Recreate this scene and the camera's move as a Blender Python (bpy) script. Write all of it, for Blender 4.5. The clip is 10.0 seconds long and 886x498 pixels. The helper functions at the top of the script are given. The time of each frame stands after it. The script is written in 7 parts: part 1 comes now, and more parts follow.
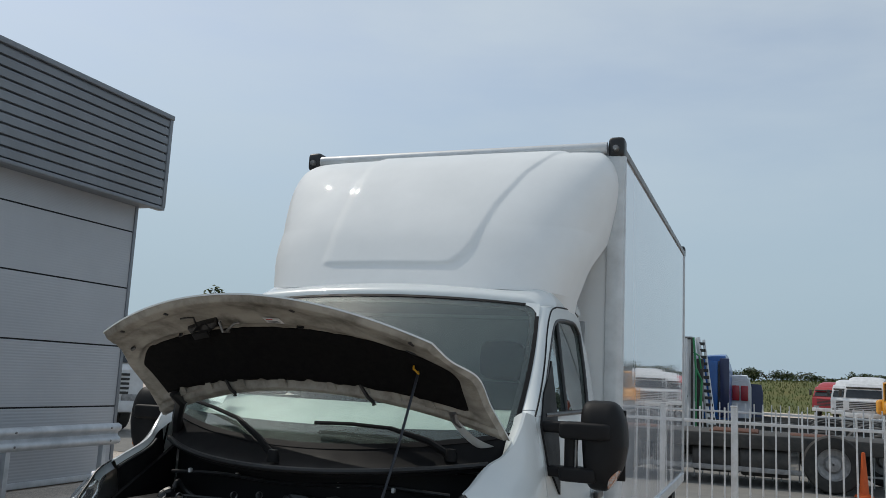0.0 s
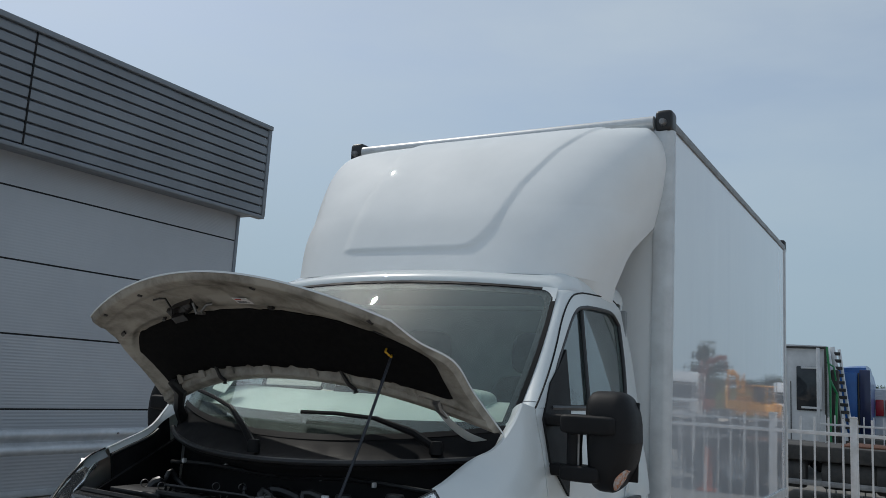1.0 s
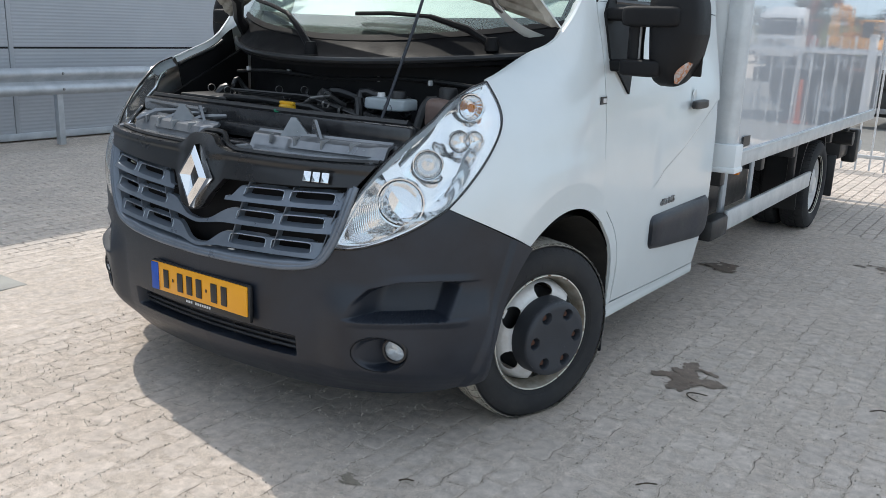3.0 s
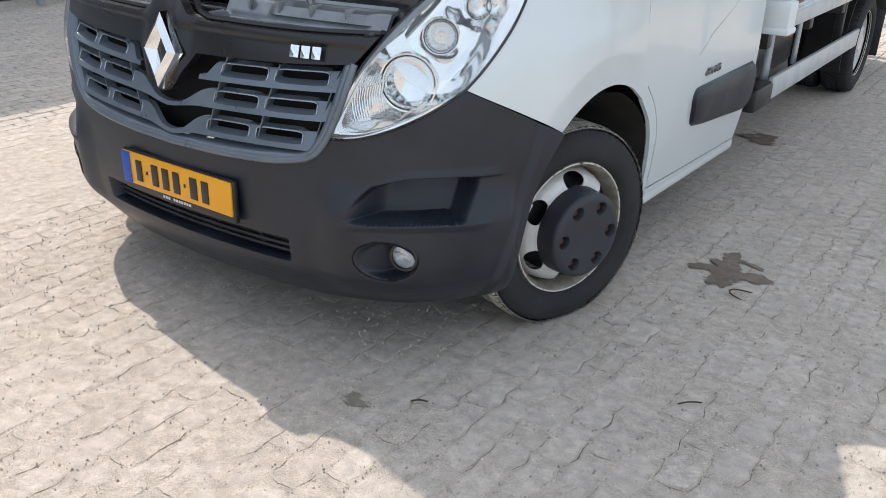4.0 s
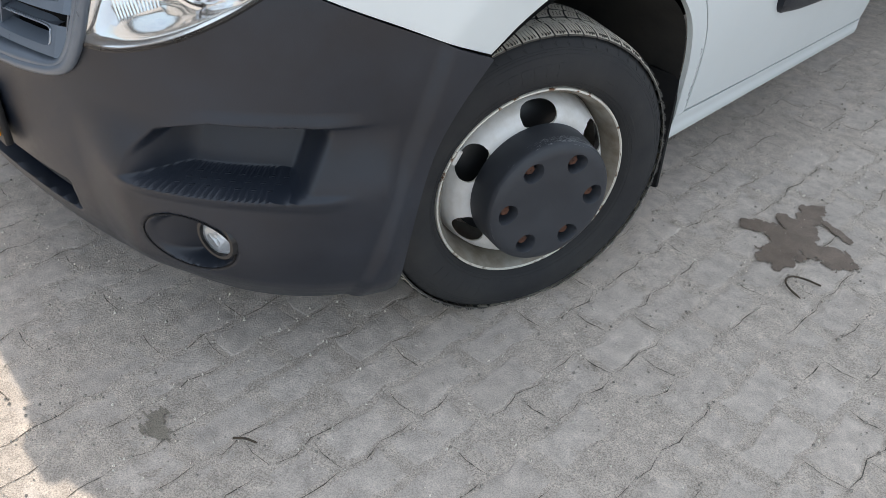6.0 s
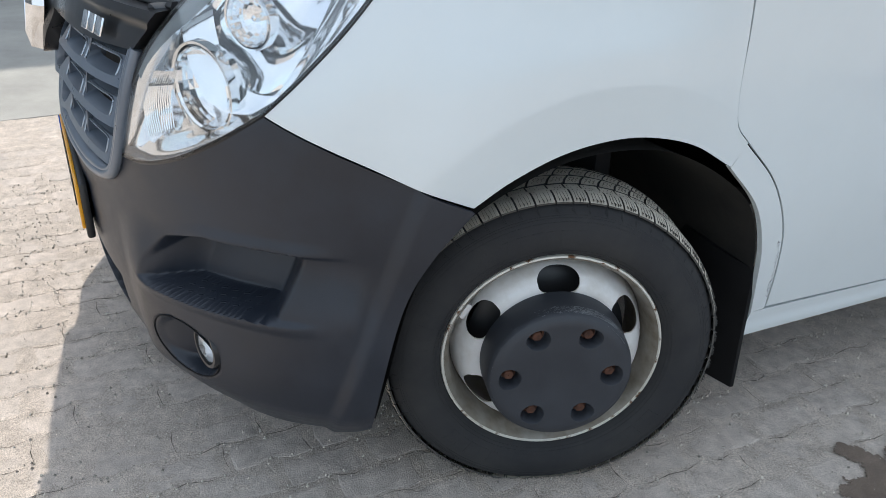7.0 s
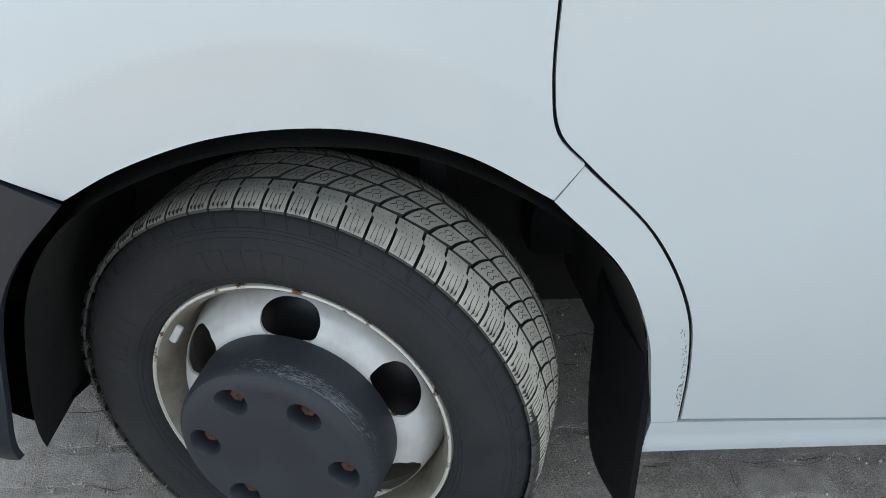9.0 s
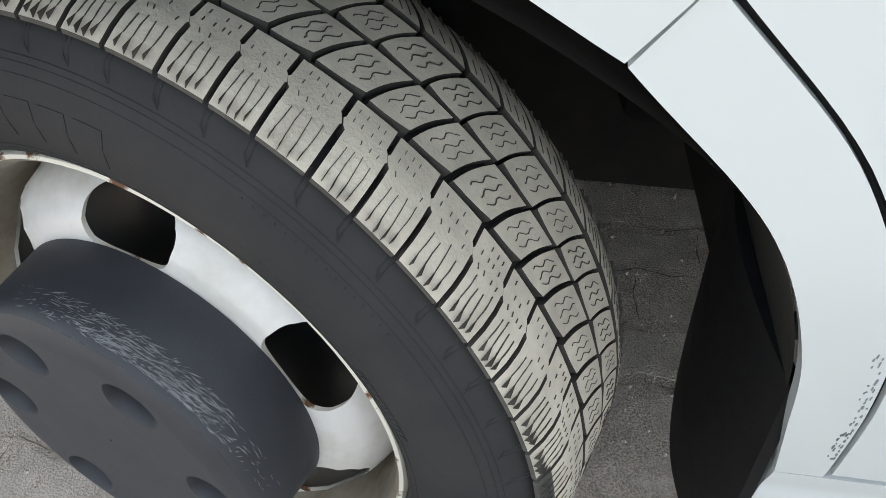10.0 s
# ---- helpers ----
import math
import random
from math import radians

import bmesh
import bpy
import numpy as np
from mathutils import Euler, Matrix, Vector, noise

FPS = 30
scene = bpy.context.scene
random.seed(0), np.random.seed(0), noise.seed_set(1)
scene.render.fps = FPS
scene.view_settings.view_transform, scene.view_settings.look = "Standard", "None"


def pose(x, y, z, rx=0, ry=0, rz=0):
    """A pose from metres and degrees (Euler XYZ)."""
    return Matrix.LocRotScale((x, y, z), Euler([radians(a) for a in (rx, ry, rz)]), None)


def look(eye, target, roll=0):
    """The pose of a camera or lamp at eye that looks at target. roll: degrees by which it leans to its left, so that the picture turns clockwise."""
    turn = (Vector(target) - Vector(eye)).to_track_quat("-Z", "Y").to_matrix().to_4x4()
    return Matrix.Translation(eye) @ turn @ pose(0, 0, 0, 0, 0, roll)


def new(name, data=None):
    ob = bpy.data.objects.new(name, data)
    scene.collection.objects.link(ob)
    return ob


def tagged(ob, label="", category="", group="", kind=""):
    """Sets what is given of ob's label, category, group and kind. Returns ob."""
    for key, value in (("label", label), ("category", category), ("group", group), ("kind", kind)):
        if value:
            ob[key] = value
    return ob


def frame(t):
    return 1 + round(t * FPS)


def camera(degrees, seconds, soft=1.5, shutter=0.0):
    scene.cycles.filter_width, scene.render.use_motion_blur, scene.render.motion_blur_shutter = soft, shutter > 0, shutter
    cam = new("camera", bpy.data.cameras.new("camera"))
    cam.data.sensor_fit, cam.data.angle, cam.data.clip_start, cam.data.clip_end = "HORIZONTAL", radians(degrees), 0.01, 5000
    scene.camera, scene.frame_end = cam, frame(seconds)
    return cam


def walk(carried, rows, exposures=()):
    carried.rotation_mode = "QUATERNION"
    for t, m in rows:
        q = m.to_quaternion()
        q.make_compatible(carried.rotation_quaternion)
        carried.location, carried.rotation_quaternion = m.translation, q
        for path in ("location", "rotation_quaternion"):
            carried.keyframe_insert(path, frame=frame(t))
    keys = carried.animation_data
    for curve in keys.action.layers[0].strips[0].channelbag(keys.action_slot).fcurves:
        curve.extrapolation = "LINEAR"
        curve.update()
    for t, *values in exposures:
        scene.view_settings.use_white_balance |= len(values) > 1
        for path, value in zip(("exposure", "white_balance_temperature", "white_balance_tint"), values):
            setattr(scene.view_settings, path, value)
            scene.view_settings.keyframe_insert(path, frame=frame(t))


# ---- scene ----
cam = camera(55.1, 10.0, .8)
PATH = [
    (0, (1.876, -3.307, 1.688), (1.168, -1.461, 1.987), 2.8),
    (0.5, (2.077, -3.08, 1.653), (1.366, -1.236, 1.963), 2.6),
    (0.7, (2.2, -2.981, 1.636), (1.467, -1.147, 1.948), 2.6),
    (1, (2.29, -2.777, 1.611), (1.299, -1.069, 1.926), 3.3),
    (1.5, (2.338, -2.67, 1.531), (1.221, -1.047, 1.876), 2.8),
    (1.8, (2.349, -2.659, 1.489), (1.21, -1.044, 1.804), 2.6),
    (2, (2.356, -2.655, 1.446), (1.206, -1.032, 1.656), 2.3),
    (2.5, (2.358, -2.659, 1.418), (1.216, -1.023, 1.272), 2.2),
    (3, (2.38, -2.657, 1.43), (1.271, -1.071, 0.924), 2.1),
    (3.2, (2.363, -2.659, 1.427), (1.285, -1.098, 0.796), 2.3),
    (4.3, (2.006, -2.097, 1.382), (0.973, -0.632, 0.495), 1.7),
    (4.5, (1.95, -1.941, 1.36), (0.944, -0.502, 0.402), 2.1),
    (5, (1.834, -1.622, 1.317), (0.865, -0.25, 0.232), 2.1),
    (5.2, (1.765, -1.492, 1.309), (0.821, -0.151, 0.165), 2.5),
    (6.3, (2.009, -1.108, 1.351), (0.725, -0.148, 0.156), 1.5),
    (6.5, (2.089, -1.043, 1.355), (0.623, -0.206, 0.282), 1.0),
    (7, (2.147, -0.8, 1.314), (0.556, -0.026, 0.381), 1.5),
    (7.5, (2.136, -0.543, 1.288), (0.56, 0.227, 0.326), 1.8),
    (8, (2.166, -0.279, 1.287), (0.581, 0.458, 0.315), 1.1),
    (8.5, (2.081, -0.045, 1.272), (0.432, 0.474, 0.267), 1.1),
    (8.8, (1.96, 0.081, 1.232), (0.249, 0.325, 0.225), 0.8),
    (9, (1.858, 0.156, 1.185), (0.182, 0.284, 0.101), 1.0),
    (9.3, (1.684, 0.214, 1.1), (0.173, 0.166, -0.209), 1.1),
    (9.5, (1.549, 0.255, 1.06), (0.152, 0.141, -0.367), 0.9),
    (9.7, (1.434, 0.288, 1.001), (0.076, 0.136, -0.46), 0.4),
    (10, (1.366, 0.301, 0.932), (-0.006, 0.138, -0.514), 0.6),
]
EXPOSURES = [(0, -.28, 6600, 9), (.5, -.42, 6480, 9), (1.5, -.50, 6280, 8), (2.0, -.36, 6180, 8), (2.5, .22, 6200, 9), (3.2, .66, 6600, 10), (4.5, .80, 6780, 12), (5.2, .96, 6880, 12), (6.5, .90, 6680, 11), (7.5, .68, 6480, 10), (8.5, .86, 6580, 9), (9.0, .92, 6640, 9), (9.3, 1.14, 6950, 10), (9.5, 1.38, 7220, 12), (10, 1.42, 7260, 12)]
walk(cam, [(t, look(eye, target, roll)) for t, eye, target, roll in PATH], EXPOSURES)

# ---- world, sun, exposure ----
SUN = Vector((-0.71, 0.216, 1.0)).normalized()
world = bpy.data.worlds.new("sky")
scene.world = world
world.use_nodes = True
wn, wl = world.node_tree.nodes, world.node_tree.links
wn.clear()
sky = wn.new("ShaderNodeTexSky")
sky.sky_type, sky.sun_disc = "NISHITA", False
sky.sun_elevation, sky.sun_rotation = math.asin(SUN.z), math.atan2(SUN.x, SUN.y)
sky.air_density, sky.dust_density, sky.ozone_density = 1.0, 1.6, 1.3
tc = wn.new("ShaderNodeTexCoord")
mp = wn.new("ShaderNodeMapping")
mp.inputs["Scale"].default_value = (1.2, 1.2, 4.0)
veil = wn.new("ShaderNodeTexNoise")
veil.inputs["Scale"].default_value, veil.inputs["Detail"].default_value, veil.inputs["Roughness"].default_value = 1.6, 5, 0.55
ramp = wn.new("ShaderNodeMapRange")
ramp.inputs["From Min"].default_value, ramp.inputs["From Max"].default_value = 0.38, 0.75
ramp.inputs["To Min"].default_value, ramp.inputs["To Max"].default_value = 0.40, 0.78
mix = wn.new("ShaderNodeMixRGB")
mix.inputs["Color2"].default_value = (5.0, 5.65, 6.05, 1)
bg = wn.new("ShaderNodeBackground")
bg.inputs["Strength"].default_value = 0.15
wout = wn.new("ShaderNodeOutputWorld")
wl.new(tc.outputs["Generated"], mp.inputs["Vector"])
wl.new(mp.outputs["Vector"], veil.inputs["Vector"])
wl.new(veil.outputs["Fac"], ramp.inputs["Value"])
wl.new(ramp.outputs["Result"], mix.inputs["Fac"])
wl.new(sky.outputs["Color"], mix.inputs["Color1"])
# duller blue haze low over the horizon
low = wn.new("ShaderNodeSeparateXYZ")
haze = wn.new("ShaderNodeMapRange")
haze.interpolation_type = "SMOOTHSTEP"
haze.inputs["From Min"].default_value, haze.inputs["From Max"].default_value = 0.02, 0.42
haze.inputs["To Min"].default_value, haze.inputs["To Max"].default_value = 0.85, 0.0
hmix = wn.new("ShaderNodeMixRGB")
hmix.inputs["Color2"].default_value = (2.75, 3.75, 4.6, 1)
wl.new(tc.outputs["Generated"], low.inputs["Vector"])
wl.new(low.outputs["Z"], haze.inputs["Value"])
wl.new(haze.outputs["Result"], hmix.inputs["Fac"])
wl.new(mix.outputs["Color"], hmix.inputs["Color1"])
wl.new(hmix.outputs["Color"], bg.inputs["Color"])
wl.new(bg.outputs["Background"], wout.inputs["Surface"])
sun = new("sun", bpy.data.lights.new("sun", "SUN"))
sun.data.energy, sun.data.angle, sun.data.color = 2.12, radians(0.7), (1.0, 0.95, 0.87)
sun.matrix_world = look(SUN * 30, (0, 0, 0))

# ---- materials ----


def surface(name, c1, c2=None, scale=6.0, rough=0.5, rough2=None, metal=0.0, bump=0.0, bump_scale=80.0, coat=0.0, contrast=(0.35, 0.7), per_piece=0.0, spec=0.5, stretch=(1, 1, 1), bump_detail=4):
    """A two-scale procedural surface: broad stains between c1 and c2, fine grain in roughness and relief."""
    m = bpy.data.materials.new(name)
    m.use_nodes = True
    n, l = m.node_tree.nodes, m.node_tree.links
    p = n["Principled BSDF"]
    p.inputs["Metallic"].default_value, p.inputs["Specular IOR Level"].default_value = metal, spec
    p.inputs["Coat Weight"].default_value, p.inputs["Coat Roughness"].default_value = coat, 0.04
    t = n.new("ShaderNodeTexCoord")
    mpg = n.new("ShaderNodeMapping")
    mpg.inputs["Scale"].default_value = stretch
    l.new(t.outputs["Object"], mpg.inputs["Vector"])
    big = n.new("ShaderNodeTexNoise")
    big.inputs["Scale"].default_value, big.inputs["Detail"].default_value, big.inputs["Roughness"].default_value = scale, 6, 0.62
    l.new(mpg.outputs["Vector"], big.inputs["Vector"])
    rng = n.new("ShaderNodeMapRange")
    rng.inputs["From Min"].default_value, rng.inputs["From Max"].default_value = contrast
    l.new(big.outputs["Fac"], rng.inputs["Value"])
    mx = n.new("ShaderNodeMixRGB")
    c2 = c2 or tuple(c * 0.85 for c in c1)
    mx.inputs["Color1"].default_value, mx.inputs["Color2"].default_value = (*c1, 1), (*c2, 1)
    l.new(rng.outputs["Result"], mx.inputs["Fac"])
    out = mx.outputs["Color"]
    if per_piece:
        info = n.new("ShaderNodeObjectInfo")
        geo = n.new("ShaderNodeNewGeometry")
        add = n.new("ShaderNodeMath")
        add.operation = "ADD"
        l.new(info.outputs["Random"], add.inputs[0])
        l.new(geo.outputs["Random Per Island"], add.inputs[1])
        fr = n.new("ShaderNodeMath")
        fr.operation = "FRACT"
        l.new(add.outputs[0], fr.inputs[0])
        pr = n.new("ShaderNodeMapRange")
        pr.inputs["To Min"].default_value, pr.inputs["To Max"].default_value = 1 - per_piece, 1 + per_piece
        l.new(fr.outputs[0], pr.inputs["Value"])
        hs = n.new("ShaderNodeHueSaturation")
        l.new(pr.outputs["Result"], hs.inputs["Value"])
        l.new(out, hs.inputs["Color"])
        out = hs.outputs["Color"]
    l.new(out, p.inputs["Base Color"])
    fine = n.new("ShaderNodeTexNoise")
    fine.inputs["Scale"].default_value, fine.inputs["Detail"].default_value = bump_scale, bump_detail
    l.new(mpg.outputs["Vector"], fine.inputs["Vector"])
    rr = n.new("ShaderNodeMapRange")
    rr.inputs["From Min"].default_value, rr.inputs["From Max"].default_value = 0.3, 0.7
    rr.inputs["To Min"].default_value, rr.inputs["To Max"].default_value = rough, rough2 if rough2 is not None else min(1, rough * 1.25)
    l.new(big.outputs["Fac"], rr.inputs["Value"])
    l.new(rr.outputs["Result"], p.inputs["Roughness"])
    if bump:
        b = n.new("ShaderNodeBump")
        b.inputs["Strength"].default_value, b.inputs["Distance"].default_value = 1.0, bump
        l.new(fine.outputs["Fac"], b.inputs["Height"])
        l.new(b.outputs["Normal"], p.inputs["Normal"])
    return m


def glass(name, color, rough=0.0, ior=1.45, clear=1.0):
    m = bpy.data.materials.new(name)
    m.use_nodes = True
    p = m.node_tree.nodes["Principled BSDF"]
    p.inputs["Base Color"].default_value, p.inputs["Roughness"].default_value = (*color, 1), rough
    p.inputs["Transmission Weight"].default_value, p.inputs["IOR"].default_value = clear, ior
    return m


PAINT = surface("van_paint", (0.675, 0.715, 0.72), (0.645, 0.685, 0.69), 3, 0.24, 0.25, coat=0.5)
PAINT_IN = surface("hood_underside_paint", (0.36, 0.345, 0.305), (0.10, 0.092, 0.075), 7, 0.5, 0.7, contrast=(0.42, 0.72), bump=0.0009, bump_scale=60)
GELCOAT = surface("gelcoat", (0.79, 0.815, 0.82), (0.74, 0.765, 0.77), 2.5, 0.62, 0.7, coat=0.2, spec=0.3)
BOXSKIN = surface("box_panel", (0.61, 0.63, 0.66), (0.575, 0.595, 0.625), 1.2, 0.012, 0.02, bump=0.0009, bump_scale=2.4, coat=0.7, spec=0.85, stretch=(1, 2.2, .4), bump_detail=1)
ALU = surface("aluminium_profile", (0.62, 0.64, 0.65), (0.5, 0.52, 0.53), 8, 0.34, 0.5, metal=0.35, bump=0.0001, bump_scale=120)
BUMPER = surface("grained_bumper_plastic", (0.008, 0.0115, 0.019), (0.021, 0.026, 0.037), 4.5, 0.28, 0.52, bump=0.0003, bump_scale=900)
BLACK = surface("black_plastic", (0.014, 0.014, 0.015), (0.026, 0.026, 0.027), 9, 0.32, 0.5, bump=0.0003, bump_scale=200, spec=0.5)
MIRRORBLACK = surface("grained_mirror_plastic", (0.008, 0.008, 0.009), (0.013, 0.013, 0.014), 12, 0.5, 0.62, bump=0.0003, bump_scale=700, spec=0.22)
GLOSSBLACK = surface("satin_black_plastic", (0.012, 0.012, 0.013), (0.017, 0.017, 0.018), 9, 0.25, 0.35)
GRILLE = surface("grey_grille_plastic", (0.135, 0.160, 0.196), (0.170, 0.196, 0.232), 12, 0.26, 0.38, bump=0.0001, bump_scale=400, metal=0.3)
# lighter metallic tone puts the highlight into the slot edges
LIP = surface("slot_edge_highlight", (0.42, 0.45, 0.49), (0.34, 0.37, 0.41), 14, 0.24, 0.34, metal=0.85)
CHROME = surface("chrome", (0.86, 0.87, 0.88), (0.8, 0.81, 0.82), 9, 0.05, 0.1, metal=1.0)
REFLECTOR = surface("lamp_reflector", (0.9, 0.92, 0.94), (0.84, 0.86, 0.88), 20, 0.14, 0.28, metal=0.4, bump=0.0005, bump_scale=60)
STEEL = surface("engine_metal", (0.3, 0.3, 0.3), (0.16, 0.155, 0.15), 15, 0.4, 0.6, metal=0.8, bump=0.0005, bump_scale=90)
GREYPLASTIC = surface("grey_plastic", (0.24, 0.25, 0.26), (0.17, 0.175, 0.18), 9, 0.4, 0.55, bump=0.0002, bump_scale=150)
RUBBER = surface("tyre_rubber", (0.022, 0.0225, 0.025), (0.044, 0.043, 0.042), 7, 0.72, 0.88, bump=0.0004, bump_scale=260, spec=0.32)
GROOVE = surface("dusty_groove_rubber", (0.085, 0.079, 0.070), (0.045, 0.042, 0.038), 30, 0.85, 0.95, bump=0.0005, bump_scale=300)
TREAD = surface("dusty_tread_rubber", (0.62, 0.57, 0.475), (0.44, 0.40, 0.335), 26, 0.85, 0.95, bump=0.0007, bump_scale=420)
RIM = surface("silver_rim_paint", (0.74, 0.73, 0.715), (0.56, 0.53, 0.48), 16, 0.34, 0.5, metal=0.15, bump=0.0002, bump_scale=250, contrast=(0.45, 0.8))
ARCH = surface("dusty_arch_liner", (0.016, 0.016, 0.016), (0.038, 0.035, 0.031), 6, 0.8, 0.92, bump=0.001, bump_scale=90, spec=0.2)
# khaki grime, darkened further to hold the deep well's shade
RIMWELL = surface("shaded_grimy_rim_well", (0.34, 0.315, 0.27), (0.17, 0.135, 0.095), 14, 0.5, 0.7, metal=0.2, bump=0.0004, bump_scale=150)
RIMEDGE = surface("chipped_rim_edge", (0.74, 0.71, 0.63), (0.16, 0.075, 0.035), 42, 0.45, 0.8, metal=0.2, bump=0.0006, bump_scale=160, contrast=(0.57, 0.63))
CAPS = surface("hub_cover_plastic", (0.025, 0.028, 0.035), (0.038, 0.042, 0.050), 10, 0.42, 0.6, bump=0.0002, bump_scale=500)
RUST = surface("rusty_steel", (0.14, 0.055, 0.03), (0.05, 0.025, 0.018), 60, 0.8, 0.95, bump=0.0008, bump_scale=240)
GLASS = glass("windscreen_glass", (0.80, 0.95, 0.91), 0.0, 1.52, 0.985)
SCUTTLE = surface("dull_black_plastic", (0.007, 0.007, 0.008), (0.013, 0.013, 0.014), 11, 0.5, 0.7, bump=0.0004, bump_scale=200, spec=0.18)
LAMPCHROME = surface("lamp_chrome", (0.94, 0.95, 0.96), (0.88, 0.89, 0.90), 9, 0.07, 0.12, metal=0.9, bump=0.0007, bump_scale=9)
BOWLCHROME = surface("bowl_chrome", (0.93, 0.94, 0.95), (0.86, 0.87, 0.88), 9, 0.05, 0.08, metal=0.95)
BEAM = surface("glossy_black_moulding", (0.02, 0.02, 0.022), (0.035, 0.035, 0.037), 14, 0.16, 0.28, bump=0.0006, bump_scale=40, spec=0.7)
TANK = surface("pale_tank_plastic", (0.42, 0.47, 0.50), (0.33, 0.37, 0.39), 14, 0.35, 0.5)
BRACKET = surface("bright_grey_moulding", (0.26, 0.27, 0.285), (0.18, 0.188, 0.20), 12, 0.17, 0.28, metal=0.45, bump=0.0002, bump_scale=120)
SIDEGLASS = glass("side_glass", (0.78, 0.86, 0.85), 0.0, 1.52)
LENS = glass("clear_lamp_lens", (0.97, 0.98, 0.98))
AMBER = surface("amber_lens", (0.65, 0.22, 0.03), (0.55, 0.17, 0.02), 30, 0.12, 0.2)
WHITE = surface("white_sticker", (0.75, 0.75, 0.75), (0.6, 0.6, 0.6), 30, 0.5)
REDINK = surface("red_print", (0.5, 0.08, 0.07), (0.4, 0.06, 0.05), 30, 0.5)
YELLOW = surface("yellow_plastic", (0.75, 0.42, 0.02), (0.6, 0.33, 0.02), 20, 0.4)
GREEN = surface("green_plastic", (0.02, 0.3, 0.16), (0.015, 0.2, 0.1), 20, 0.5)
PLATE = surface("number_plate_yellow", (0.83, 0.36, 0.008), (0.8, 0.34, 0.008), 20, 0.35, coat=0.3)
PLATEBLUE = surface("plate_band_blue", (0.01, 0.08, 0.42), (0.01, 0.07, 0.38), 20, 0.4)
FELT = surface("hood_insulation_felt", (0.008, 0.008, 0.009), (0.013, 0.013, 0.013), 40, 0.95, 1.0, bump=0.002, bump_scale=240, spec=0.08)
SEAT = surface("seat_fabric", (0.035, 0.036, 0.04), (0.05, 0.05, 0.055), 30, 0.9, 1.0, bump=0.001, bump_scale=400)
CLEARAMBER = surface("clear_amber_lens", (0.46, 0.42, 0.40), (0.46, 0.15, 0.04), 60, 0.1, 0.2, contrast=(.42, .6), coat=.5)
PALEDASH = surface("pale_dashboard_top", (0.42, 0.46, 0.45), (0.34, 0.37, 0.36), 6, 0.6, 0.75, bump=0.0004, bump_scale=300)
LINING = surface("grey_cab_lining", (0.26, 0.28, 0.29), (0.2, 0.215, 0.22), 9, 0.8, 0.9, bump=0.0004, bump_scale=300)
DASH = surface("dashboard_plastic", (0.05, 0.053, 0.058), (0.07, 0.073, 0.078), 9, 0.6, 0.75, bump=0.0004, bump_scale=300)
GALV = surface("galvanised_steel", (0.52, 0.55, 0.58), (0.40, 0.43, 0.46), 5, 0.42, 0.6, metal=0.55, bump=0.0006, bump_scale=40)
CLAD = surface("grey_cladding", (0.20, 0.22, 0.245), (0.165, 0.18, 0.2), 1.2, 0.4, 0.55, bump=0.0004, bump_scale=25, metal=0.15)
WALLPANEL = surface("grey_sandwich_panel", (0.40, 0.42, 0.45), (0.355, 0.375, 0.405), 0.8, 0.42, 0.55, bump=0.0003, bump_scale=30, metal=0.1)
FENCE = surface("white_fence_paint", (0.72, 0.73, 0.74), (0.55, 0.55, 0.54), 9, 0.45, 0.6)


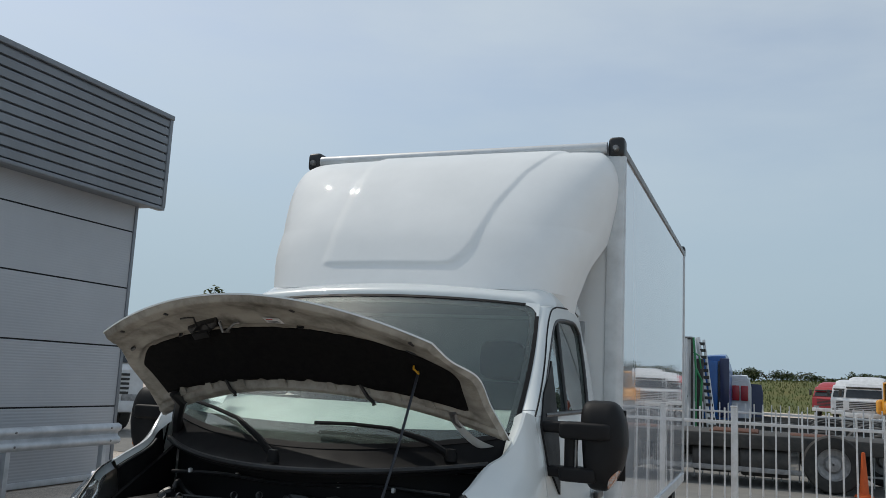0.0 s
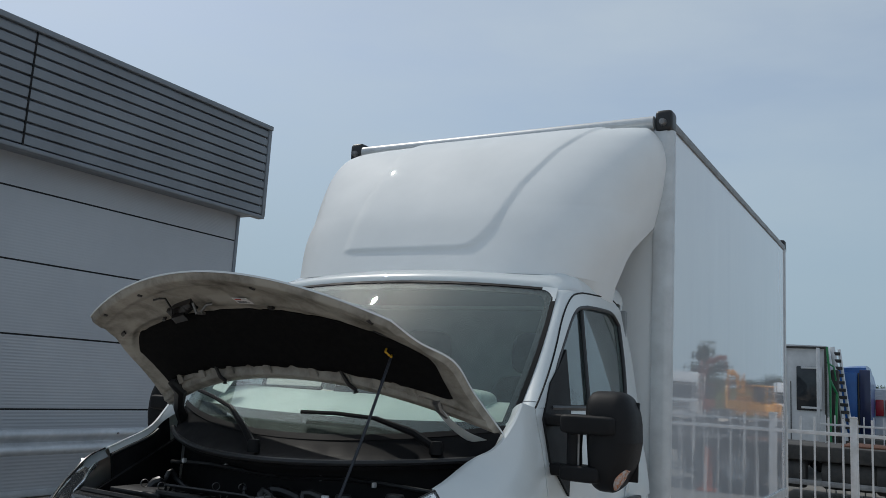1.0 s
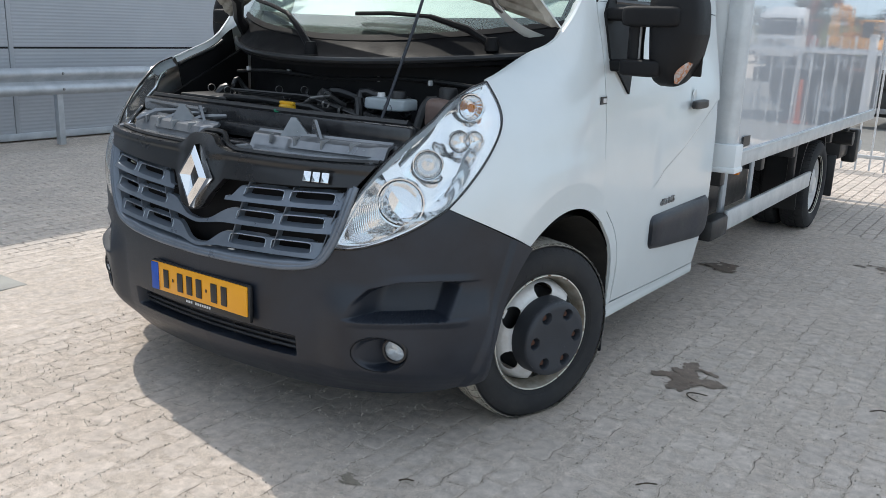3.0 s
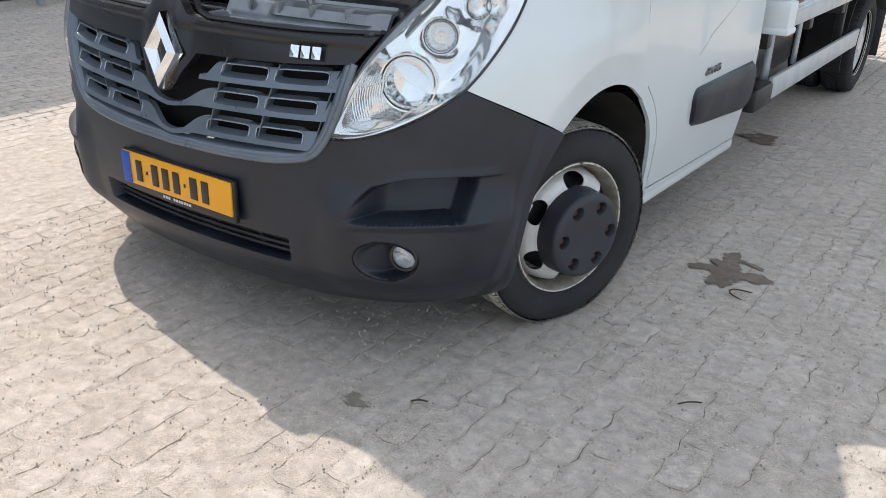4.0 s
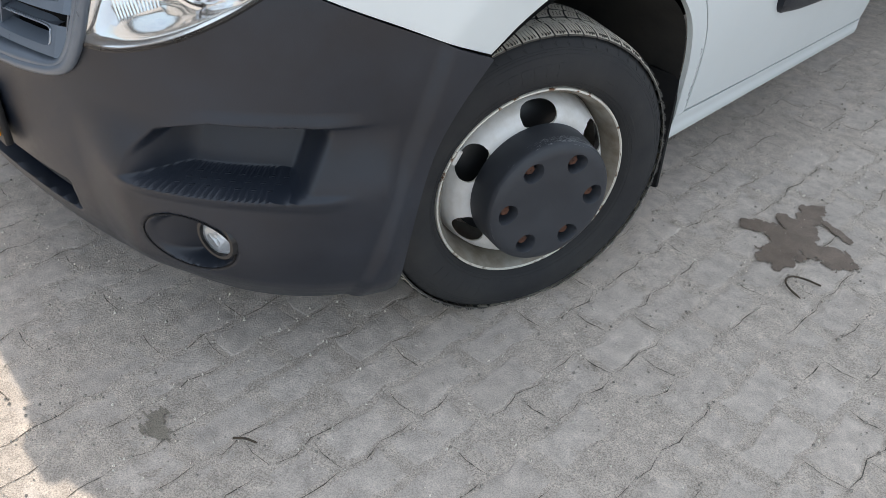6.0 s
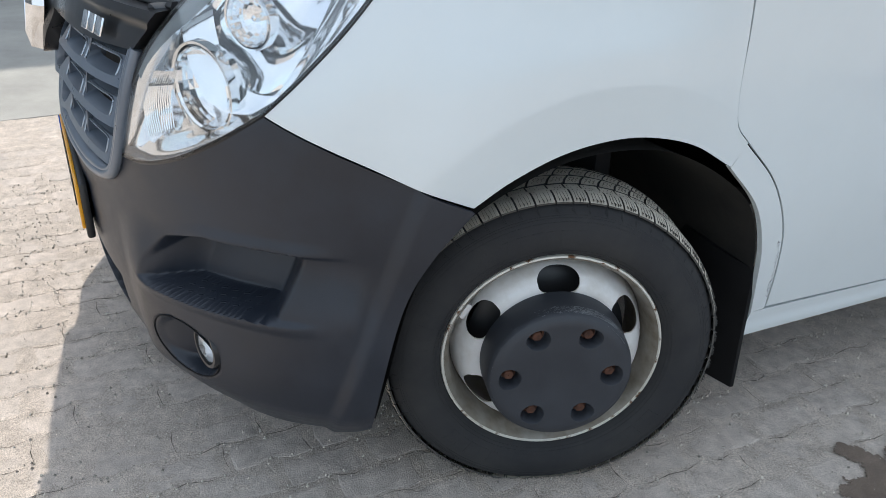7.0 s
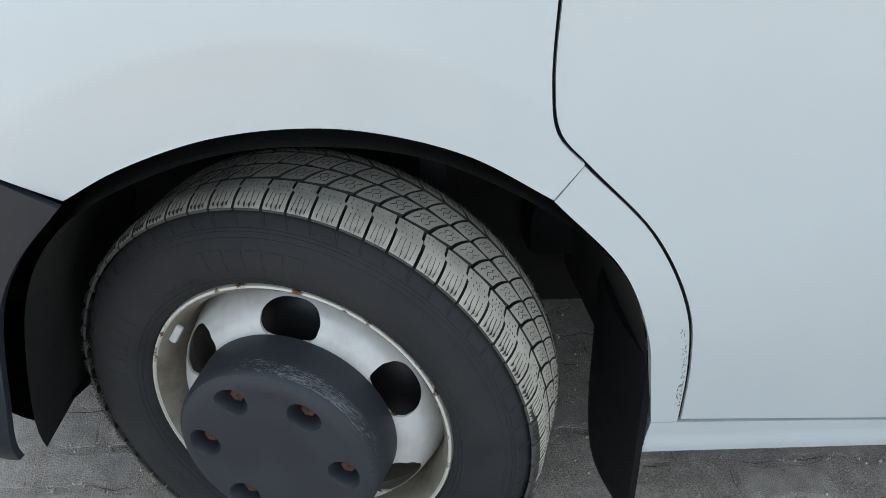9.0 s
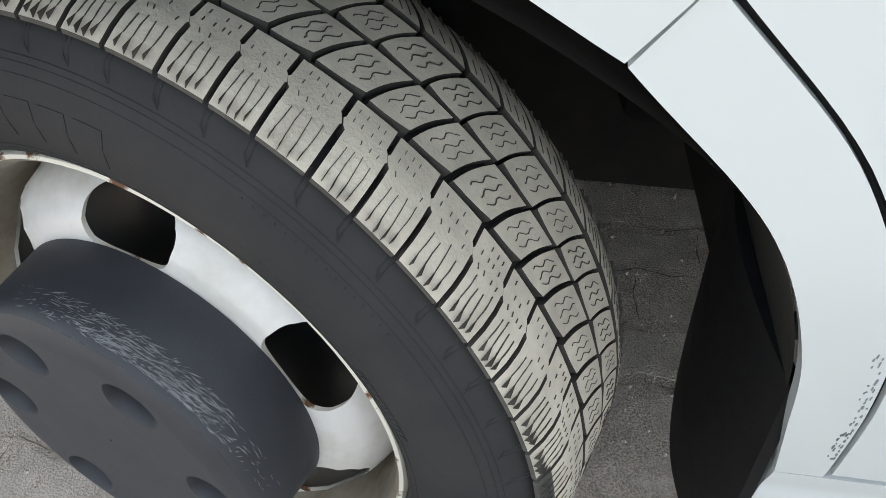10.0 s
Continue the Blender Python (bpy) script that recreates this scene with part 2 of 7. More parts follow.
def gritty(name, c1, c2, piece=0.09, speck=(0.55, 1.22), rough=0.9, grain=0.003, lumps=0.007):
    """Weathered mineral ground: broad patches, mottling, speckle, one tone a piece."""
    m = bpy.data.materials.new(name)
    m.use_nodes = True
    n, l = m.node_tree.nodes, m.node_tree.links
    p = n["Principled BSDF"]
    p.inputs["Roughness"].default_value, p.inputs["Specular IOR Level"].default_value = rough, 0.3
    t = n.new("ShaderNodeTexCoord")

    def field(scale, detail, lo, hi, to0, to1, rough_n=0.6):
        q = n.new("ShaderNodeTexNoise")
        q.inputs["Scale"].default_value, q.inputs["Detail"].default_value, q.inputs["Roughness"].default_value = scale, detail, rough_n
        l.new(t.outputs["Object"], q.inputs["Vector"])
        r = n.new("ShaderNodeMapRange")
        r.inputs["From Min"].default_value, r.inputs["From Max"].default_value = lo, hi
        r.inputs["To Min"].default_value, r.inputs["To Max"].default_value = to0, to1
        l.new(q.outputs["Fac"], r.inputs["Value"])
        return q, r.outputs["Result"]

    _, patch = field(1.7, 7, .36, .66, 0, 1, .65)
    mx = n.new("ShaderNodeMixRGB")
    mx.inputs["Color1"].default_value, mx.inputs["Color2"].default_value = (*c1, 1), (*c2, 1)
    l.new(patch, mx.inputs["Fac"])
    mottle_n, mottle = field(24, 6, .3, .7, .78, 1.18)
    speck_n, fine = field(330, 3, .33, .62, *speck)
    info, geo = n.new("ShaderNodeObjectInfo"), n.new("ShaderNodeNewGeometry")
    add, fr, pr = n.new("ShaderNodeMath"), n.new("ShaderNodeMath"), n.new("ShaderNodeMapRange")
    add.operation, fr.operation = "ADD", "FRACT"
    l.new(info.outputs["Random"], add.inputs[0])
    l.new(geo.outputs["Random Per Island"], add.inputs[1])
    l.new(add.outputs[0], fr.inputs[0])
    pr.inputs["To Min"].default_value, pr.inputs["To Max"].default_value = 1 - piece, 1 + piece
    l.new(fr.outputs[0], pr.inputs["Value"])
    val = pr.outputs["Result"]
    for other in (mottle, fine):
        mul = n.new("ShaderNodeMath")
        mul.operation = "MULTIPLY"
        l.new(val, mul.inputs[0])
        l.new(other, mul.inputs[1])
        val = mul.outputs[0]
    hs = n.new("ShaderNodeHueSaturation")
    l.new(val, hs.inputs["Value"])
    l.new(mx.outputs["Color"], hs.inputs["Color"])
    l.new(hs.outputs["Color"], p.inputs["Base Color"])
    b1, b2 = n.new("ShaderNodeBump"), n.new("ShaderNodeBump")
    b1.inputs["Distance"].default_value, b2.inputs["Distance"].default_value = lumps, grain
    l.new(mottle_n.outputs["Fac"], b1.inputs["Height"])
    l.new(speck_n.outputs["Fac"], b2.inputs["Height"])
    l.new(b1.outputs["Normal"], b2.inputs["Normal"])
    l.new(b2.outputs["Normal"], p.inputs["Normal"])
    return m


PAVER = gritty("concrete_paver", (0.60, 0.518, 0.45), (0.54, 0.475, 0.42), 0.06, (0.74, 1.12), lumps=0.004)
SAND = gritty("joint_sand", (0.60, 0.515, 0.442), (0.53, 0.46, 0.395), 0.0, (0.6, 1.2), 0.97, 0.004, 0.005)
# shade of the open joints, put into a dark tone
GAP_SHADE = gritty("open_joint_shade", (0.10, 0.088, 0.072), (0.16, 0.14, 0.115), 0.0, (0.5, 1.3), 0.97, 0.003, 0.004)
FAINT = gritty("faint_stain", (0.24, 0.205, 0.16), (0.28, 0.245, 0.2), 0.0, (0.6, 1.25), 0.8, 0.002, 0.004)
WET = gritty("damp_oil_stain", (0.150, 0.112, 0.086), (0.225, 0.175, 0.140), 0.0, (0.6, 1.25), 0.6, 0.002, 0.004)

# ---- shapes ----


def cat(*geos):
    V, F = [], []
    for v, f in geos:
        k = len(V)
        V += [tuple(p) for p in v]
        F += [tuple(i + k for i in q) for q in f]
    return V, F


def weld(geo):
    """The same shape with points that fall together made one."""
    seen, V, idx = {}, [], []
    for p in geo[0]:
        k = tuple(round(c, 5) for c in p)
        if k not in seen:
            seen[k] = len(V)
            V.append(p)
        idx.append(seen[k])
    return V, [f for f in (tuple(dict.fromkeys(idx[i] for i in q)) for q in geo[1]) if len(f) > 2]


def moved(geo, m):
    return [tuple(m @ Vector(p)) for p in geo[0]], geo[1]


def flipped(geo):
    return [(-p[0], p[1], p[2]) for p in geo[0]], [tuple(reversed(f)) for f in geo[1]]


def grid(fn, nu, nv, closed=False):
    """A sheet of fn(u, v), u and v from 0 to 1."""
    V = [fn(i / nu, j / nv) for j in range(nv + 1) for i in range(nu + (0 if closed else 1))]
    w = nu if closed else nu + 1
    F = [(j * w + i, j * w + (i + 1) % w, (j + 1) * w + (i + 1) % w, (j + 1) * w + i) for j in range(nv) for i in range(nu)]
    return V, F


def shell(front, back, nu, nv):
    """A closed plate between two sheets of the same grid."""
    a, b = grid(front, nu, nv), grid(back, nu, nv)
    k, w = len(a[0]), nu + 1
    F = list(a[1]) + [tuple(i + k for i in reversed(f)) for f in b[1]]
    ring = [i for i in range(nu)] + [j * w + nu for j in range(nv)] + [nv * w + nu - i for i in range(nu)] + [(nv - j) * w for j in range(nv)]
    n = len(ring)
    F += [(ring[(i + 1) % n], ring[i], ring[i] + k, ring[(i + 1) % n] + k) for i in range(n)]
    return a[0] + b[0], F


def block(cx, cy, cz, sx, sy, sz, bevel=0.0, turn=None, segments=2):
    bm = bmesh.new()
    bmesh.ops.create_cube(bm, size=1.0)
    for v in bm.verts:
        v.co = Vector((v.co.x * sx, v.co.y * sy, v.co.z * sz))
    if bevel:
        bmesh.ops.bevel(bm, geom=bm.edges[:], offset=min(bevel, 0.45 * min(sx, sy, sz)), segments=segments, affect="EDGES", profile=0.5)
    m = Matrix.Translation((cx, cy, cz)) @ (turn.to_4x4() if turn else Matrix())
    bm.verts.index_update()
    out = [tuple(m @ v.co) for v in bm.verts], [tuple(v.index for v in f.verts) for f in bm.faces]
    bm.free()
    return out


def turned(rx=0, ry=0, rz=0):
    return Euler([radians(a) for a in (rx, ry, rz)]).to_matrix()


def tube(points, r, n=8, closed=False, caps=True):
    """A round bar along points; r is one radius or one for each point."""
    P = [Vector(p) for p in points]
    V, F = [], []
    up = Vector((0, 0, 1))
    for i, p in enumerate(P):
        a, b = P[i - 1] if i or closed else p, P[(i + 1) % len(P)] if i < len(P) - 1 or closed else p
        d = (b - a).normalized()
        ref = up if abs(d.z) < 0.95 else Vector((0, 1, 0))
        e1 = d.cross(ref).normalized()
        e2 = d.cross(e1).normalized()
        rad = r[i] if isinstance(r, (list, tuple)) else r
        for k in range(n):
            t = 2 * math.pi * k / n
            V.append(tuple(p + rad * (math.cos(t) * e1 + math.sin(t) * e2)))
    m = len(P)
    for i in range(m if closed else m - 1):
        j = (i + 1) % m
        F += [(i * n + k, j * n + k, j * n + (k + 1) % n, i * n + (k + 1) % n) for k in range(n)]
    if caps and not closed:
        F += [tuple(range(n)), tuple((m - 1) * n + k for k in reversed(range(n)))]
    return V, F


def lathe(profile, n=48, m=None, arc=(0, 2 * math.pi)):
    """profile of (radius, height) turned about z, then placed by m."""
    full = abs(arc[1] - arc[0] - 2 * math.pi) < 1e-6
    w = n if full else n + 1
    V = [(r * math.cos(arc[0] + (arc[1] - arc[0]) * k / n), r * math.sin(arc[0] + (arc[1] - arc[0]) * k / n), h) for r, h in profile for k in range(w)]
    F = [(j * w + k, j * w + (k + 1) % w, (j + 1) * w + (k + 1) % w, (j + 1) * w + k) for j in range(len(profile) - 1) for k in range(n)]
    return moved((V, F), m) if m else (V, F)


def plate(poly, depth, m):
    """A flat plate of a 2D outline (x, y), depth thick along z, placed by m."""
    n = len(poly)
    V = [(x, y, 0) for x, y in poly] + [(x, y, depth) for x, y in poly]
    F = [tuple(reversed(range(n))), tuple(range(n, 2 * n))] + [(i, (i + 1) % n, n + (i + 1) % n, n + i) for i in range(n)]
    return moved((V, F), m)


def round_box(cx, cy, cz, sx, sy, sz, p=4.0, nu=32, nv=20, taper=0.0):
    """A soft-edged pod."""
    def f(u, v):
        a, b = 2 * math.pi * u, math.pi * (v - .5)
        c = lambda q: math.copysign(abs(math.cos(q)) ** (2 / p), math.cos(q))
        s = lambda q: math.copysign(abs(math.sin(q)) ** (2 / p), math.sin(q))
        z = s(b)
        return cx + sx / 2 * c(b) * c(a) * (1 + taper * z), cy + sy / 2 * c(b) * s(a) * (1 + taper * z), cz + sz / 2 * z
    return grid(f, nu, nv, True)


def link(name, geo, mat, parent=None, label="", smooth=True, sharp=35):
    me = bpy.data.meshes.new(name)
    me.from_pydata([tuple(float(c) for c in p) for p in geo[0]], [], geo[1])
    me.validate()
    me.materials.append(mat)
    if smooth:
        me.polygons.foreach_set("use_smooth", [True] * len(me.polygons))
        me.set_sharp_from_angle(angle=radians(sharp))
    me.update()
    ob = new(name, me)
    if parent:
        ob.parent = parent
    if label:
        ob["label"] = label
    return ob


def solid(geo):
    """The same plate with its faces made to look outward."""
    bm = bmesh.new()
    vs = [bm.verts.new(p) for p in geo[0]]
    for f in geo[1]:
        try:
            bm.faces.new([vs[i] for i in f])
        except ValueError:
            pass
    bmesh.ops.recalc_face_normals(bm, faces=bm.faces[:])
    bm.verts.index_update()
    out = [tuple(v.co) for v in bm.verts], [tuple(v.index for v in f.verts) for f in bm.faces]
    bm.free()
    return out


def lettering(name, text, size, depth, m, mat, parent=None, shear=0.0, offset=0.0):
    cu = bpy.data.curves.new(name, "FONT")
    cu.body, cu.size, cu.extrude, cu.align_x, cu.align_y, cu.shear, cu.offset = text, size, depth, "CENTER", "CENTER", shear, offset
    tmp = new(name, cu)
    me = bpy.data.meshes.new_from_object(tmp.evaluated_get(bpy.context.evaluated_depsgraph_get()))
    bpy.data.objects.remove(tmp)
    bpy.data.curves.remove(cu)
    me.name = name
    me.transform(m)
    me.materials.clear()
    me.materials.append(mat)
    ob = new(name, me)
    if parent:
        ob.parent = parent
    return ob


def thing(name, label, category, at=(0, 0, 0), group="", kind=""):
    e = new(name)
    e.location = at
    e.empty_display_size = 0.2
    return tagged(e, label, category, group, kind)

# ---- body surface of the van: s runs along the plan outline from the nose's middle, z is height ----
PLAN = [(0, -.768), (.2, -.76), (.4, -.74), (.55, -.708), (.7, -.648), (.82, -.575), (.91, -.49), (.965, -.40), (1.0, -.30), (1.018, -.2), (1.026, -.05), (1.03, .15), (1.03, .5), (1.03, 1.0), (1.03, 1.7)]
ZK = (.12, .2, .28, .36, .6, .86, 1.0, 1.12, 1.25, 1.38, 1.5, 1.9, 2.1)
OFFS = ((0.0, (-.16, -.09, -.03, -.01, 0, -.012, -.05, -.14, -.3, -.45, -.6, -1.0, -1.2)),
        (0.55, (-.16, -.09, -.03, -.01, 0, -.012, -.06, -.15, -.3, -.45, -.6, -1.0, -1.2)),
        (0.95, (-.12, -.07, -.025, -.008, 0, 0, -.045, -.12, -.22, -.34, -.45, -.8, -1.0)),
        (1.25, (-.08, -.05, -.02, -.006, 0, 0, -.012, -.055, -.185, -.38, -.5, -.7, -.8)),
        (1.42, (-.078, -.052, -.028, -.015, 0, 0, -.008, -.028, -.115, -.31, -.42, -.5, -.6)),
        (1.55, (-.076, -.054, -.034, -.022, 0, 0, -.005, -.018, -.06, -.205, -.30, -.36, -.4)),
        (1.64, (-.076, -.056, -.037, -.025, 0, 0, -.004, -.013, -.034, -.085, -.16, -.22, -.26)),
        (1.76, (-.078, -.058, -.039, -.026, 0, 0, -.003, -.011, -.026, -.048, -.075, -.14, -.18)),
        (2.1, (-.08, -.06, -.04, -.027, 0, 0, -.003, -.01, -.024, -.042, -.062, -.13, -.17)),
        (3.4, (-.08, -.06, -.04, -.027, 0, 0, -.003, -.01, -.024, -.042, -.062, -.13, -.17)))


def spline(points, n):
    """n points along a smooth curve through the given ones."""
    p = np.array(points, float)
    if len(p) == 2:
        return [tuple(p[0] + (p[1] - p[0]) * i / (n - 1)) for i in range(n)]
    p = np.vstack([2 * p[0] - p[1], p, 2 * p[-1] - p[-2]])
    k = np.concatenate([[0], np.cumsum(np.maximum(1e-6, np.linalg.norm(np.diff(p, axis=0), axis=1)) ** 0.5)])
    out = []
    for u in np.linspace(k[1], k[-2], n):
        i = min(max(int(np.searchsorted(k, u)) - 1, 1), len(p) - 3)
        t0, t1, t2, t3 = k[i - 1:i + 3]
        a1 = (t1 - u) / (t1 - t0) * p[i - 1] + (u - t0) / (t1 - t0) * p[i]
        a2 = (t2 - u) / (t2 - t1) * p[i] + (u - t1) / (t2 - t1) * p[i + 1]
        a3 = (t3 - u) / (t3 - t2) * p[i + 1] + (u - t2) / (t3 - t2) * p[i + 2]
        b1 = (t2 - u) / (t2 - t0) * a1 + (u - t0) / (t2 - t0) * a2
        b2 = (t3 - u) / (t3 - t1) * a2 + (u - t1) / (t3 - t1) * a3
        out.append(tuple((t2 - u) / (t2 - t1) * b1 + (u - t1) / (t2 - t1) * b2))
    return out


CURVE = np.array(spline(PLAN, 400))
ARC = np.concatenate([[0], np.cumsum(np.linalg.norm(np.diff(CURVE, axis=0), axis=1))])
SIDE_S = float(np.interp(0.5, CURVE[:, 1][CURVE[:, 0] > 0.99], ARC[CURVE[:, 0] > 0.99])) - 0.5
ZFINE = np.linspace(.12, 2.1, 100)
OFF_ROWS = []
for s_row, row in OFFS:
    pts = np.array(spline(list(zip(ZK, row)), 160))
    OFF_ROWS.append(np.interp(ZFINE, pts[:, 0], pts[:, 1]))
OFF_S = np.array([o[0] for o in OFFS])
OFF_T = np.array(OFF_ROWS)
# fine table of the offsets over s and z, its shoulder above the wheel smoothed along s
S_STEP, Z_STEP = .02, ZFINE[1] - ZFINE[0]
S_FINE = np.arange(0, 3.42, S_STEP)
WAVE = lambda x, a, b: (lambda t: t * t * (3 - 2 * t))(np.clip((x - a) / (b - a), 0, 1))
OFF_F = []
for s_fine in S_FINE:
    i = min(max(int(np.searchsorted(OFF_S, s_fine)) - 1, 0), len(OFF_S) - 2)
    w = WAVE(s_fine, OFF_S[i], OFF_S[i + 1])
    OFF_F.append(OFF_T[i] * (1 - w) + OFF_T[i + 1] * w)
OFF_F = np.array(OFF_F)
KERNEL = np.exp(-(np.arange(-12, 13) * S_STEP / .075) ** 2 / 2)
EVEN = np.array([np.convolve(np.pad(c, 12, mode="edge"), KERNEL / KERNEL.sum(), mode="valid") for c in OFF_F.T]).T
MIX = (WAVE(S_FINE, .98, 1.15) * (1 - WAVE(S_FINE, 1.85, 2.05)))[:, None] * WAVE(ZFINE, 1.0, 1.15)[None, :]
OFF_F = OFF_F * (1 - MIX) + EVEN * MIX


def body(s, z, out=0.0):
    """The place on the body at arc s (minus: the other side) and height z, out metres proud of it."""
    side = -1 if s < 0 else 1
    a = abs(s)
    x, y = np.interp(a, ARC, CURVE[:, 0]), np.interp(a, ARC, CURVE[:, 1])
    x0, y0 = np.interp(max(a - .03, -.03), ARC, CURVE[:, 0]), np.interp(a - .03, ARC, CURVE[:, 1])
    x1, y1 = np.interp(a + .03, ARC, CURVE[:, 0]), np.interp(a + .03, ARC, CURVE[:, 1])
    tx, ty = x1 - x0, y1 - y0
    if a < .03:
        tx, ty = 1.0, 0.0
    n = max(1e-9, math.hypot(tx, ty))
    nx, ny = ty / n, -tx / n
    fs, fz = min(max(a / S_STEP, 0), len(OFF_F) - 1.001), min(max((z - .12) / Z_STEP, 0), len(ZFINE) - 1.001)
    i, j = int(fs), int(fz)
    p, q = fs - i, fz - j
    d = (OFF_F[i, j] * (1 - q) + OFF_F[i, j + 1] * q) * (1 - p) + (OFF_F[i + 1, j] * (1 - q) + OFF_F[i + 1, j + 1] * q) * p + out
    return (side * (x + nx * d), y + ny * d, z)


def at_y(y):
    """The arc s of a place on the side at depth y (straight part)."""
    return SIDE_S + y

# ---- the van ----
van = thing("box_van", "white box van with raised hood and dark bumper on paving", "van")


def chain(*runs):
    """Points along several smooth runs joined at corners; each run is (control points, count)."""
    out = []
    for points, n in runs:
        p = spline(points, n + 1)
        out += p if not out else p[1:]
    return out


def sample(points, t):
    f = min(max(t, 0), 1) * (len(points) - 1)
    i = min(int(f), len(points) - 2)
    a, b = points[i], points[i + 1]
    return a[0] + (b[0] - a[0]) * (f - i), a[1] + (b[1] - a[1]) * (f - i)


def coons(bottom, top, left, right):
    """The (s, z) place at u, v inside four boundary runs."""
    c00, c10, c01, c11 = bottom[0], bottom[-1], top[0], top[-1]

    def at(u, v):
        b, t, l, r = sample(bottom, u), sample(top, u), sample(left, v), sample(right, v)
        return tuple((1 - v) * b[k] + v * t[k] + (1 - u) * l[k] + u * r[k] - ((1 - u) * (1 - v) * c00[k] + u * (1 - v) * c10[k] + (1 - u) * v * c01[k] + u * v * c11[k]) for k in (0, 1))
    return at


def panel(bounds, nu, nv, thick=0.012, lift=None, out=0.0):
    """A plate on the body inside four boundary runs; lift(s, z) raises it locally."""
    at = coons(*bounds)

    def front(u, v):
        s, z = at(u, v)
        return body(s, z, out + (lift(s, z) if lift else 0))

    def back(u, v):
        s, z = at(u, v)
        return body(s, z, out - thick + (lift(s, z) if lift else 0))
    return shell(front, back, nu, nv)


def field_with_hole(place, a0, a1, r0, r1, ac, rc, ha, hr, power=3.2, n=48, rings=5):
    """A sector of a disc between angles a0, a1 and radii r0, r1 with one rounded opening; place(a, r) gives the point. Also gives the opening's rim."""
    V, F, rim = [], [], []
    for k in range(n):
        t = 2 * math.pi * k / n
        c, s = math.cos(t), math.sin(t)
        hole = (ac + ha * math.copysign(abs(c) ** (2 / power), c), rc + hr * math.copysign(abs(s) ** (2 / power), s))
        q = max(abs(c), abs(s))
        edge = (ac + (c / q) * (a1 - ac if c > 0 else ac - a0), rc + (s / q) * (r1 - rc if s > 0 else rc - r0))
        for j in range(rings + 1):
            w = (j / rings) ** .8
            V.append(place(edge[0] + (hole[0] - edge[0]) * w, edge[1] + (hole[1] - edge[1]) * w))
        rim.append(hole)
    m = rings + 1
    for k in range(n):
        F += [(k * m + j, ((k + 1) % n) * m + j, ((k + 1) % n) * m + j + 1, k * m + j + 1) for j in range(rings)]
    return (V, F), rim


def step(x, a, b):
    t = min(max((x - a) / (b - a), 0), 1)
    return t * t * (3 - 2 * t)


# bumper
HL_LOW = [(.575, .725), (.66, .733), (.76, .765), (.86, .815), (.955, .875)]
B_TOP = chain(([(0, .625), (.25, .632), (.42, .65), (.52, .675), (.575, .725)], 40), (HL_LOW, 40), ([(.955, .875), (1.12, .80), (1.295, .715)], 30))
B_BOT = chain(([(0, .2), (.5, .205), (.8, .222), (1.0, .25), (1.12, .278)], 150))
B_END = chain(([(1.12, .278), (1.14, .38), (1.185, .56), (1.23, .64), (1.295, .715)], 60))
B_MID = chain(([(0, .2), (0, .625)], 40))


def bumper_lift(s, z):
    a = abs(s)
    d = 0.0
    # foot step in the corner: a scoop with a flat studded ledge, deepening to the rear and closed by an upright wall
    low = .499 + .016 * step(a, .6, .95)
    high = float(np.interp(a, (.62, .65, .706, .81, .94, 1.07), (low + .012, .557, .603, .632, .639, .636)))
    wall = .925 + (z - low) * .42
    deep = step(a, .622 + (z - low) * .30, .735 + (z - low) * .30) * (1 - step(a, wall, wall + .045))
    d -= .088 * deep * step(z, low - .003, low + .008) * (1 - step(z, high - .020, high + .003))
    # shoulder above it and ridge below it, both fading to the rear
    d += .007 * (1 - step(z - high, .0, .03)) * step(z, high - .004, high + .003) * step(a, .70, .85) * (1 - step(a, 1.0, 1.10))
    d += .008 * step(z, low - .03, low - .004) * (1 - step(z, low - .002, low + .006)) * step(a, .60, .68) * (1 - step(a, .98, 1.05))
    # fog lamp pocket, sloping in towards the lamp
    e = math.hypot((a - .745) / .090, (z - .388) / .060)
    d -= 0.055 * (1 - step(e, .74, 1.0)) * (0.10 + 0.90 * step(a, .66, .79)) + .004 * (1 - step(abs(e - 1.02), 0, .03))
    # lower slot
    d -= 0.06 * step(z, .325, .335) * (1 - step(z, .395, .405)) * (1 - step(a, .41, .44))
    # the lower half stands out from the upper
    d += .028 * step(z, .225, .33) * (1 - step(z, .50, .63)) * step(a, .50, .64) * (1 - step(a, 1.09, 1.15))
    # wheel flare
    edge = 1.05 + (z - .31) * .345
    d += 0.014 * step(a, edge - .012, edge + .02)
    return d


half = panel((B_BOT, B_TOP, B_MID, B_END), 250, 190, 0.01, bumper_lift)
bumper = link("bumper", cat(half, flipped(half)), BUMPER, van, "dark grey grained plastic bumper", sharp=50)
# underside lip of the bumper
lip = grid(lambda u, v: (lambda a: body(-1.1 + 2.2 * u, .225, -.03 - .16 * v)[:2] + (float(np.interp(a, (0, .5, .8, 1.0, 1.12), (.203, .207, .224, .251, .277))) - .004 * v,))(abs(-1.1 + 2.2 * u)), 60, 3)
link("bumper_lip", lip, BUMPER, bumper)

# lower slot slats
for z in (.345, .365, .388):
    g = tube([body(-.42 + .84 * k / 20, z, -.035) for k in range(21)], .006, 6)
    link("slot_bar", g, BLACK, bumper)
for s in (-.3, -.12, .12, .3):
    link("slot_rib", tube([body(s, .33, -.04), body(s, .40, -.04)], .004, 6), BLACK, bumper)
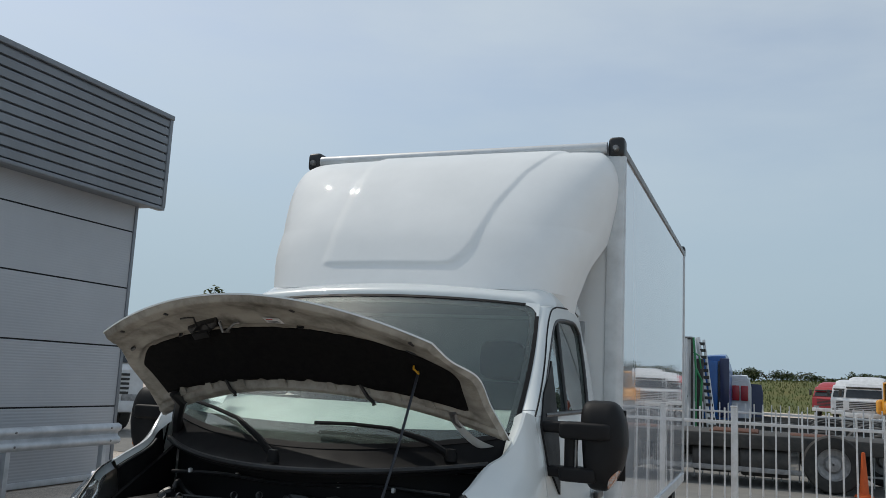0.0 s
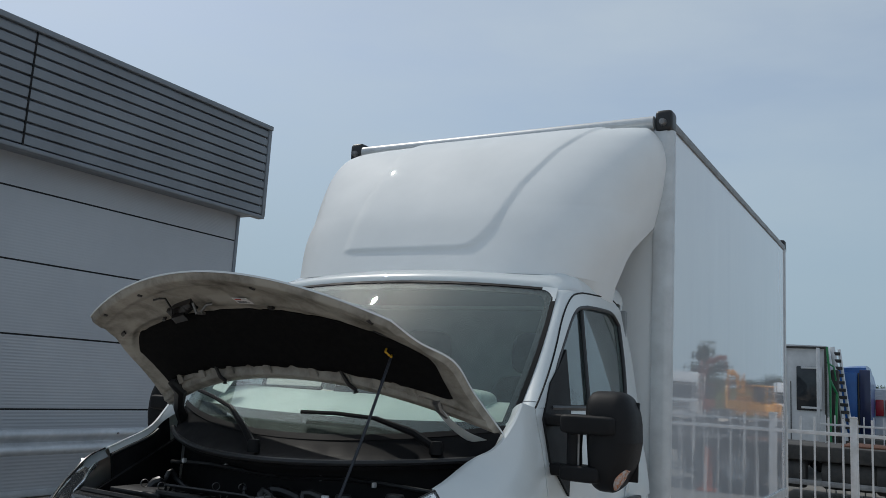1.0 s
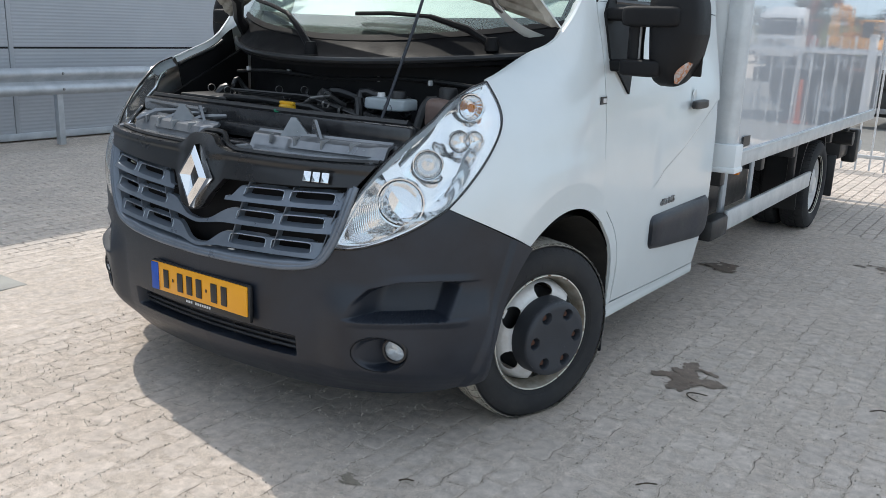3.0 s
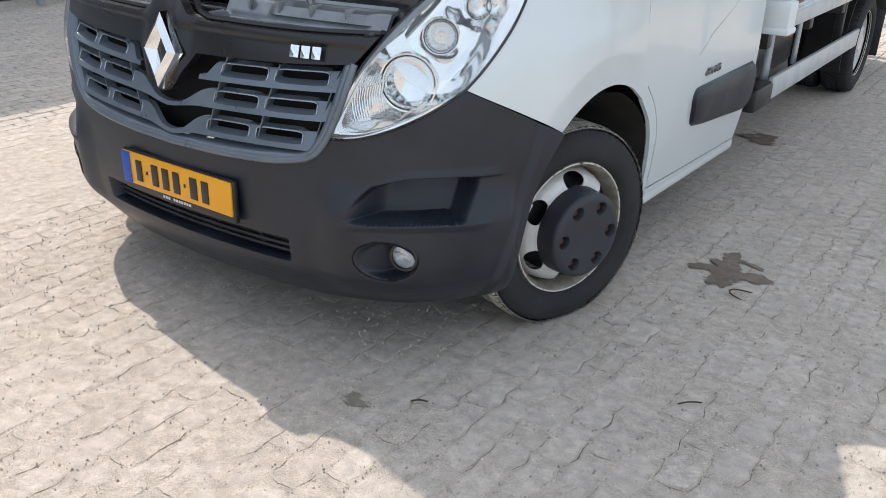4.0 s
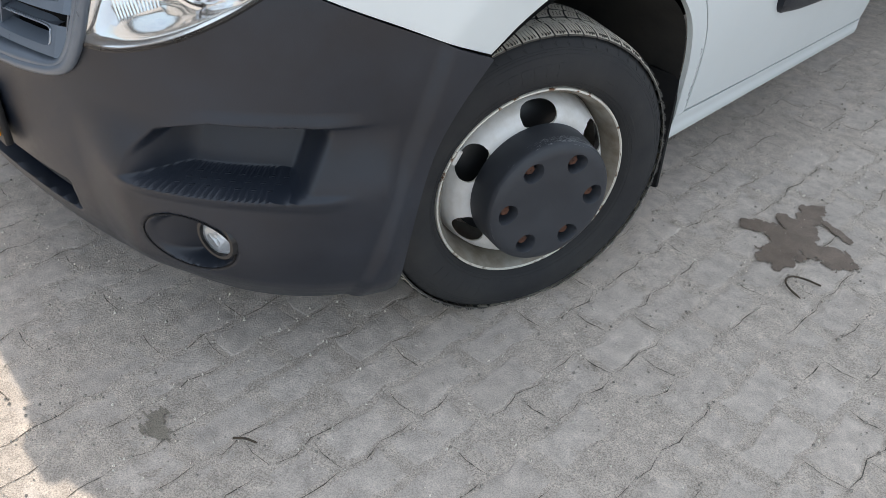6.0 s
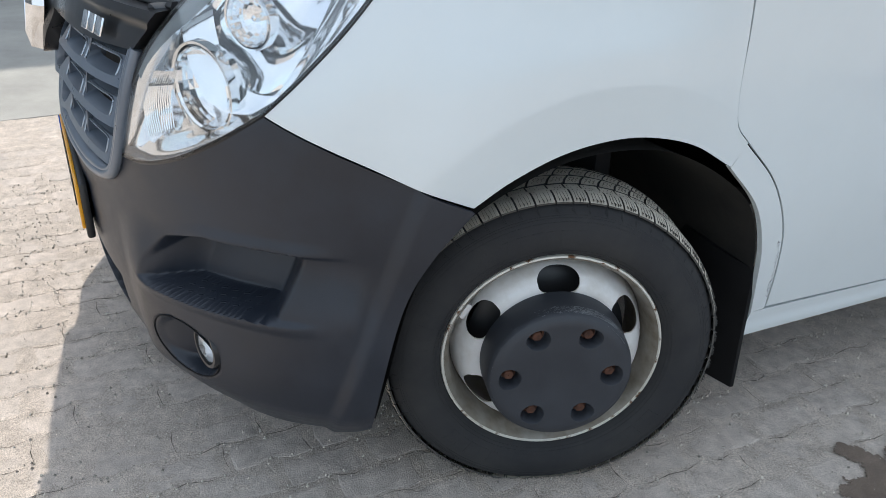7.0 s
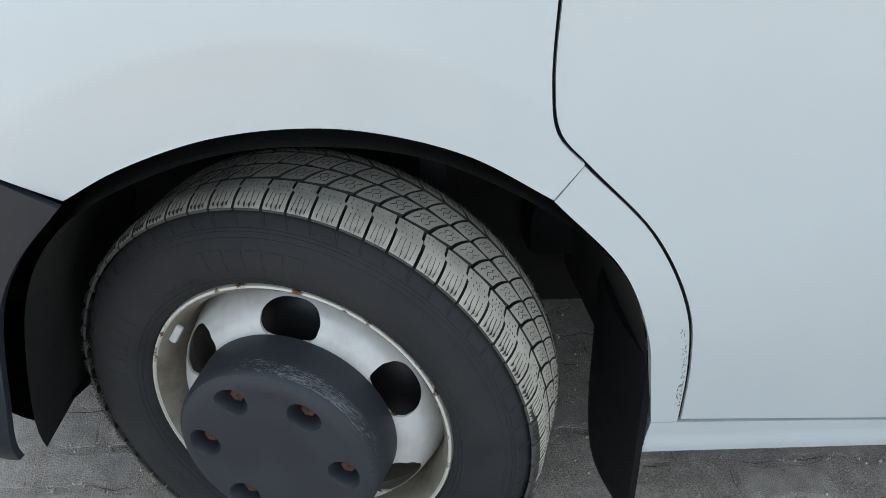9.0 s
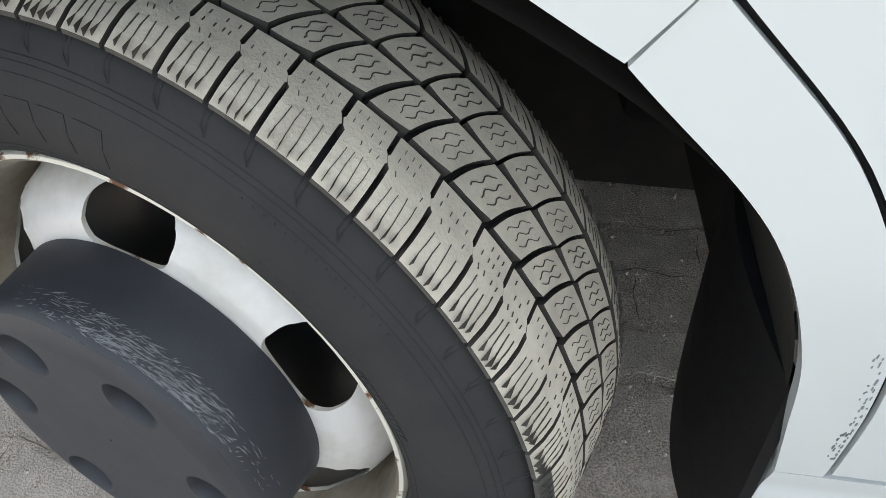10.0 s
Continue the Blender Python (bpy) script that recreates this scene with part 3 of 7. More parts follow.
# fog lamps
for side in (1, -1):
    c = Vector((side * .776, -.612, .405))
    nrm = (Vector(body(side * .74, .392, .1)) - Vector(body(side * .74, .392, 0))).normalized()
    nrm = (nrm + Vector((0, -.9, 0))).normalized()
    m = Matrix.Translation(c) @ nrm.to_track_quat("Z", "Y").to_matrix().to_4x4()
    lamp = link("fog_lamp", lathe([(.044, -.03), (.046, .004), (.042, .012), (.036, .012), (.034, .004)], 32, m), GLOSSBLACK, van)
    link("fog_reflector", lathe([(.001, -.024), (.015, -.02), (.028, -.010), (.034, .002)], 18, m), REFLECTOR, lamp, smooth=False)
    link("fog_lens", lathe([(.035, .004), (.03, .01), (.015, .015), (.001, .0095)], 32, m), LENS, lamp)
for side in (1, -1):
    oval = [(.745 + .0905 * math.cos(2 * math.pi * k / 48), .388 + .0605 * math.sin(2 * math.pi * k / 48)) for k in range(48)]
    link("fog_bezel", tube([body(side * a, z, bumper_lift(a, z) + .0025) for a, z in oval], .0016, 6, True), SCUTTLE, bumper)
# anti-slip studs on the foot step
for side in (1, -1):
    studs = []
    for i in range(7):
        for j in range(3):
            a = .735 + i * .028 + j * .011
            p = Vector(body(side * a, .5035 + .0016 * j + .016 * step(a, .6, .95), .006 - j * .02))
            studs.append(block(p.x, p.y, p.z - .002, .010, .003, .0012, .0004, turned(0, 0, side * (40 + 30 * step(a, .6, .95)))))
    tagged(link("step_stud", cat(*studs), BUMPER, bumper), kind="stuff")
# tow eye cover
cov = panel((chain(([(-.62, .43), (-.70, .43)], 4)), chain(([(-.60, .53), (-.70, .53)], 4)), chain(([(-.62, .43), (-.60, .53)], 4)), chain(([(-.70, .43), (-.70, .53)], 4))), 4, 4, .004, None, .002)
link("tow_cover", cov, BUMPER, bumper)

# number plate with its holder
PY = -.781
holder = link("number_plate_holder", block(.005, PY + .012, .487, .53, .018, .135, .006), BLACK, van, "black plastic plate holder")
link("number_plate", block(.005, PY, .497, .515, .008, .108, .003), PLATE, holder, "yellow number plate with a blue band")
link("country_band", block(-.232, PY - .005, .497, .04, .004, .104, .001), PLATEBLUE, holder)
x = -.185
for w in (.034, .012, .036, .036, .036, .012, .038, .036):
    link("plate_bar", block(x + w / 2, PY - .006, .495, w - .006, .003, .07 if w > .02 else .012, .002), BLACK, holder)
    x += w + .016
for k in range(11):
    if k != 3:
        link("dealer_bar", block(-.062 + k * .0125, PY + .0015, .431, .008, .003, .009, .001), WHITE, holder)

# grille: frame, louvres, black top panel, emblem


def grille_edge(n):
    pts = chain(([(.655, .93), (.62, .82), (.575, .72), (.535, .675), (.44, .648), (.25, .632), (0, .626)], n // 2))
    return pts + [(-p[0], p[1]) for p in reversed(pts[:-1])]


rim_pts = grille_edge(80)
frame_outer = tube([body(s, z, .004) for s, z in rim_pts], .011, 8)
frame_in = grid(lambda u, v: (lambda p: body(p[0] * (1 - .050 * v), p[1] + .030 * v * (1 - .6 * step(abs(p[0]), .42, .56)), .006 + .006 * math.sin(math.pi * v) - .03 * v ** 4))(sample(rim_pts, u)), 90, 8)
grille = link("grille", cat(frame_outer, frame_in), GRILLE, van, "grey plastic radiator grille with slotted louvres", sharp=60)
back = grid(lambda u, v: body(-.6 + 1.2 * u, .63 + .33 * v, -.075), 24, 8)
link("radiator_screen", back, SCUTTLE, grille)


def slotted(solid_from, cells, zc, half_h, out, side):
    """One louvre: a tapering inner end, then cells that each have a rounded slot with a raised lip."""
    geos, lips = [], []
    put = lambda s, z, o: body(side * s, z + .0425 * (s - .14), o)
    slope = lambda z: .009 * (zc - z) / half_h
    a1 = cells[0][0]

    def inner(u, v):
        low = zc - half_h - .012 * (1 - step(u, 0, .8)) * (1 if solid_from == 0 else 0)
        return low + (.25 + .75 * step(u, .25, .95)) * 2 * half_h * v
    geos.append(grid(lambda u, v: put(solid_from + (a1 - solid_from) * u, inner(u, v), out + slope(inner(u, v))), 14, 3))
    for v0 in (0, 1):
        geos.append(grid(lambda u, v: put(solid_from + (a1 - solid_from) * u, inner(u, v0), out - .018 * v + slope(inner(u, v0))), 14, 2))
    for a0, a1 in cells:
        sm, ha = (a0 + a1) / 2, (a1 - a0) / 2 - .0125
        g, rim = field_with_hole(lambda s, z: put(s, z, out + slope(z)), a0, a1, zc - half_h, zc + half_h, sm, zc + half_h * .22, ha, half_h * .68, 6.0, 48, 3)
        geos.append(g)
        n = len(rim)
        V = [put(s, z, out + slope(z)) for s, z in rim] + [put(s, z + .009, out - .026) for s, z in rim]
        geos.append((V, [(k, (k + 1) % n, n + (k + 1) % n, n + k) for k in range(n)]))
        arch = [p for p in rim[-8:] + rim[:-8] if p[1] > zc - half_h * .30]
        lips.append(tube([put(s, z, out + slope(z) + .0008) for s, z in arch], .0021, 6))
        for zz in (zc - half_h, zc + half_h):
            geos.append(grid(lambda u, v: put(a0 + (a1 - a0) * u, zz, out - .018 * v + slope(zz)), 8, 2))
    e = cells[-1][1]
    geos.append(grid(lambda u, v: put(e + .03 * u, zc - half_h + 2 * half_h * v, out - .004 * u + slope(zc - half_h + 2 * half_h * v)), 3, 3))
    return cat(*geos), lips


for solid_from, zc, cells in ((.135, .860, ((.205, .40), (.40, .595))), (0, .781, ((.175, .368), (.368, .562))), (0, .696, ((.140, .330), (.330, .515)))):
    for side in (1, -1):
        bar, lips = slotted(solid_from, cells, zc, .0255, -.004, side)
        louvre = link("louvre", bar, GRILLE, grille, sharp=50)
        for lip in lips:
            link("slot_lip", lip, LIP, louvre, "slot edge with its highlight in a lighter colour")
for s in (.15, .338, .525):
    for side in (1, -1):
        fin = lambda o: [body(side * (s + .085 * k / 6), .672 + .235 * k / 6, o) for k in range(7)]
        edge, deep = fin(-.008), fin(-.04)
        link("grille_post", cat(tube(edge, .0022, 6), grid(lambda u, v: tuple(Vector(edge[int(round(6 * u))]).lerp(Vector(deep[int(round(6 * u))]), v)), 6, 1)), GRILLE, grille)

# black panel above the grille
PB = chain(([(-.655, .93), (-.45, .917), (-.13, .905)], 24), ([(-.13, .905), (-.085, .85), (-.05, .80), (0, .785), (.05, .80), (.085, .85), (.13, .905)], 24), ([(.13, .905), (.45, .917), (.655, .93)], 24))
PT = chain(([(-.72, 1.0), (-.45, .995), (-.14, .995)], 24), ([(-.14, .995), (-.09, 1.01), (-.055, 1.04), (0, 1.045), (.055, 1.04), (.09, 1.01), (.14, .995)], 24), ([(.14, .995), (.45, .995), (.72, 1.0)], 24))
PL = chain(([(-.655, .93), (-.72, 1.0)], 8))
PR = chain(([(.655, .93), (.72, 1.0)], 8))


def panel_lift(s, z):
    a = abs(s)
    return .012 + .018 * (1 - step(a, .05, .13)) + .012 * step(z, .965, .985)


top_panel = link("nose_panel", panel((PB, PT, PL, PR), 72, 12, .03, panel_lift), GLOSSBLACK, van, "black plastic nose panel above the grille", sharp=45)
# seal strip along the panel's top
link("hood_seal", tube([body(s, z + .004, -.012) for s, z in PT], .009, 6), BLACK, top_panel)
# emblem: an open chrome lozenge
EM = Vector((.018, body(.02, .90, .044)[1], .905))
tilt = turned(-9)


def lozenge(w, h, y):
    return [Vector((0, y, h)), Vector((w, y, 0)), Vector((0, y, -h)), Vector((-w, y, 0))]


rings = [lozenge(.078, .112, .018), lozenge(.074, .107, -.006), lozenge(.050, .074, -.018), lozenge(.020, .046, .004), lozenge(.018, .042, .02)]
EV = [tuple(EM + tilt @ p) for r in rings for p in r]
EF = [(j * 4 + k, j * 4 + (k + 1) % 4, (j + 1) * 4 + (k + 1) % 4, (j + 1) * 4 + k) for j in range(4) for k in range(4)]
link("emblem", (EV, EF), CHROME, van, "plain chrome lozenge emblem", smooth=False)
for k in range(3):
    s = .487 + k * .033
    a, b = Vector(body(s - .012, .953, .028)), Vector(body(s + .012, .953, .028))
    mid = (a + b) / 2
    link("nose_badge", block(mid.x, mid.y, mid.z, .028, .006, .034, .003, turned(-20, 0, 14)), CHROME, top_panel)

# headlights
H_BOT = chain((HL_LOW, 40))
H_RIGHT = chain(([(.955, .875), (1.03, .945), (1.131, 1.05), (1.218, 1.162), (1.245, 1.257)], 40))
H_LEFT = chain(([(.575, .725), (.605, .79), (.672, .92), (.745, 1.01), (.81, 1.07)], 40))
H_TOP = chain(([(.81, 1.07), (.90, 1.13), (.98, 1.18), (1.12, 1.231), (1.245, 1.257)], 40))
LAMP = (H_BOT, H_TOP, H_LEFT, H_RIGHT)
lamp_at = coons(*LAMP)


def mirror_pair(make):
    for side in (1, -1):
        make(side)


def on_side(geo, side):
    return geo if side > 0 else flipped(geo)


def lamp_matrix(s, z, out, lean=0.35):
    p = Vector(body(s, z, out))
    n = (Vector(body(s, z, .1)) - Vector(body(s, z, 0))).normalized()
    n = (n + Vector((0, -lean * 2, 0))).normalized()
    return Matrix.Translation(p) @ n.to_track_quat("Z", "Y").to_matrix().to_4x4()


def bowl(r, depth, m, n=40):
    return lathe([(r * math.sin(math.pi / 2 * k / 10), -depth * math.cos(math.pi / 2 * k / 10)) for k in range(11)] + [(r * 1.04, .004), (r * 1.07, 0), (r * 1.07, -depth * .6)], n, m)


def headlight(side):
    edge = [lamp_at(k / 40, 0) for k in range(41)] + [lamp_at(1, k / 40) for k in range(1, 41)] + [lamp_at(1 - k / 40, 1) for k in range(1, 41)] + [lamp_at(0, 1 - k / 40) for k in range(1, 40)]
    head = link("headlight", on_side(tube([body(s, z, -.002) for s, z in edge], .0045, 6, True), side), GLOSSBLACK, van, "clear headlight with chrome reflectors")

    def inner(u, v, d):
        s, z = lamp_at(u, v)
        e = min(u, 1 - u, v, 1 - v)
        return body(s, z, -.008 - d * step(e, 0, .16))
    hous = grid(lambda u, v: inner(u, v, .07 + .02 * math.sin(7 * u) * math.sin(6 * v + 1)), 40, 40)
    link("lamp_housing", on_side(hous, side), LAMPCHROME, head, "bright silver lamp housing")
    lens = shell(lambda u, v: body(*lamp_at(u, v), .004), lambda u, v: body(*lamp_at(u, v), .0005), 30, 30)
    lob = link("lamp_lens", on_side(solid(lens), side), LENS, head)
    lob.visible_shadow = False
    for s, z, r, d in ((.800, .884, .066, .055), (.893, 1.002, .041, .038), (1.03, 1.072, .031, .022), (1.088, 1.076, .027, .02), (1.118, 1.177, .038, .028)):
        m = lamp_matrix(s, z, -.038 if z < .95 else -.030, .12)
        link("lamp_bowl", on_side(bowl(r, d, m, 22), side), BOWLCHROME, head, smooth=False)
        bulb = lathe([(.001, -d * .25), (.005, -d * .3), (.007, -d * .5), (.007, -d * .95)], 14, m)
        link("bulb", on_side(bulb, side), AMBER if z > 1.15 else CHROME, head)
        ring = lathe([(r * 1.05, -.012), (r * 1.12, .002), (r * 1.19, .003), (r * 1.22, -.012)], 40, m)
        link("bowl_ring", on_side(ring, side), CHROME, head)
    # amber cup beside the indicator
    link("amber_cup", on_side(lathe([(.001, -.004), (.009, -.003), (.013, .001)], 20, lamp_matrix(1.113, 1.177, -.022, .12)), side), AMBER, head)
    # pale strip added along the lamp's inner edge, turned down into the bay
    side_run = [lamp_at(0, .45 + .55 * k / 16) for k in range(17)] + [lamp_at(k / 20, 1) for k in range(1, 21)]
    fold = [Vector(body(a, b, -.002)) for a, b in side_run]
    rim = grid(lambda u, v: (lambda p: (p.x - .014 * v * v, p.y + .012 * v * v, p.z - .034 * v))(fold[int(round(u * 36))]), 36, 4)
    # stands in for the bright lens surface beyond
    link("lamp_rim", on_side(rim, side), TANK, head, "pale strip added along the lamp's inner edge")
    # a silver blade between the bowls
    blade = grid(lambda u, v: body(.72 + .20 * u + .05 * v, .985 - .12 * u + .03 * v - .05 * math.sin(math.pi * u), -.03 - .02 * v), 14, 3)
    link("lamp_blade", on_side(blade, side), LAMPCHROME, head)
    # ribbed glass panel beside the lower bowl
    for k in range(13):
        w = k / 12
        link("lamp_rib", on_side(tube([body(.655 + .085 * w - .012 * math.sin(math.pi * f), .775 + .035 * w + (.115 - .02 * w) * f, -.026) for f in (0, .25, .5, .75, 1)], .0026, 6), side), LAMPCHROME, head)


mirror_pair(headlight)

# front wings
F_BOT = chain(([(.957, .877), (1.12, .804), (1.297, .719)], 24), ([(1.297, .719), (1.36, .756), (1.46, .793), (1.56, .806), (1.64, .800), (1.74, .771), (1.838, .714)], 40))
SEAM_UP = [(1.872, .757), (1.838, .795), (1.827, .85), (1.827, .99), (1.826, 1.25), (1.822, 1.542)]
SEAM_LOW = [(2.058, .332), (2.056, .36), (2.047, .45), (2.026, .545), (1.965, .66), (1.872, .757)]
GAP = .0024
F_RIGHT = chain(([(1.838, .714), (1.872 - GAP, .759)], 8), ([(p[0] - GAP, p[1]) for p in SEAM_UP], 52))
F_TOP = chain(([(1.250, 1.262), (1.334, 1.283), (1.416, 1.309), (1.486, 1.335), (1.55, 1.362), (1.588, 1.378), (1.62, 1.398), (1.658, 1.428), (1.702, 1.474), (1.735, 1.52), (1.757, 1.558)], 50), ([(1.757, 1.558), (1.8196, 1.542)], 8))
F_LEFT = chain(([(.957, .877), (1.034, .945), (1.135, 1.05), (1.222, 1.162), (1.250, 1.262)], 40))


def wing_lift(s, z):
    # a crease runs round the wheel opening
    d = math.hypot(s - 1.55, z - .40)
    rise = 1 - step(d, .504, .72) if d > .504 else 1 - .85 * min((.504 - d) / .10, 1)
    return .017 * rise * step(s, 1.10, 1.24) * (1 - .75 * step(s, 1.58, 1.86)) * (1 - step(z, .95, 1.12))


def wing(side):
    g = panel((F_BOT, F_TOP, F_LEFT, F_RIGHT), 120, 110, .012, wing_lift)
    w = link("front_wing", on_side(g, side), PAINT, van, "white painted front wing")
    rear = panel((chain(([(2.018, .3265), (2.058 - GAP, .3265)], 6)), chain(([(1.84, .711), (1.872 - GAP, .755)], 6)), chain(([(2.018, .3265), (2.004, .40), (1.983, .50), (1.934, .61), (1.84, .711)], 30)), chain(([(2.058 - GAP, .3265), (2.058 - GAP, .332)], 6), ([(p[0] - GAP, p[1] - (.002 if p[1] > .75 else 0)) for p in SEAM_LOW], 30))), 8, 42, .014)
    link("door_seam", on_side(tube([body(s, z, -.012) for s, z in chain((SEAM_LOW, 40), (SEAM_UP, 50))], .007, 6), side), SCUTTLE, van)
    link("wing_tail", on_side(rear, side), PAINT, van, "white painted sill end with scuffs")
    # chipped edge along the seam
    rnd = random.Random(5)
    for k in range(60):
        z = .362 + .15 * rnd.random() ** 1.2
        s = float(np.interp(z, [p[1] for p in SEAM_LOW], [p[0] for p in SEAM_LOW])) - .0045 - .007 * rnd.random() ** 3
        hgt = .002 + .005 * rnd.random()
        if side > 0:
            p = Vector(body(s, z, .0003))
            link("paint_chip", block(p.x, p.y, p.z, .0008, .0005 + .0007 * rnd.random(), hgt * .6, 0), GREYPLASTIC, w)
    return w


mirror_pair(wing)

# sill and door
D_LEFT = chain(([(p[0] + GAP, p[1]) for p in SEAM_LOW], 30), ([(p[0] + GAP, p[1]) for p in SEAM_UP], 52))
D_RIGHT = chain(([(3.08, .292), (3.11, .6), (3.12, 1.0), (3.12, 1.53)], 70))
D_BOT = chain(([(2.0604, .332), (2.5, .312), (3.08, .292)], 40))
D_TOP = chain(([(1.8244, 1.542), (3.12, 1.53)], 40))
DOOR_ARC = [(1.822, 1.542), (1.975, 1.69), (2.09, 1.815), (2.18, 1.915), (2.285, 2.0), (2.38, 2.05), (2.50, 2.075), (2.66, 2.085), (2.98, 2.085)]
W_IN = ([(1.95, 1.545), (2.05, 1.70), (2.15, 1.795), (2.33, 1.945), (2.42, 1.99), (2.55, 2.012)], [(2.55, 2.012), (2.75, 2.020), (2.92, 2.013), (3.0, 1.965)], [(3.0, 1.965), (2.98, 1.75), (2.93, 1.545)])


def door_lift(s, z):
    # rising crease towards the rear
    c = float(np.interp(s, (2.3, 2.34, 2.45, 2.67, 3.1), (.765, .783, .852, .928, 1.12)))
    return .009 * step(z, c - .002, c + .006) * step(s, 2.32, 2.40) * (1 - step(z, c + .05, c + .30))


def door(side):
    g = panel((D_BOT, D_TOP, D_LEFT, D_RIGHT), 90, 200, .014, door_lift)
    d = link("door", on_side(g, side), PAINT, van, "white cab door")
    sill = panel((chain(([(2.014, .260), (2.5, .250), (3.1, .236)], 30)), chain(([(2.018, .326), (2.5, .307), (3.09, .287)], 30)), chain(([(2.014, .260), (2.018, .326)], 6)), chain(([(3.1, .236), (3.09, .287)], 6))), 30, 10, .03, lambda s, z: .005 * (1 - step(z, .27 - .02 * (s - 2), .30 - .02 * (s - 2))))
    link("sill", on_side(sill, side), PAINT, van)
    # window frame: outer runs, inner runs
    outer = chain((DOOR_ARC[:7], 40), (DOOR_ARC[6:] + [(3.08, 2.03)], 30), ([(3.08, 2.03), (3.12, 1.8), (3.12, 1.53)], 30))
    inner = chain((W_IN[0], 40), (W_IN[1], 30), (W_IN[2], 30))
    fr = shell(lambda u, v: (lambda a, b: body(a[0] + (b[0] - a[0]) * v, a[1] + (b[1] - a[1]) * v, .002))(sample(outer, u), sample(inner, u)),
               lambda u, v: (lambda a, b: body(a[0] + (b[0] - a[0]) * v, a[1] + (b[1] - a[1]) * v, -.03))(sample(outer, u), sample(inner, u)), 100, 4)
    link("door_frame", on_side(solid(fr), side), PAINT, d)
    link("door_gap", on_side(tube([body(s, z, .0015) for s, z in outer[:66]], .0042, 6), side), SCUTTLE, van)
    link("window_seal", on_side(tube([body(s, z, -.004) for s, z in inner], .011, 8), side), BLACK, d)
    link("belt_seal", on_side(tube([body(1.95 + .98 * k / 12, 1.545, .002) for k in range(13)], .012, 8), side), BLACK, d)
    field = coons(chain(([(1.95, 1.545), (2.93, 1.545)], 10)), chain((W_IN[1], 20)), chain((W_IN[0], 20)), chain((W_IN[2][::-1], 20)))
    pane = shell(lambda u, v: body(*field(u, v), -.012), lambda u, v: body(*field(u, v), -.016), 24, 24)
    po = link("door_window", on_side(solid(pane), side), SIDEGLASS, d)
    po.visible_shadow = False
    link("window_divider", on_side(tube([body(2.40, 1.545, -.006), body(2.43, 1.78, -.006), body(2.47, 1.99, -.006)], .011, 8), side), BLACK, d)
    # handle with its recess
    hp = Vector(body(2.78, 1.125, .02))
    link("door_handle", on_side(round_box(hp.x + .012, hp.y, hp.z, .03, .175, .04, 5), side), BLACK, d)
    link("handle_recess", on_side(lathe([(.001, .001), (.03, .002), (.042, .004), (.046, .002)], 28, Matrix.Translation((hp.x - .019, hp.y - .01, hp.z + .01)) @ pose(0, 0, 0, 0, 90) @ Matrix.Diagonal((1.3, .8, 1, 1))), side), PAINT, d)
    # side moulding
    cut = lambda v: .035 * abs(2 * v - 1) ** 5
    tr = shell(lambda u, v: body(2.340 + .025 * (1 - v) + cut(v) + (.75 - 2 * cut(v)) * u, .502 - .062 * u * (1 - v) + .153 * v, .030 - .014 * (abs(2 * v - 1) ** 4) - .014 * (abs(2 * u - 1) ** 10)), lambda u, v: body(2.333 + .028 * (1 - v) + cut(v) + (.764 - 2 * cut(v)) * u, .498 - .062 * u * (1 - v) + .161 * v, -.001), 40, 20)
    link("side_moulding", on_side(solid(tr), side), BUMPER, d, "dark grey plastic door moulding")
    # chrome engine badge
    if side > 0:
        m = Matrix.Translation(body(2.475, .704, .004)) @ Matrix(((0, 0, 1), (1, 0, 0), (0, 1, 0))).to_4x4() @ Matrix.Diagonal((1.3, 1, 1, 1))
        lettering("badge", "dCi", .040, .004, m, STEEL, d, 0.12, .0006)
        lettering("badge", "145", .040, .004, m @ Matrix.Translation((.068, 0, 0)), STEEL, d, 0.12, .0006)
        st = Vector(body(1.80, 1.185, .003))
        link("sticker", block(st.x, st.y, st.z, .003, .05, .028, .0), BLACK, van)
        link("sticker_print", block(st.x + .002, st.y + .006, st.z, .003, .025, .016, .0), WHITE, van)


mirror_pair(door)

# mirrors


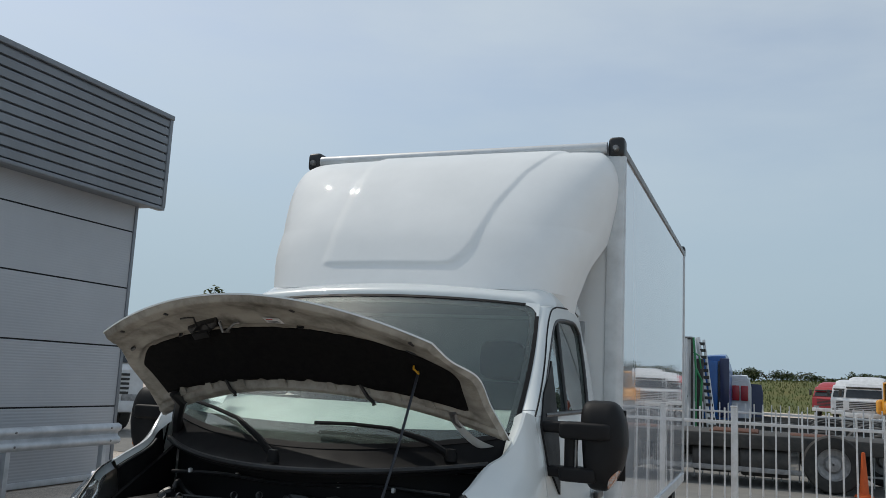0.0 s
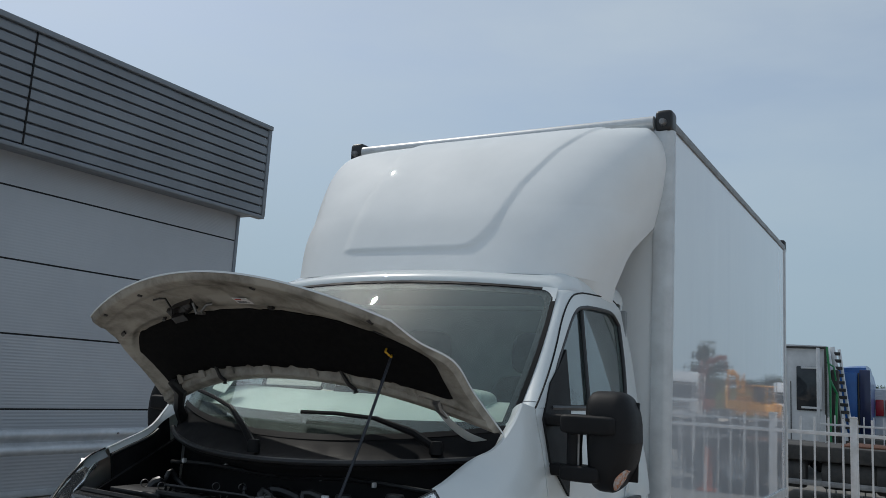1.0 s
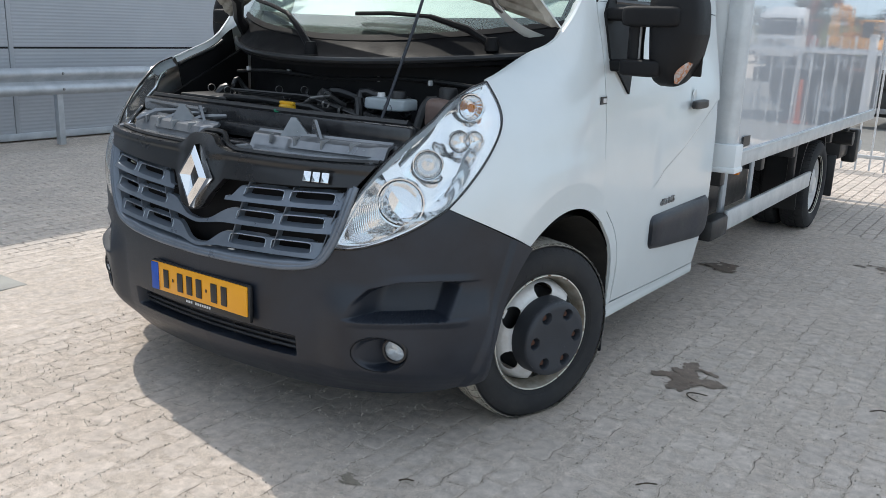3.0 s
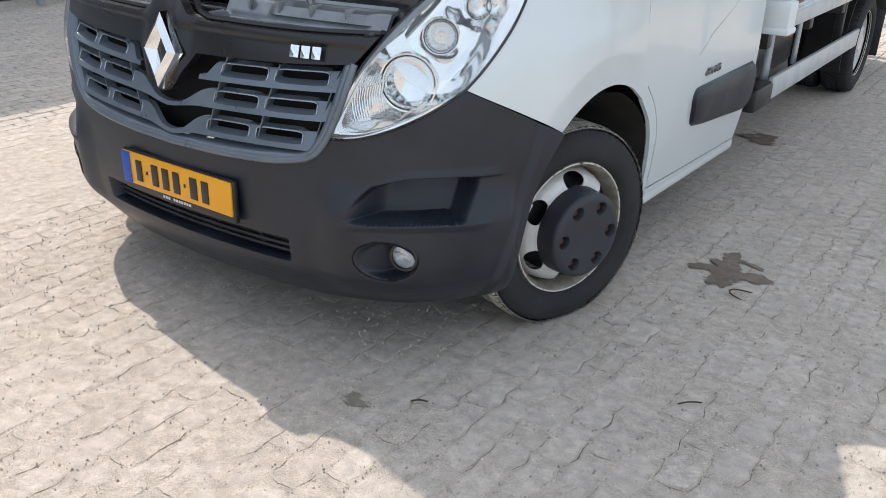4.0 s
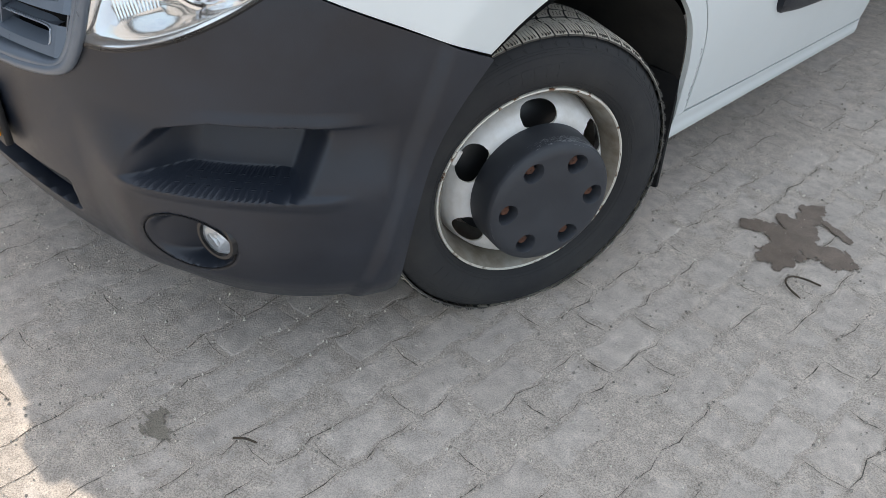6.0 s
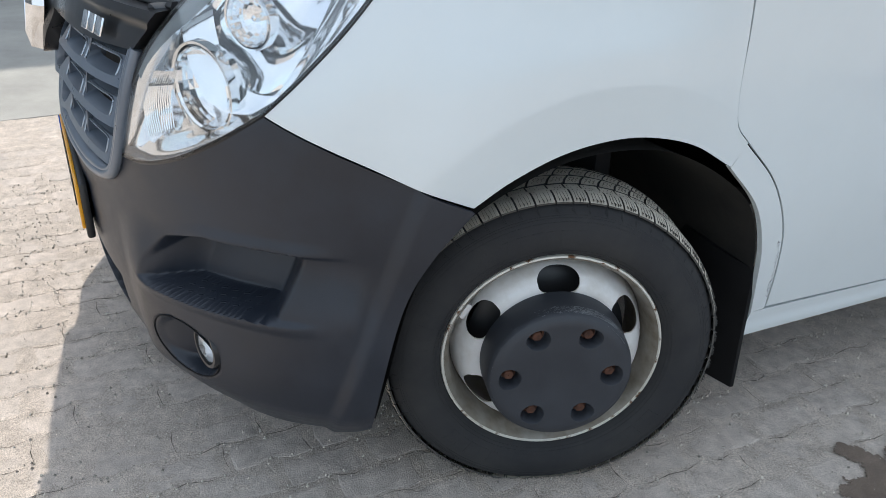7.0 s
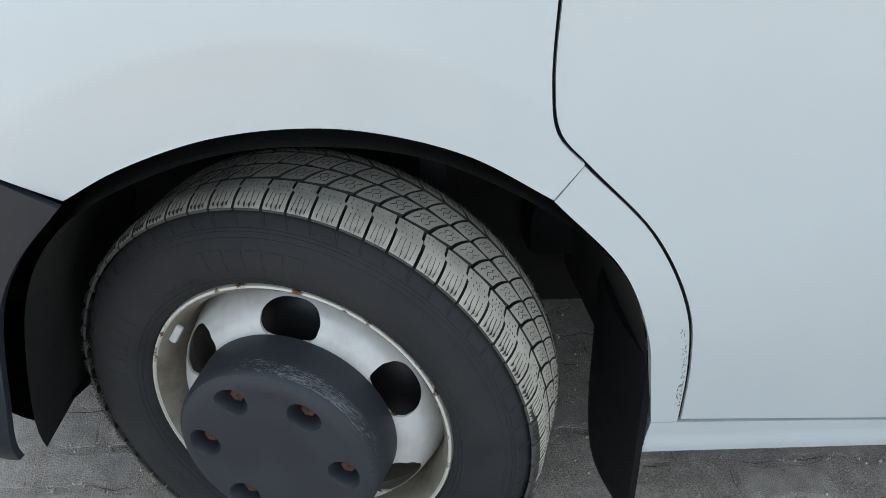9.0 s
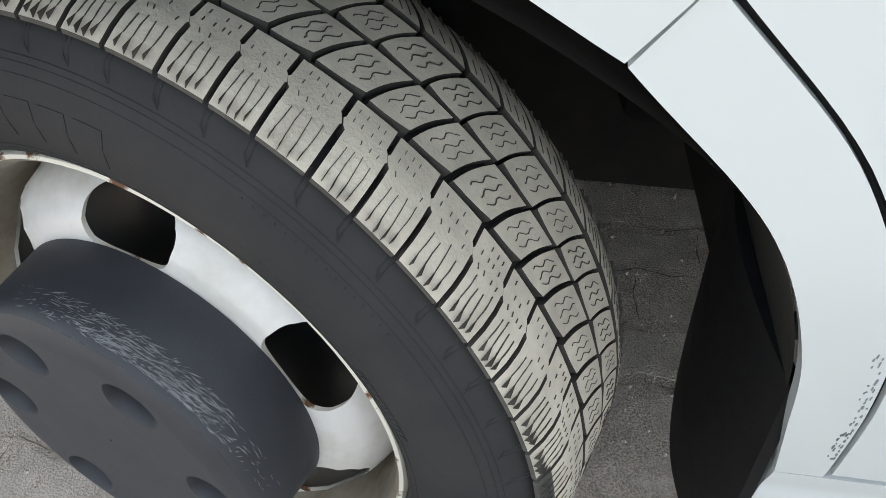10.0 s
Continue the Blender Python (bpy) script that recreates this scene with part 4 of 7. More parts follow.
def side_mirror(side):
    on_side = lambda geo, s: geo if s > 0 else flipped(([(p[0] - .085 * step(p[0], 1.0, 1.1), p[1], p[2] - .05 * step(p[0], 1.0, 1.1)) for p in geo[0]], geo[1]))
    foot = panel((chain(([(1.865, 1.50), (1.867, 1.34)], 4), ([(1.867, 1.34), (2.02, 1.20)], 4)), chain(([(1.96, 1.64), (2.17, 1.79)], 8)), chain(([(1.865, 1.50), (1.96, 1.64)], 8)), chain(([(2.02, 1.20), (2.13, 1.50), (2.17, 1.79)], 8))), 10, 10, .02, None, .0095)
    mir = link("door_mirror", on_side(foot, side), MIRRORBLACK, van, "large black door mirror on two arms")

    def pod(a, r, out=0.0):
        """A point of the housing: a round its outline, r from the middle of its front to the rim."""
        q = lambda w: math.copysign(abs(w) ** (2 / 4.6), w)
        z = 1.435 + .188 * q(math.sin(a))
        xr = float(np.interp(z, (1.25, 1.29, 1.34, 1.39, 1.44, 1.49, 1.55, 1.623), (1.262, 1.286, 1.308, 1.320, 1.326, 1.324, 1.317, 1.298)))
        xl = 1.152 - .03 * (z - 1.25) / .37
        w = q(math.cos(a))
        x = 1.225 + w * ((xr - 1.225) if w > 0 else (1.225 - xl))
        dome = 1 - (1 - min(r, 1) ** 3.2) ** .5
        return 1.225 + (x - 1.225) * (r + out), .322 + .085 * dome - out * .5, 1.435 + (z - 1.435) * (r + out)

    rings = [k / 22 for k in range(23)]

    def housing(u, v):
        a = 2 * math.pi * u
        k = v * 27
        if k <= 22:
            return pod(a, rings[int(round(k))])
        x, y, z = pod(a, 1)
        f = (k - 22) / 5
        return 1.225 + (x - 1.225) * (1 - .05 * f * f), y + .10 * f, 1.435 + (z - 1.435) * (1 - .05 * f * f)

    link("mirror_shell", on_side(cat(grid(housing, 56, 27), block(1.225, .488, 1.435, .17, .012, .30, .004)), side), MIRRORBLACK, mir, "grained black mirror housing")
    link("mirror_glass", on_side(block(1.225, .497, 1.440, .16, .006, .28, .003), side), CHROME, mir)
    link("upper_arm", on_side(round_box(1.160, .362, 1.492, .222, .112, .074, 6.0), side), MIRRORBLACK, mir)
    link("lower_arm", on_side(round_box(1.130, .372, 1.310, .160, .11, .062, 6.0), side), MIRRORBLACK, mir)
    link("arm_post", on_side(tube([(1.098, .372, 1.29), (1.096, .368, 1.40), (1.098, .368, 1.51)], [.031, .029, .031], 14), side), MIRRORBLACK, mir)
    link("post_edge", on_side(tube([(1.122, .345, 1.335), (1.122, .343, 1.465)], .005, 8), side), STEEL, mir)
    link("arm_knuckle", on_side(round_box(1.035, .415, 1.500, .17, .085, .050, 5.0), side), MIRRORBLACK, mir)
    link("arm_knuckle", on_side(round_box(1.045, .415, 1.312, .17, .085, .046, 5.0), side), MIRRORBLACK, mir)
    lens_at = lambda u, v, o: pod(math.radians(-60 + 46 * u), 1 - (.17 * math.sin(math.pi * (.08 + .86 * u)) ** .6) * (1 - v), o)
    link("turn_repeater", on_side(solid(shell(lambda u, v: lens_at(u, v, .012 * math.sin(math.pi * v) + .004), lambda u, v: lens_at(u, v, -.02), 14, 6)), side), CLEARAMBER, mir, "clear and amber turn signal lens")


mirror_pair(side_mirror)

# windscreen, pillars, roof


def ws(u, v, d=0.0):
    """Windscreen: u from -1 to 1 across, v from 0 at the base to 1 at the top."""
    x = u * (.872 - .045 * v + .024 * math.sin(math.pi * v))
    y = (-.03 + .30 * u * u) * (1 - v) + (.70 + .09 * u * u) * v - .02 * math.sin(math.pi * v)
    z = (1.385 + .085 * u * u) * (1 - v) + (2.10 - .035 * u * u) * v
    return x, y - d * .75, z + d * .65


pane = shell(lambda u, v: ws(2 * u - 1, v), lambda u, v: ws(2 * u - 1, v, -.006), 40, 20)
wso = link("windscreen", solid(pane), GLASS, van, "tinted windscreen")
wso.visible_shadow = False


def ws_band(u0, u1, v0, v1):
    return shell(lambda u, v: ws(u0 + (u1 - u0) * u, v0 + (v1 - v0) * v, .003), lambda u, v: ws(u0 + (u1 - u0) * u, v0 + (v1 - v0) * v, -.009), 40 if u1 - u0 > 1 else 4, 4 if u1 - u0 > 1 else 24)


link("windscreen_seal", solid(ws_band(-1.006, -.986, 0, .93)), SCUTTLE, wso)
link("windscreen_seal", solid(ws_band(.986, 1.006, 0, .93)), SCUTTLE, wso)
link("upper_seal", solid(ws_band(-.96, .96, .986, 1.002)), SCUTTLE, wso)
link("lower_seal", solid(ws_band(-1, 1, -.03, .001)), SCUTTLE, wso)
frit = lambda d: lambda u, v: ws(-.97 + 1.94 * u, .001 + (.108 - .075 * (2 * u - 1) ** 2) * v, d)
for side in (1, -1):
    # dark printed border with rounded upper corners
    def border(u, v, d):
        a = math.pi / 2 * u
        q = max(math.cos(a), math.sin(a))
        inner = (.885 + .07 * math.cos(a) ** .8, .84 + .105 * math.sin(a) ** .8)
        outer = (.885 + .105 * math.cos(a) / q, .84 + .145 * math.sin(a) / q)
        return ws(side * (inner[0] + (outer[0] - inner[0]) * v), inner[1] + (outer[1] - inner[1]) * v, d)
    link("windscreen_border", solid(shell(lambda u, v: border(u, v, -.0075), lambda u, v: border(u, v, -.0105), 16, 3)), SCUTTLE, wso)
    link("windscreen_border", solid(shell(lambda u, v: ws(side * (.955 + .035 * v), .03 + .81 * u, -.0075), lambda u, v: ws(side * (.955 + .035 * v), .03 + .81 * u, -.0105), 24, 2)), SCUTTLE, wso)
for side in (1, -1):
    def corner(u, v):
        a = math.pi / 2 * u
        q = max(math.cos(a), math.sin(a))
        inner = (.925 + .066 * math.cos(a), .895 + .088 * math.sin(a))
        outer = (.925 + .083 * math.cos(a) / q, .895 + .112 * math.sin(a) / q)
        return ws(side * (inner[0] + (outer[0] - inner[0]) * v), inner[1] + (outer[1] - inner[1]) * v, .0045 - .002 * (1 - v) ** 2)
    link("roof_corner", grid(corner, 20, 5), PAINT, van)
link("windscreen_border", solid(shell(lambda u, v: ws(-.885 + 1.77 * u, .945 + .04 * v, -.0075), lambda u, v: ws(-.885 + 1.77 * u, .945 + .04 * v, -.0105), 40, 2)), SCUTTLE, wso)
link("windscreen_frit", solid(shell(frit(-.0075), frit(-.0105), 40, 4)), SCUTTLE, wso)


def pillar(side):
    run = chain((DOOR_ARC[:7], 60))

    def f(u, v):
        s, z = sample(run, u)
        top = step(u, .70, 1.0)
        a = Vector(ws(1.004, max(0, min(1, (z - 1.47) / .595)), -.003)).lerp(Vector(ws(1.004, 1.0, -.003)), step(u, .6, .75))
        b = Vector(body(s, z, .0))
        p = a.lerp(b, v * (1 - top) + top * (.0 + v) if top < 1 else v)
        return tuple(p + Vector((.55, -.75, .3)).normalized() * math.sin(math.pi * v) * .011)
    link("pillar", on_side(grid(f, 70, 10), side), PAINT, van, "white windscreen pillar")
    link("pillar_joint", on_side(tube([Vector(f(.03, k / 6)) + Vector((.001, -.001, .0)) for k in range(7)], .0016, 5), side), GREYPLASTIC, van)


mirror_pair(pillar)

ROOF_G = Vector(body(2.50, 2.075))


def roof_rim(y):
    """The roof's outer edge at depth y: from the windscreen's corner to the door arc, then along it."""
    c = Vector(ws(1.004, 1.0, -.003))
    if y < ROOF_G.y:
        return c.lerp(ROOF_G, max(0, (y - c.y) / (ROOF_G.y - c.y)))
    return Vector(body(at_y(y), float(np.interp(y, (.95, 1.1, 1.43, 1.65), (2.075, 2.085, 2.085, 2.08)))))


def roof_sheet(u, v):
    a = math.sin(math.pi / 2 * (2 * u - 1))
    p = ws(a * 1.004, 1.0, -.003)
    y = p[1] + v ** 1.5 * (1.63 - p[1])
    rim = roof_rim(max(y, .7951))
    k = min(1, (1 - abs(a)) * rim.x / .10)
    low = p[2] + (rim.z - p[2]) * step(y, .80, .95)
    front = min((y - p[1]) / .045, 1)
    rise = .047 * math.sqrt(max(0, 1 - (1 - front) ** 2)) + float(np.interp(y - p[1], (.03, .16, .36, .62), (0, .045, .058, .066)))
    return rim.x * a, y, low + rise * (1 - (1 - k) ** 2.4) ** .6


link("cab_roof", grid(roof_sheet, 110, 44), PAINT, van, "white cab roof")
half_w = lambda z: abs(body(3.1, min(z, 2.05), -.02)[0])
cab_back = shell(lambda u, v: ((2 * u - 1) * half_w(.35 + 1.78 * v), 1.615, .35 + 1.78 * v), lambda u, v: ((2 * u - 1) * half_w(.35 + 1.78 * v), 1.65, .35 + 1.78 * v), 2, 16)
link("cab_back", solid(cab_back), PAINT, van)

# roof deflector
ZD = (2.15, 2.3, 2.5, 2.75, 2.9, 3.0, 3.06, 3.085)
YD = (.805, .875, .98, 1.17, 1.31, 1.43, 1.56, 1.68)
WD = (.885, .93, .99, 1.045, 1.055, 1.03, .985, .95)
D_PROF = np.array(spline(list(zip(ZD, YD)), 120))
D_WIDE = np.array(spline(list(zip(ZD, WD)), 120))
EZ, EY = (2.14, 2.30, 2.36, 2.42, 2.52, 2.56), (1.40, 1.45, 1.49, 1.57, 1.715, 1.725)


def deflector_at(u, v):
    z = 2.15 + .935 * v
    yf, w, ye = float(np.interp(z, D_PROF[:, 0], D_PROF[:, 1])), float(np.interp(z, D_WIDE[:, 0], D_WIDE[:, 1])), float(np.interp(z, EZ, EY))
    a = math.pi / 2 * (2 * u - 1)
    q = 4.3 - .5 * v
    sx, cx = math.copysign(abs(math.sin(a)) ** (2 / q), a), abs(math.cos(a)) ** (2 / q)
    x, y = w * sx, ye - (ye - yf) * cx + .03 * sx * sx * (1 - v)
    # the middle field stands proud of the rest
    right = float(np.interp(z, (2.27, 2.30, 2.34, 2.41, 2.50, 2.65, 2.88, 3.03, 3.085), (.22, .33, .38, .425, .452, .495, .605, .72, .76)))
    proud = step(right - x, -.012, .020) * step(z, 2.272, 2.302) * step(x, -.47, -.40)
    return x, y - .013 * proud, z + .010 * proud * step(v, .9, 1)


link("roof_deflector", grid(deflector_at, 200, 110), GELCOAT, van, "white glass-fibre roof air deflector", sharp=70)
skirt_d = grid(lambda u, v: (lambda p: (p[0] * (1 - .03 * v), p[1] + .025 * v, p[2] - (.012 + .10 * abs(2 * u - 1) ** 5) * v))(deflector_at(u, 0.0)), 80, 4)
link("deflector_skirt", skirt_d, GELCOAT, van)
top_flange = grid(lambda u, v: (lambda p: (p[0], p[1] + (1.73 - p[1]) * v, p[2] + .012 * v))(deflector_at(u, 1.0)), 40, 4)
link("deflector_top", top_flange, GELCOAT, van)
for side in (1, -1):
    skirt = grid(lambda u, v: (lambda p: (p[0] - .10 * v, p[1] + .02 * v, p[2]))(deflector_at(1.0, u)), 40, 4)
    link("deflector_return", on_side(skirt, side), GELCOAT, van)

# cargo box
X1, Y0, Y1, Z0, Z1 = 1.085, 1.745, 5.92, .80, 3.10
cargo = link("cargo_box", cat(block(0, (Y0 + Y1) / 2, (Z0 + Z1) / 2, 2 * X1 - .012, Y1 - Y0 - .02, Z1 - Z0, .004)), BOXSKIN, van, "glossy white cargo box", smooth=False)
front = solid(shell(lambda u, v: (-1.0 + 2.0 * u, Y0 - .004, Z0 + .05 + (Z1 - Z0 - .1) * v), lambda u, v: (-1.0 + 2.0 * u, Y0 + .02, Z0 + .05 + (Z1 - Z0 - .1) * v), 4, 4))
link("front_wall", front, GELCOAT, cargo)
for sx in (1, -1):
    # rounded front corner post
    prof = [(.99, 0), (1.055, -.002), (1.078, .008), (1.092, .03), (1.094, .06), (1.086, .062), (1.07, .03), (.99, .012)]
    V = [(sx * px, Y0 - .012 + py, z) for z in (Z0 - .02, Z1 - .03) for px, py in prof]
    n = len(prof)
    F = [(k, (k + 1) % n, n + (k + 1) % n, n + k) for k in range(n)]
    link("corner_post", solid((V, F)), ALU, cargo, "pale corner profile", sharp=60)
    link("joint_line", block(sx * .992, Y0 - .007, (Z0 + Z1) / 2, .006, .004, Z1 - Z0 - .12), BLACK, cargo)
    link("rear_post", block(sx * (X1 - .02), Y1 - .02, (Z0 + Z1) / 2, .05, .05, Z1 - Z0, .008), ALU, cargo)
    link("side_top_rail", cat(block(sx * (X1 - .012), (Y0 + Y1) / 2, Z1 + .004, .035, Y1 - Y0 - .1, .05, .01)), GREYPLASTIC, cargo)
    link("side_low_rail", cat(block(sx * (X1 - .015), (Y0 + Y1) / 2, Z0 + .01, .045, Y1 - Y0 - .1, .085, .008), block(sx * (X1 + .006), (Y0 + Y1) / 2, Z0 + .045, .012, Y1 - Y0 - .1, .015, .004)), ALU, cargo)
    # dark corner castings with round studs
    for yy in (Y0, Y1 - .02):
        cst = cat(round_box(sx * (X1 - .045), yy + .03, Z1 + .025, .10, .115, .125, 5, 24, 14))
        co = link("corner_casting", cst, BLACK, cargo, "black plastic roof corner")
        if yy == Y0:
            link("stud", lathe([(.001, .03), (.016, .028), (.02, .012), (.021, 0)], 16, Matrix.Translation((sx * (X1 - .045), yy - .027, Z1 + .01)) @ pose(0, 0, 0, 90)), STEEL, co)
    link("corner_foot", cat(block(sx * (X1 - .035), Y0 + .02, Z0 + .035, .135, .12, .13, .006), block(sx * (X1 - .035), Y0 + .02, Z0 - .03, .15, .135, .03, .008)), GELCOAT, cargo)
    link("marker_lamp", block(sx * (X1 - .01), Y0 + .16, Z0 - .06, .03, .04, .03, .006), AMBER, cargo)
    link("type_label", block(sx * (X1 + .004), Y0 + .22, Z0 + .10, .004, .12, .055, .0), BLACK, cargo)
front_rail = tube([(-X1 + .1, Y0 - .005, Z1 + .02), (X1 - .1, Y0 - .005, Z1 + .02)], .038, 14)
link("front_top_rail", cat(front_rail, block(0, Y0 - .012, Z1 - .025, 2 * X1 - .24, .03, .035, .006)), ALU, cargo)

# chassis below the box
for sx in (1, -1):
    link("chassis_rail", block(sx * .42, 3.6, .60, .08, 4.6, .18, .01), BLACK, van)
    guard = link("side_guard", block(sx * .985, 3.17, .425, .025, 2.12, .115, .008), ALU, van, "aluminium side guard rail")
    link("guard_end", block(sx * .955, 1.99, .405, .09, .28, .12, .02), BLACK, guard)
    link("guard_bracket", block(sx * .93, 2.72, .60, .02, .06, .30, .008), GALV, guard)
    link("guard_bracket", block(sx * .93, 2.18, .55, .03, .07, .34, .015), GALV, guard)
    link("guard_bracket", block(sx * .93, 3.75, .58, .05, .05, .36, .012), BLACK, guard)
    link("rear_mudguard", lathe([(.43, -.20), (.44, -.20), (.44, .05), (.43, .05)], 24, Matrix.Translation((sx * .90, 4.36, .36)) @ pose(0, 0, 0, 0, 90 * sx, 0), (math.pi * .5, math.pi * 1.62)), BLACK, van)
    link("rear_flap", block(sx * .90, 4.84, .36, .24, .02, .34, .01), BLACK, van)
link("fuel_tank", block(.60, 2.55, .56, .5, .9, .32, .05), BLACK, van)
link("battery_box", block(-.62, 2.5, .56, .5, .8, .32, .05), BLACK, van)
for y in (2.1, 2.9, 3.7, 4.9, 5.6):
    link("cross_member", block(0, y, .68, 1.9, .08, .12, .01), BLACK, van)
link("tail_lift", cat(block(0, 5.55, .55, 1.9, .35, .25, .04), tube([(.2, 5.4, .62), (1.03, 5.4, .62)], .06, 12), block(.95, 5.8, .52, .12, .12, .3, .02)), BLACK, van)
link("rear_bumper", block(0, 6.0, .50, 2.0, .10, .12, .02), GALV, van)
link("underbody", block(0, 1.0, .40, 1.2, 1.2, .12, .03), SCUTTLE, van)
link("subframe", block(0, .05, .46, .96, .9, .3, .05), SCUTTLE, van)
link("undertray", block(0, -.45, .30, 1.2, .35, .06, .02), SCUTTLE, van)

# wheel houses


def wheel_house(side):
    arc = chain(([(1.128, .27), (1.152, .38), (1.198, .56), (1.245, .645), (1.31, .705), (1.45, .768), (1.56, .782), (1.70, .765), (1.838, .697), (1.940, .608), (1.988, .50), (2.008, .40), (2.024, .30)], 60))

    def f(u, v):
        s, z = sample(arc, u)
        p = body(s - .005 * step(s, 1.5, 1.8), z - .006, -.016)
        return p[0] - .47 * v, p[1] + .03 * v * (1 - 2 * step(s, 1.3, 1.8)), p[2] - .02 * v
    g = cat(grid(f, 60, 6), block(.50, .06, .50, .04, 1.0, .62, .01))
    link("wheel_house", on_side(g, side), ARCH, van, "black plastic wheel arch liner")
    # mud flap: a curved hanging sheet
    def hang(u, v, d):
        low = .20 - .08 * step(u, 0, .62)
        z = low + (.47 - .03 * u - low) * v
        return .705 + .290 * u + .004 * u * v, .502 - .025 * math.sin(math.pi * u) + .012 * (1 - v) + d, z
    fl = shell(lambda u, v: hang(u, v, 0), lambda u, v: hang(u, v, .010), 16, 16)
    flap = link("mud_flap", on_side(solid(fl), side), SCUTTLE, van, "black rubber mud flap")
    for z in (.47, .36):
        link("flap_screw", on_side(lathe([(.001, .008), (.008, .007), (.011, 0)], 12, Matrix.Translation((.968, .50 + .09 * (.5 - z), z)) @ pose(0, 0, 0, 90, 0, 25)), side), STEEL, flap)


mirror_pair(wheel_house)

# ---- wheels ----


def polar(a, r, h):
    return r * math.cos(a), r * math.sin(a), h


TYRE = [(.2235, -.078), (.232, -.062), (.25, -.053), (.272, -.05), (.295, -.0535), (.312, -.061), (.325, -.070), (.332, -.079), (.335, -.1), (.337, -.155), (.335, -.21), (.332, -.231), (.325, -.240), (.312, -.249), (.295, -.2565), (.272, -.26), (.25, -.256), (.232, -.245), (.2235, -.228)]
tyre_geo = lathe(TYRE, 120)
flange_geo = lathe([(.2195, -.0690), (.2215, -.0662), (.2245, -.0672), (.2265, -.074), (.2245, -.082)], 96)
RIM_WELL = [(.2195, -.0690), (.2145, -.0735), (.2105, -.083), (.2075, -.095), (.2055, -.11), (.2035, -.13), (.2025, -.145), (.198, -.16), (.188, -.2), (.205, -.228), (.224, -.236)]
DISC_R, DISC_H = (.12, .135, .15, .165, .180, .192, .201), (-.074, -.068, -.066, -.070, -.083, -.104, -.140)


def disc_h(r):
    return float(np.interp(r, DISC_R, DISC_H))


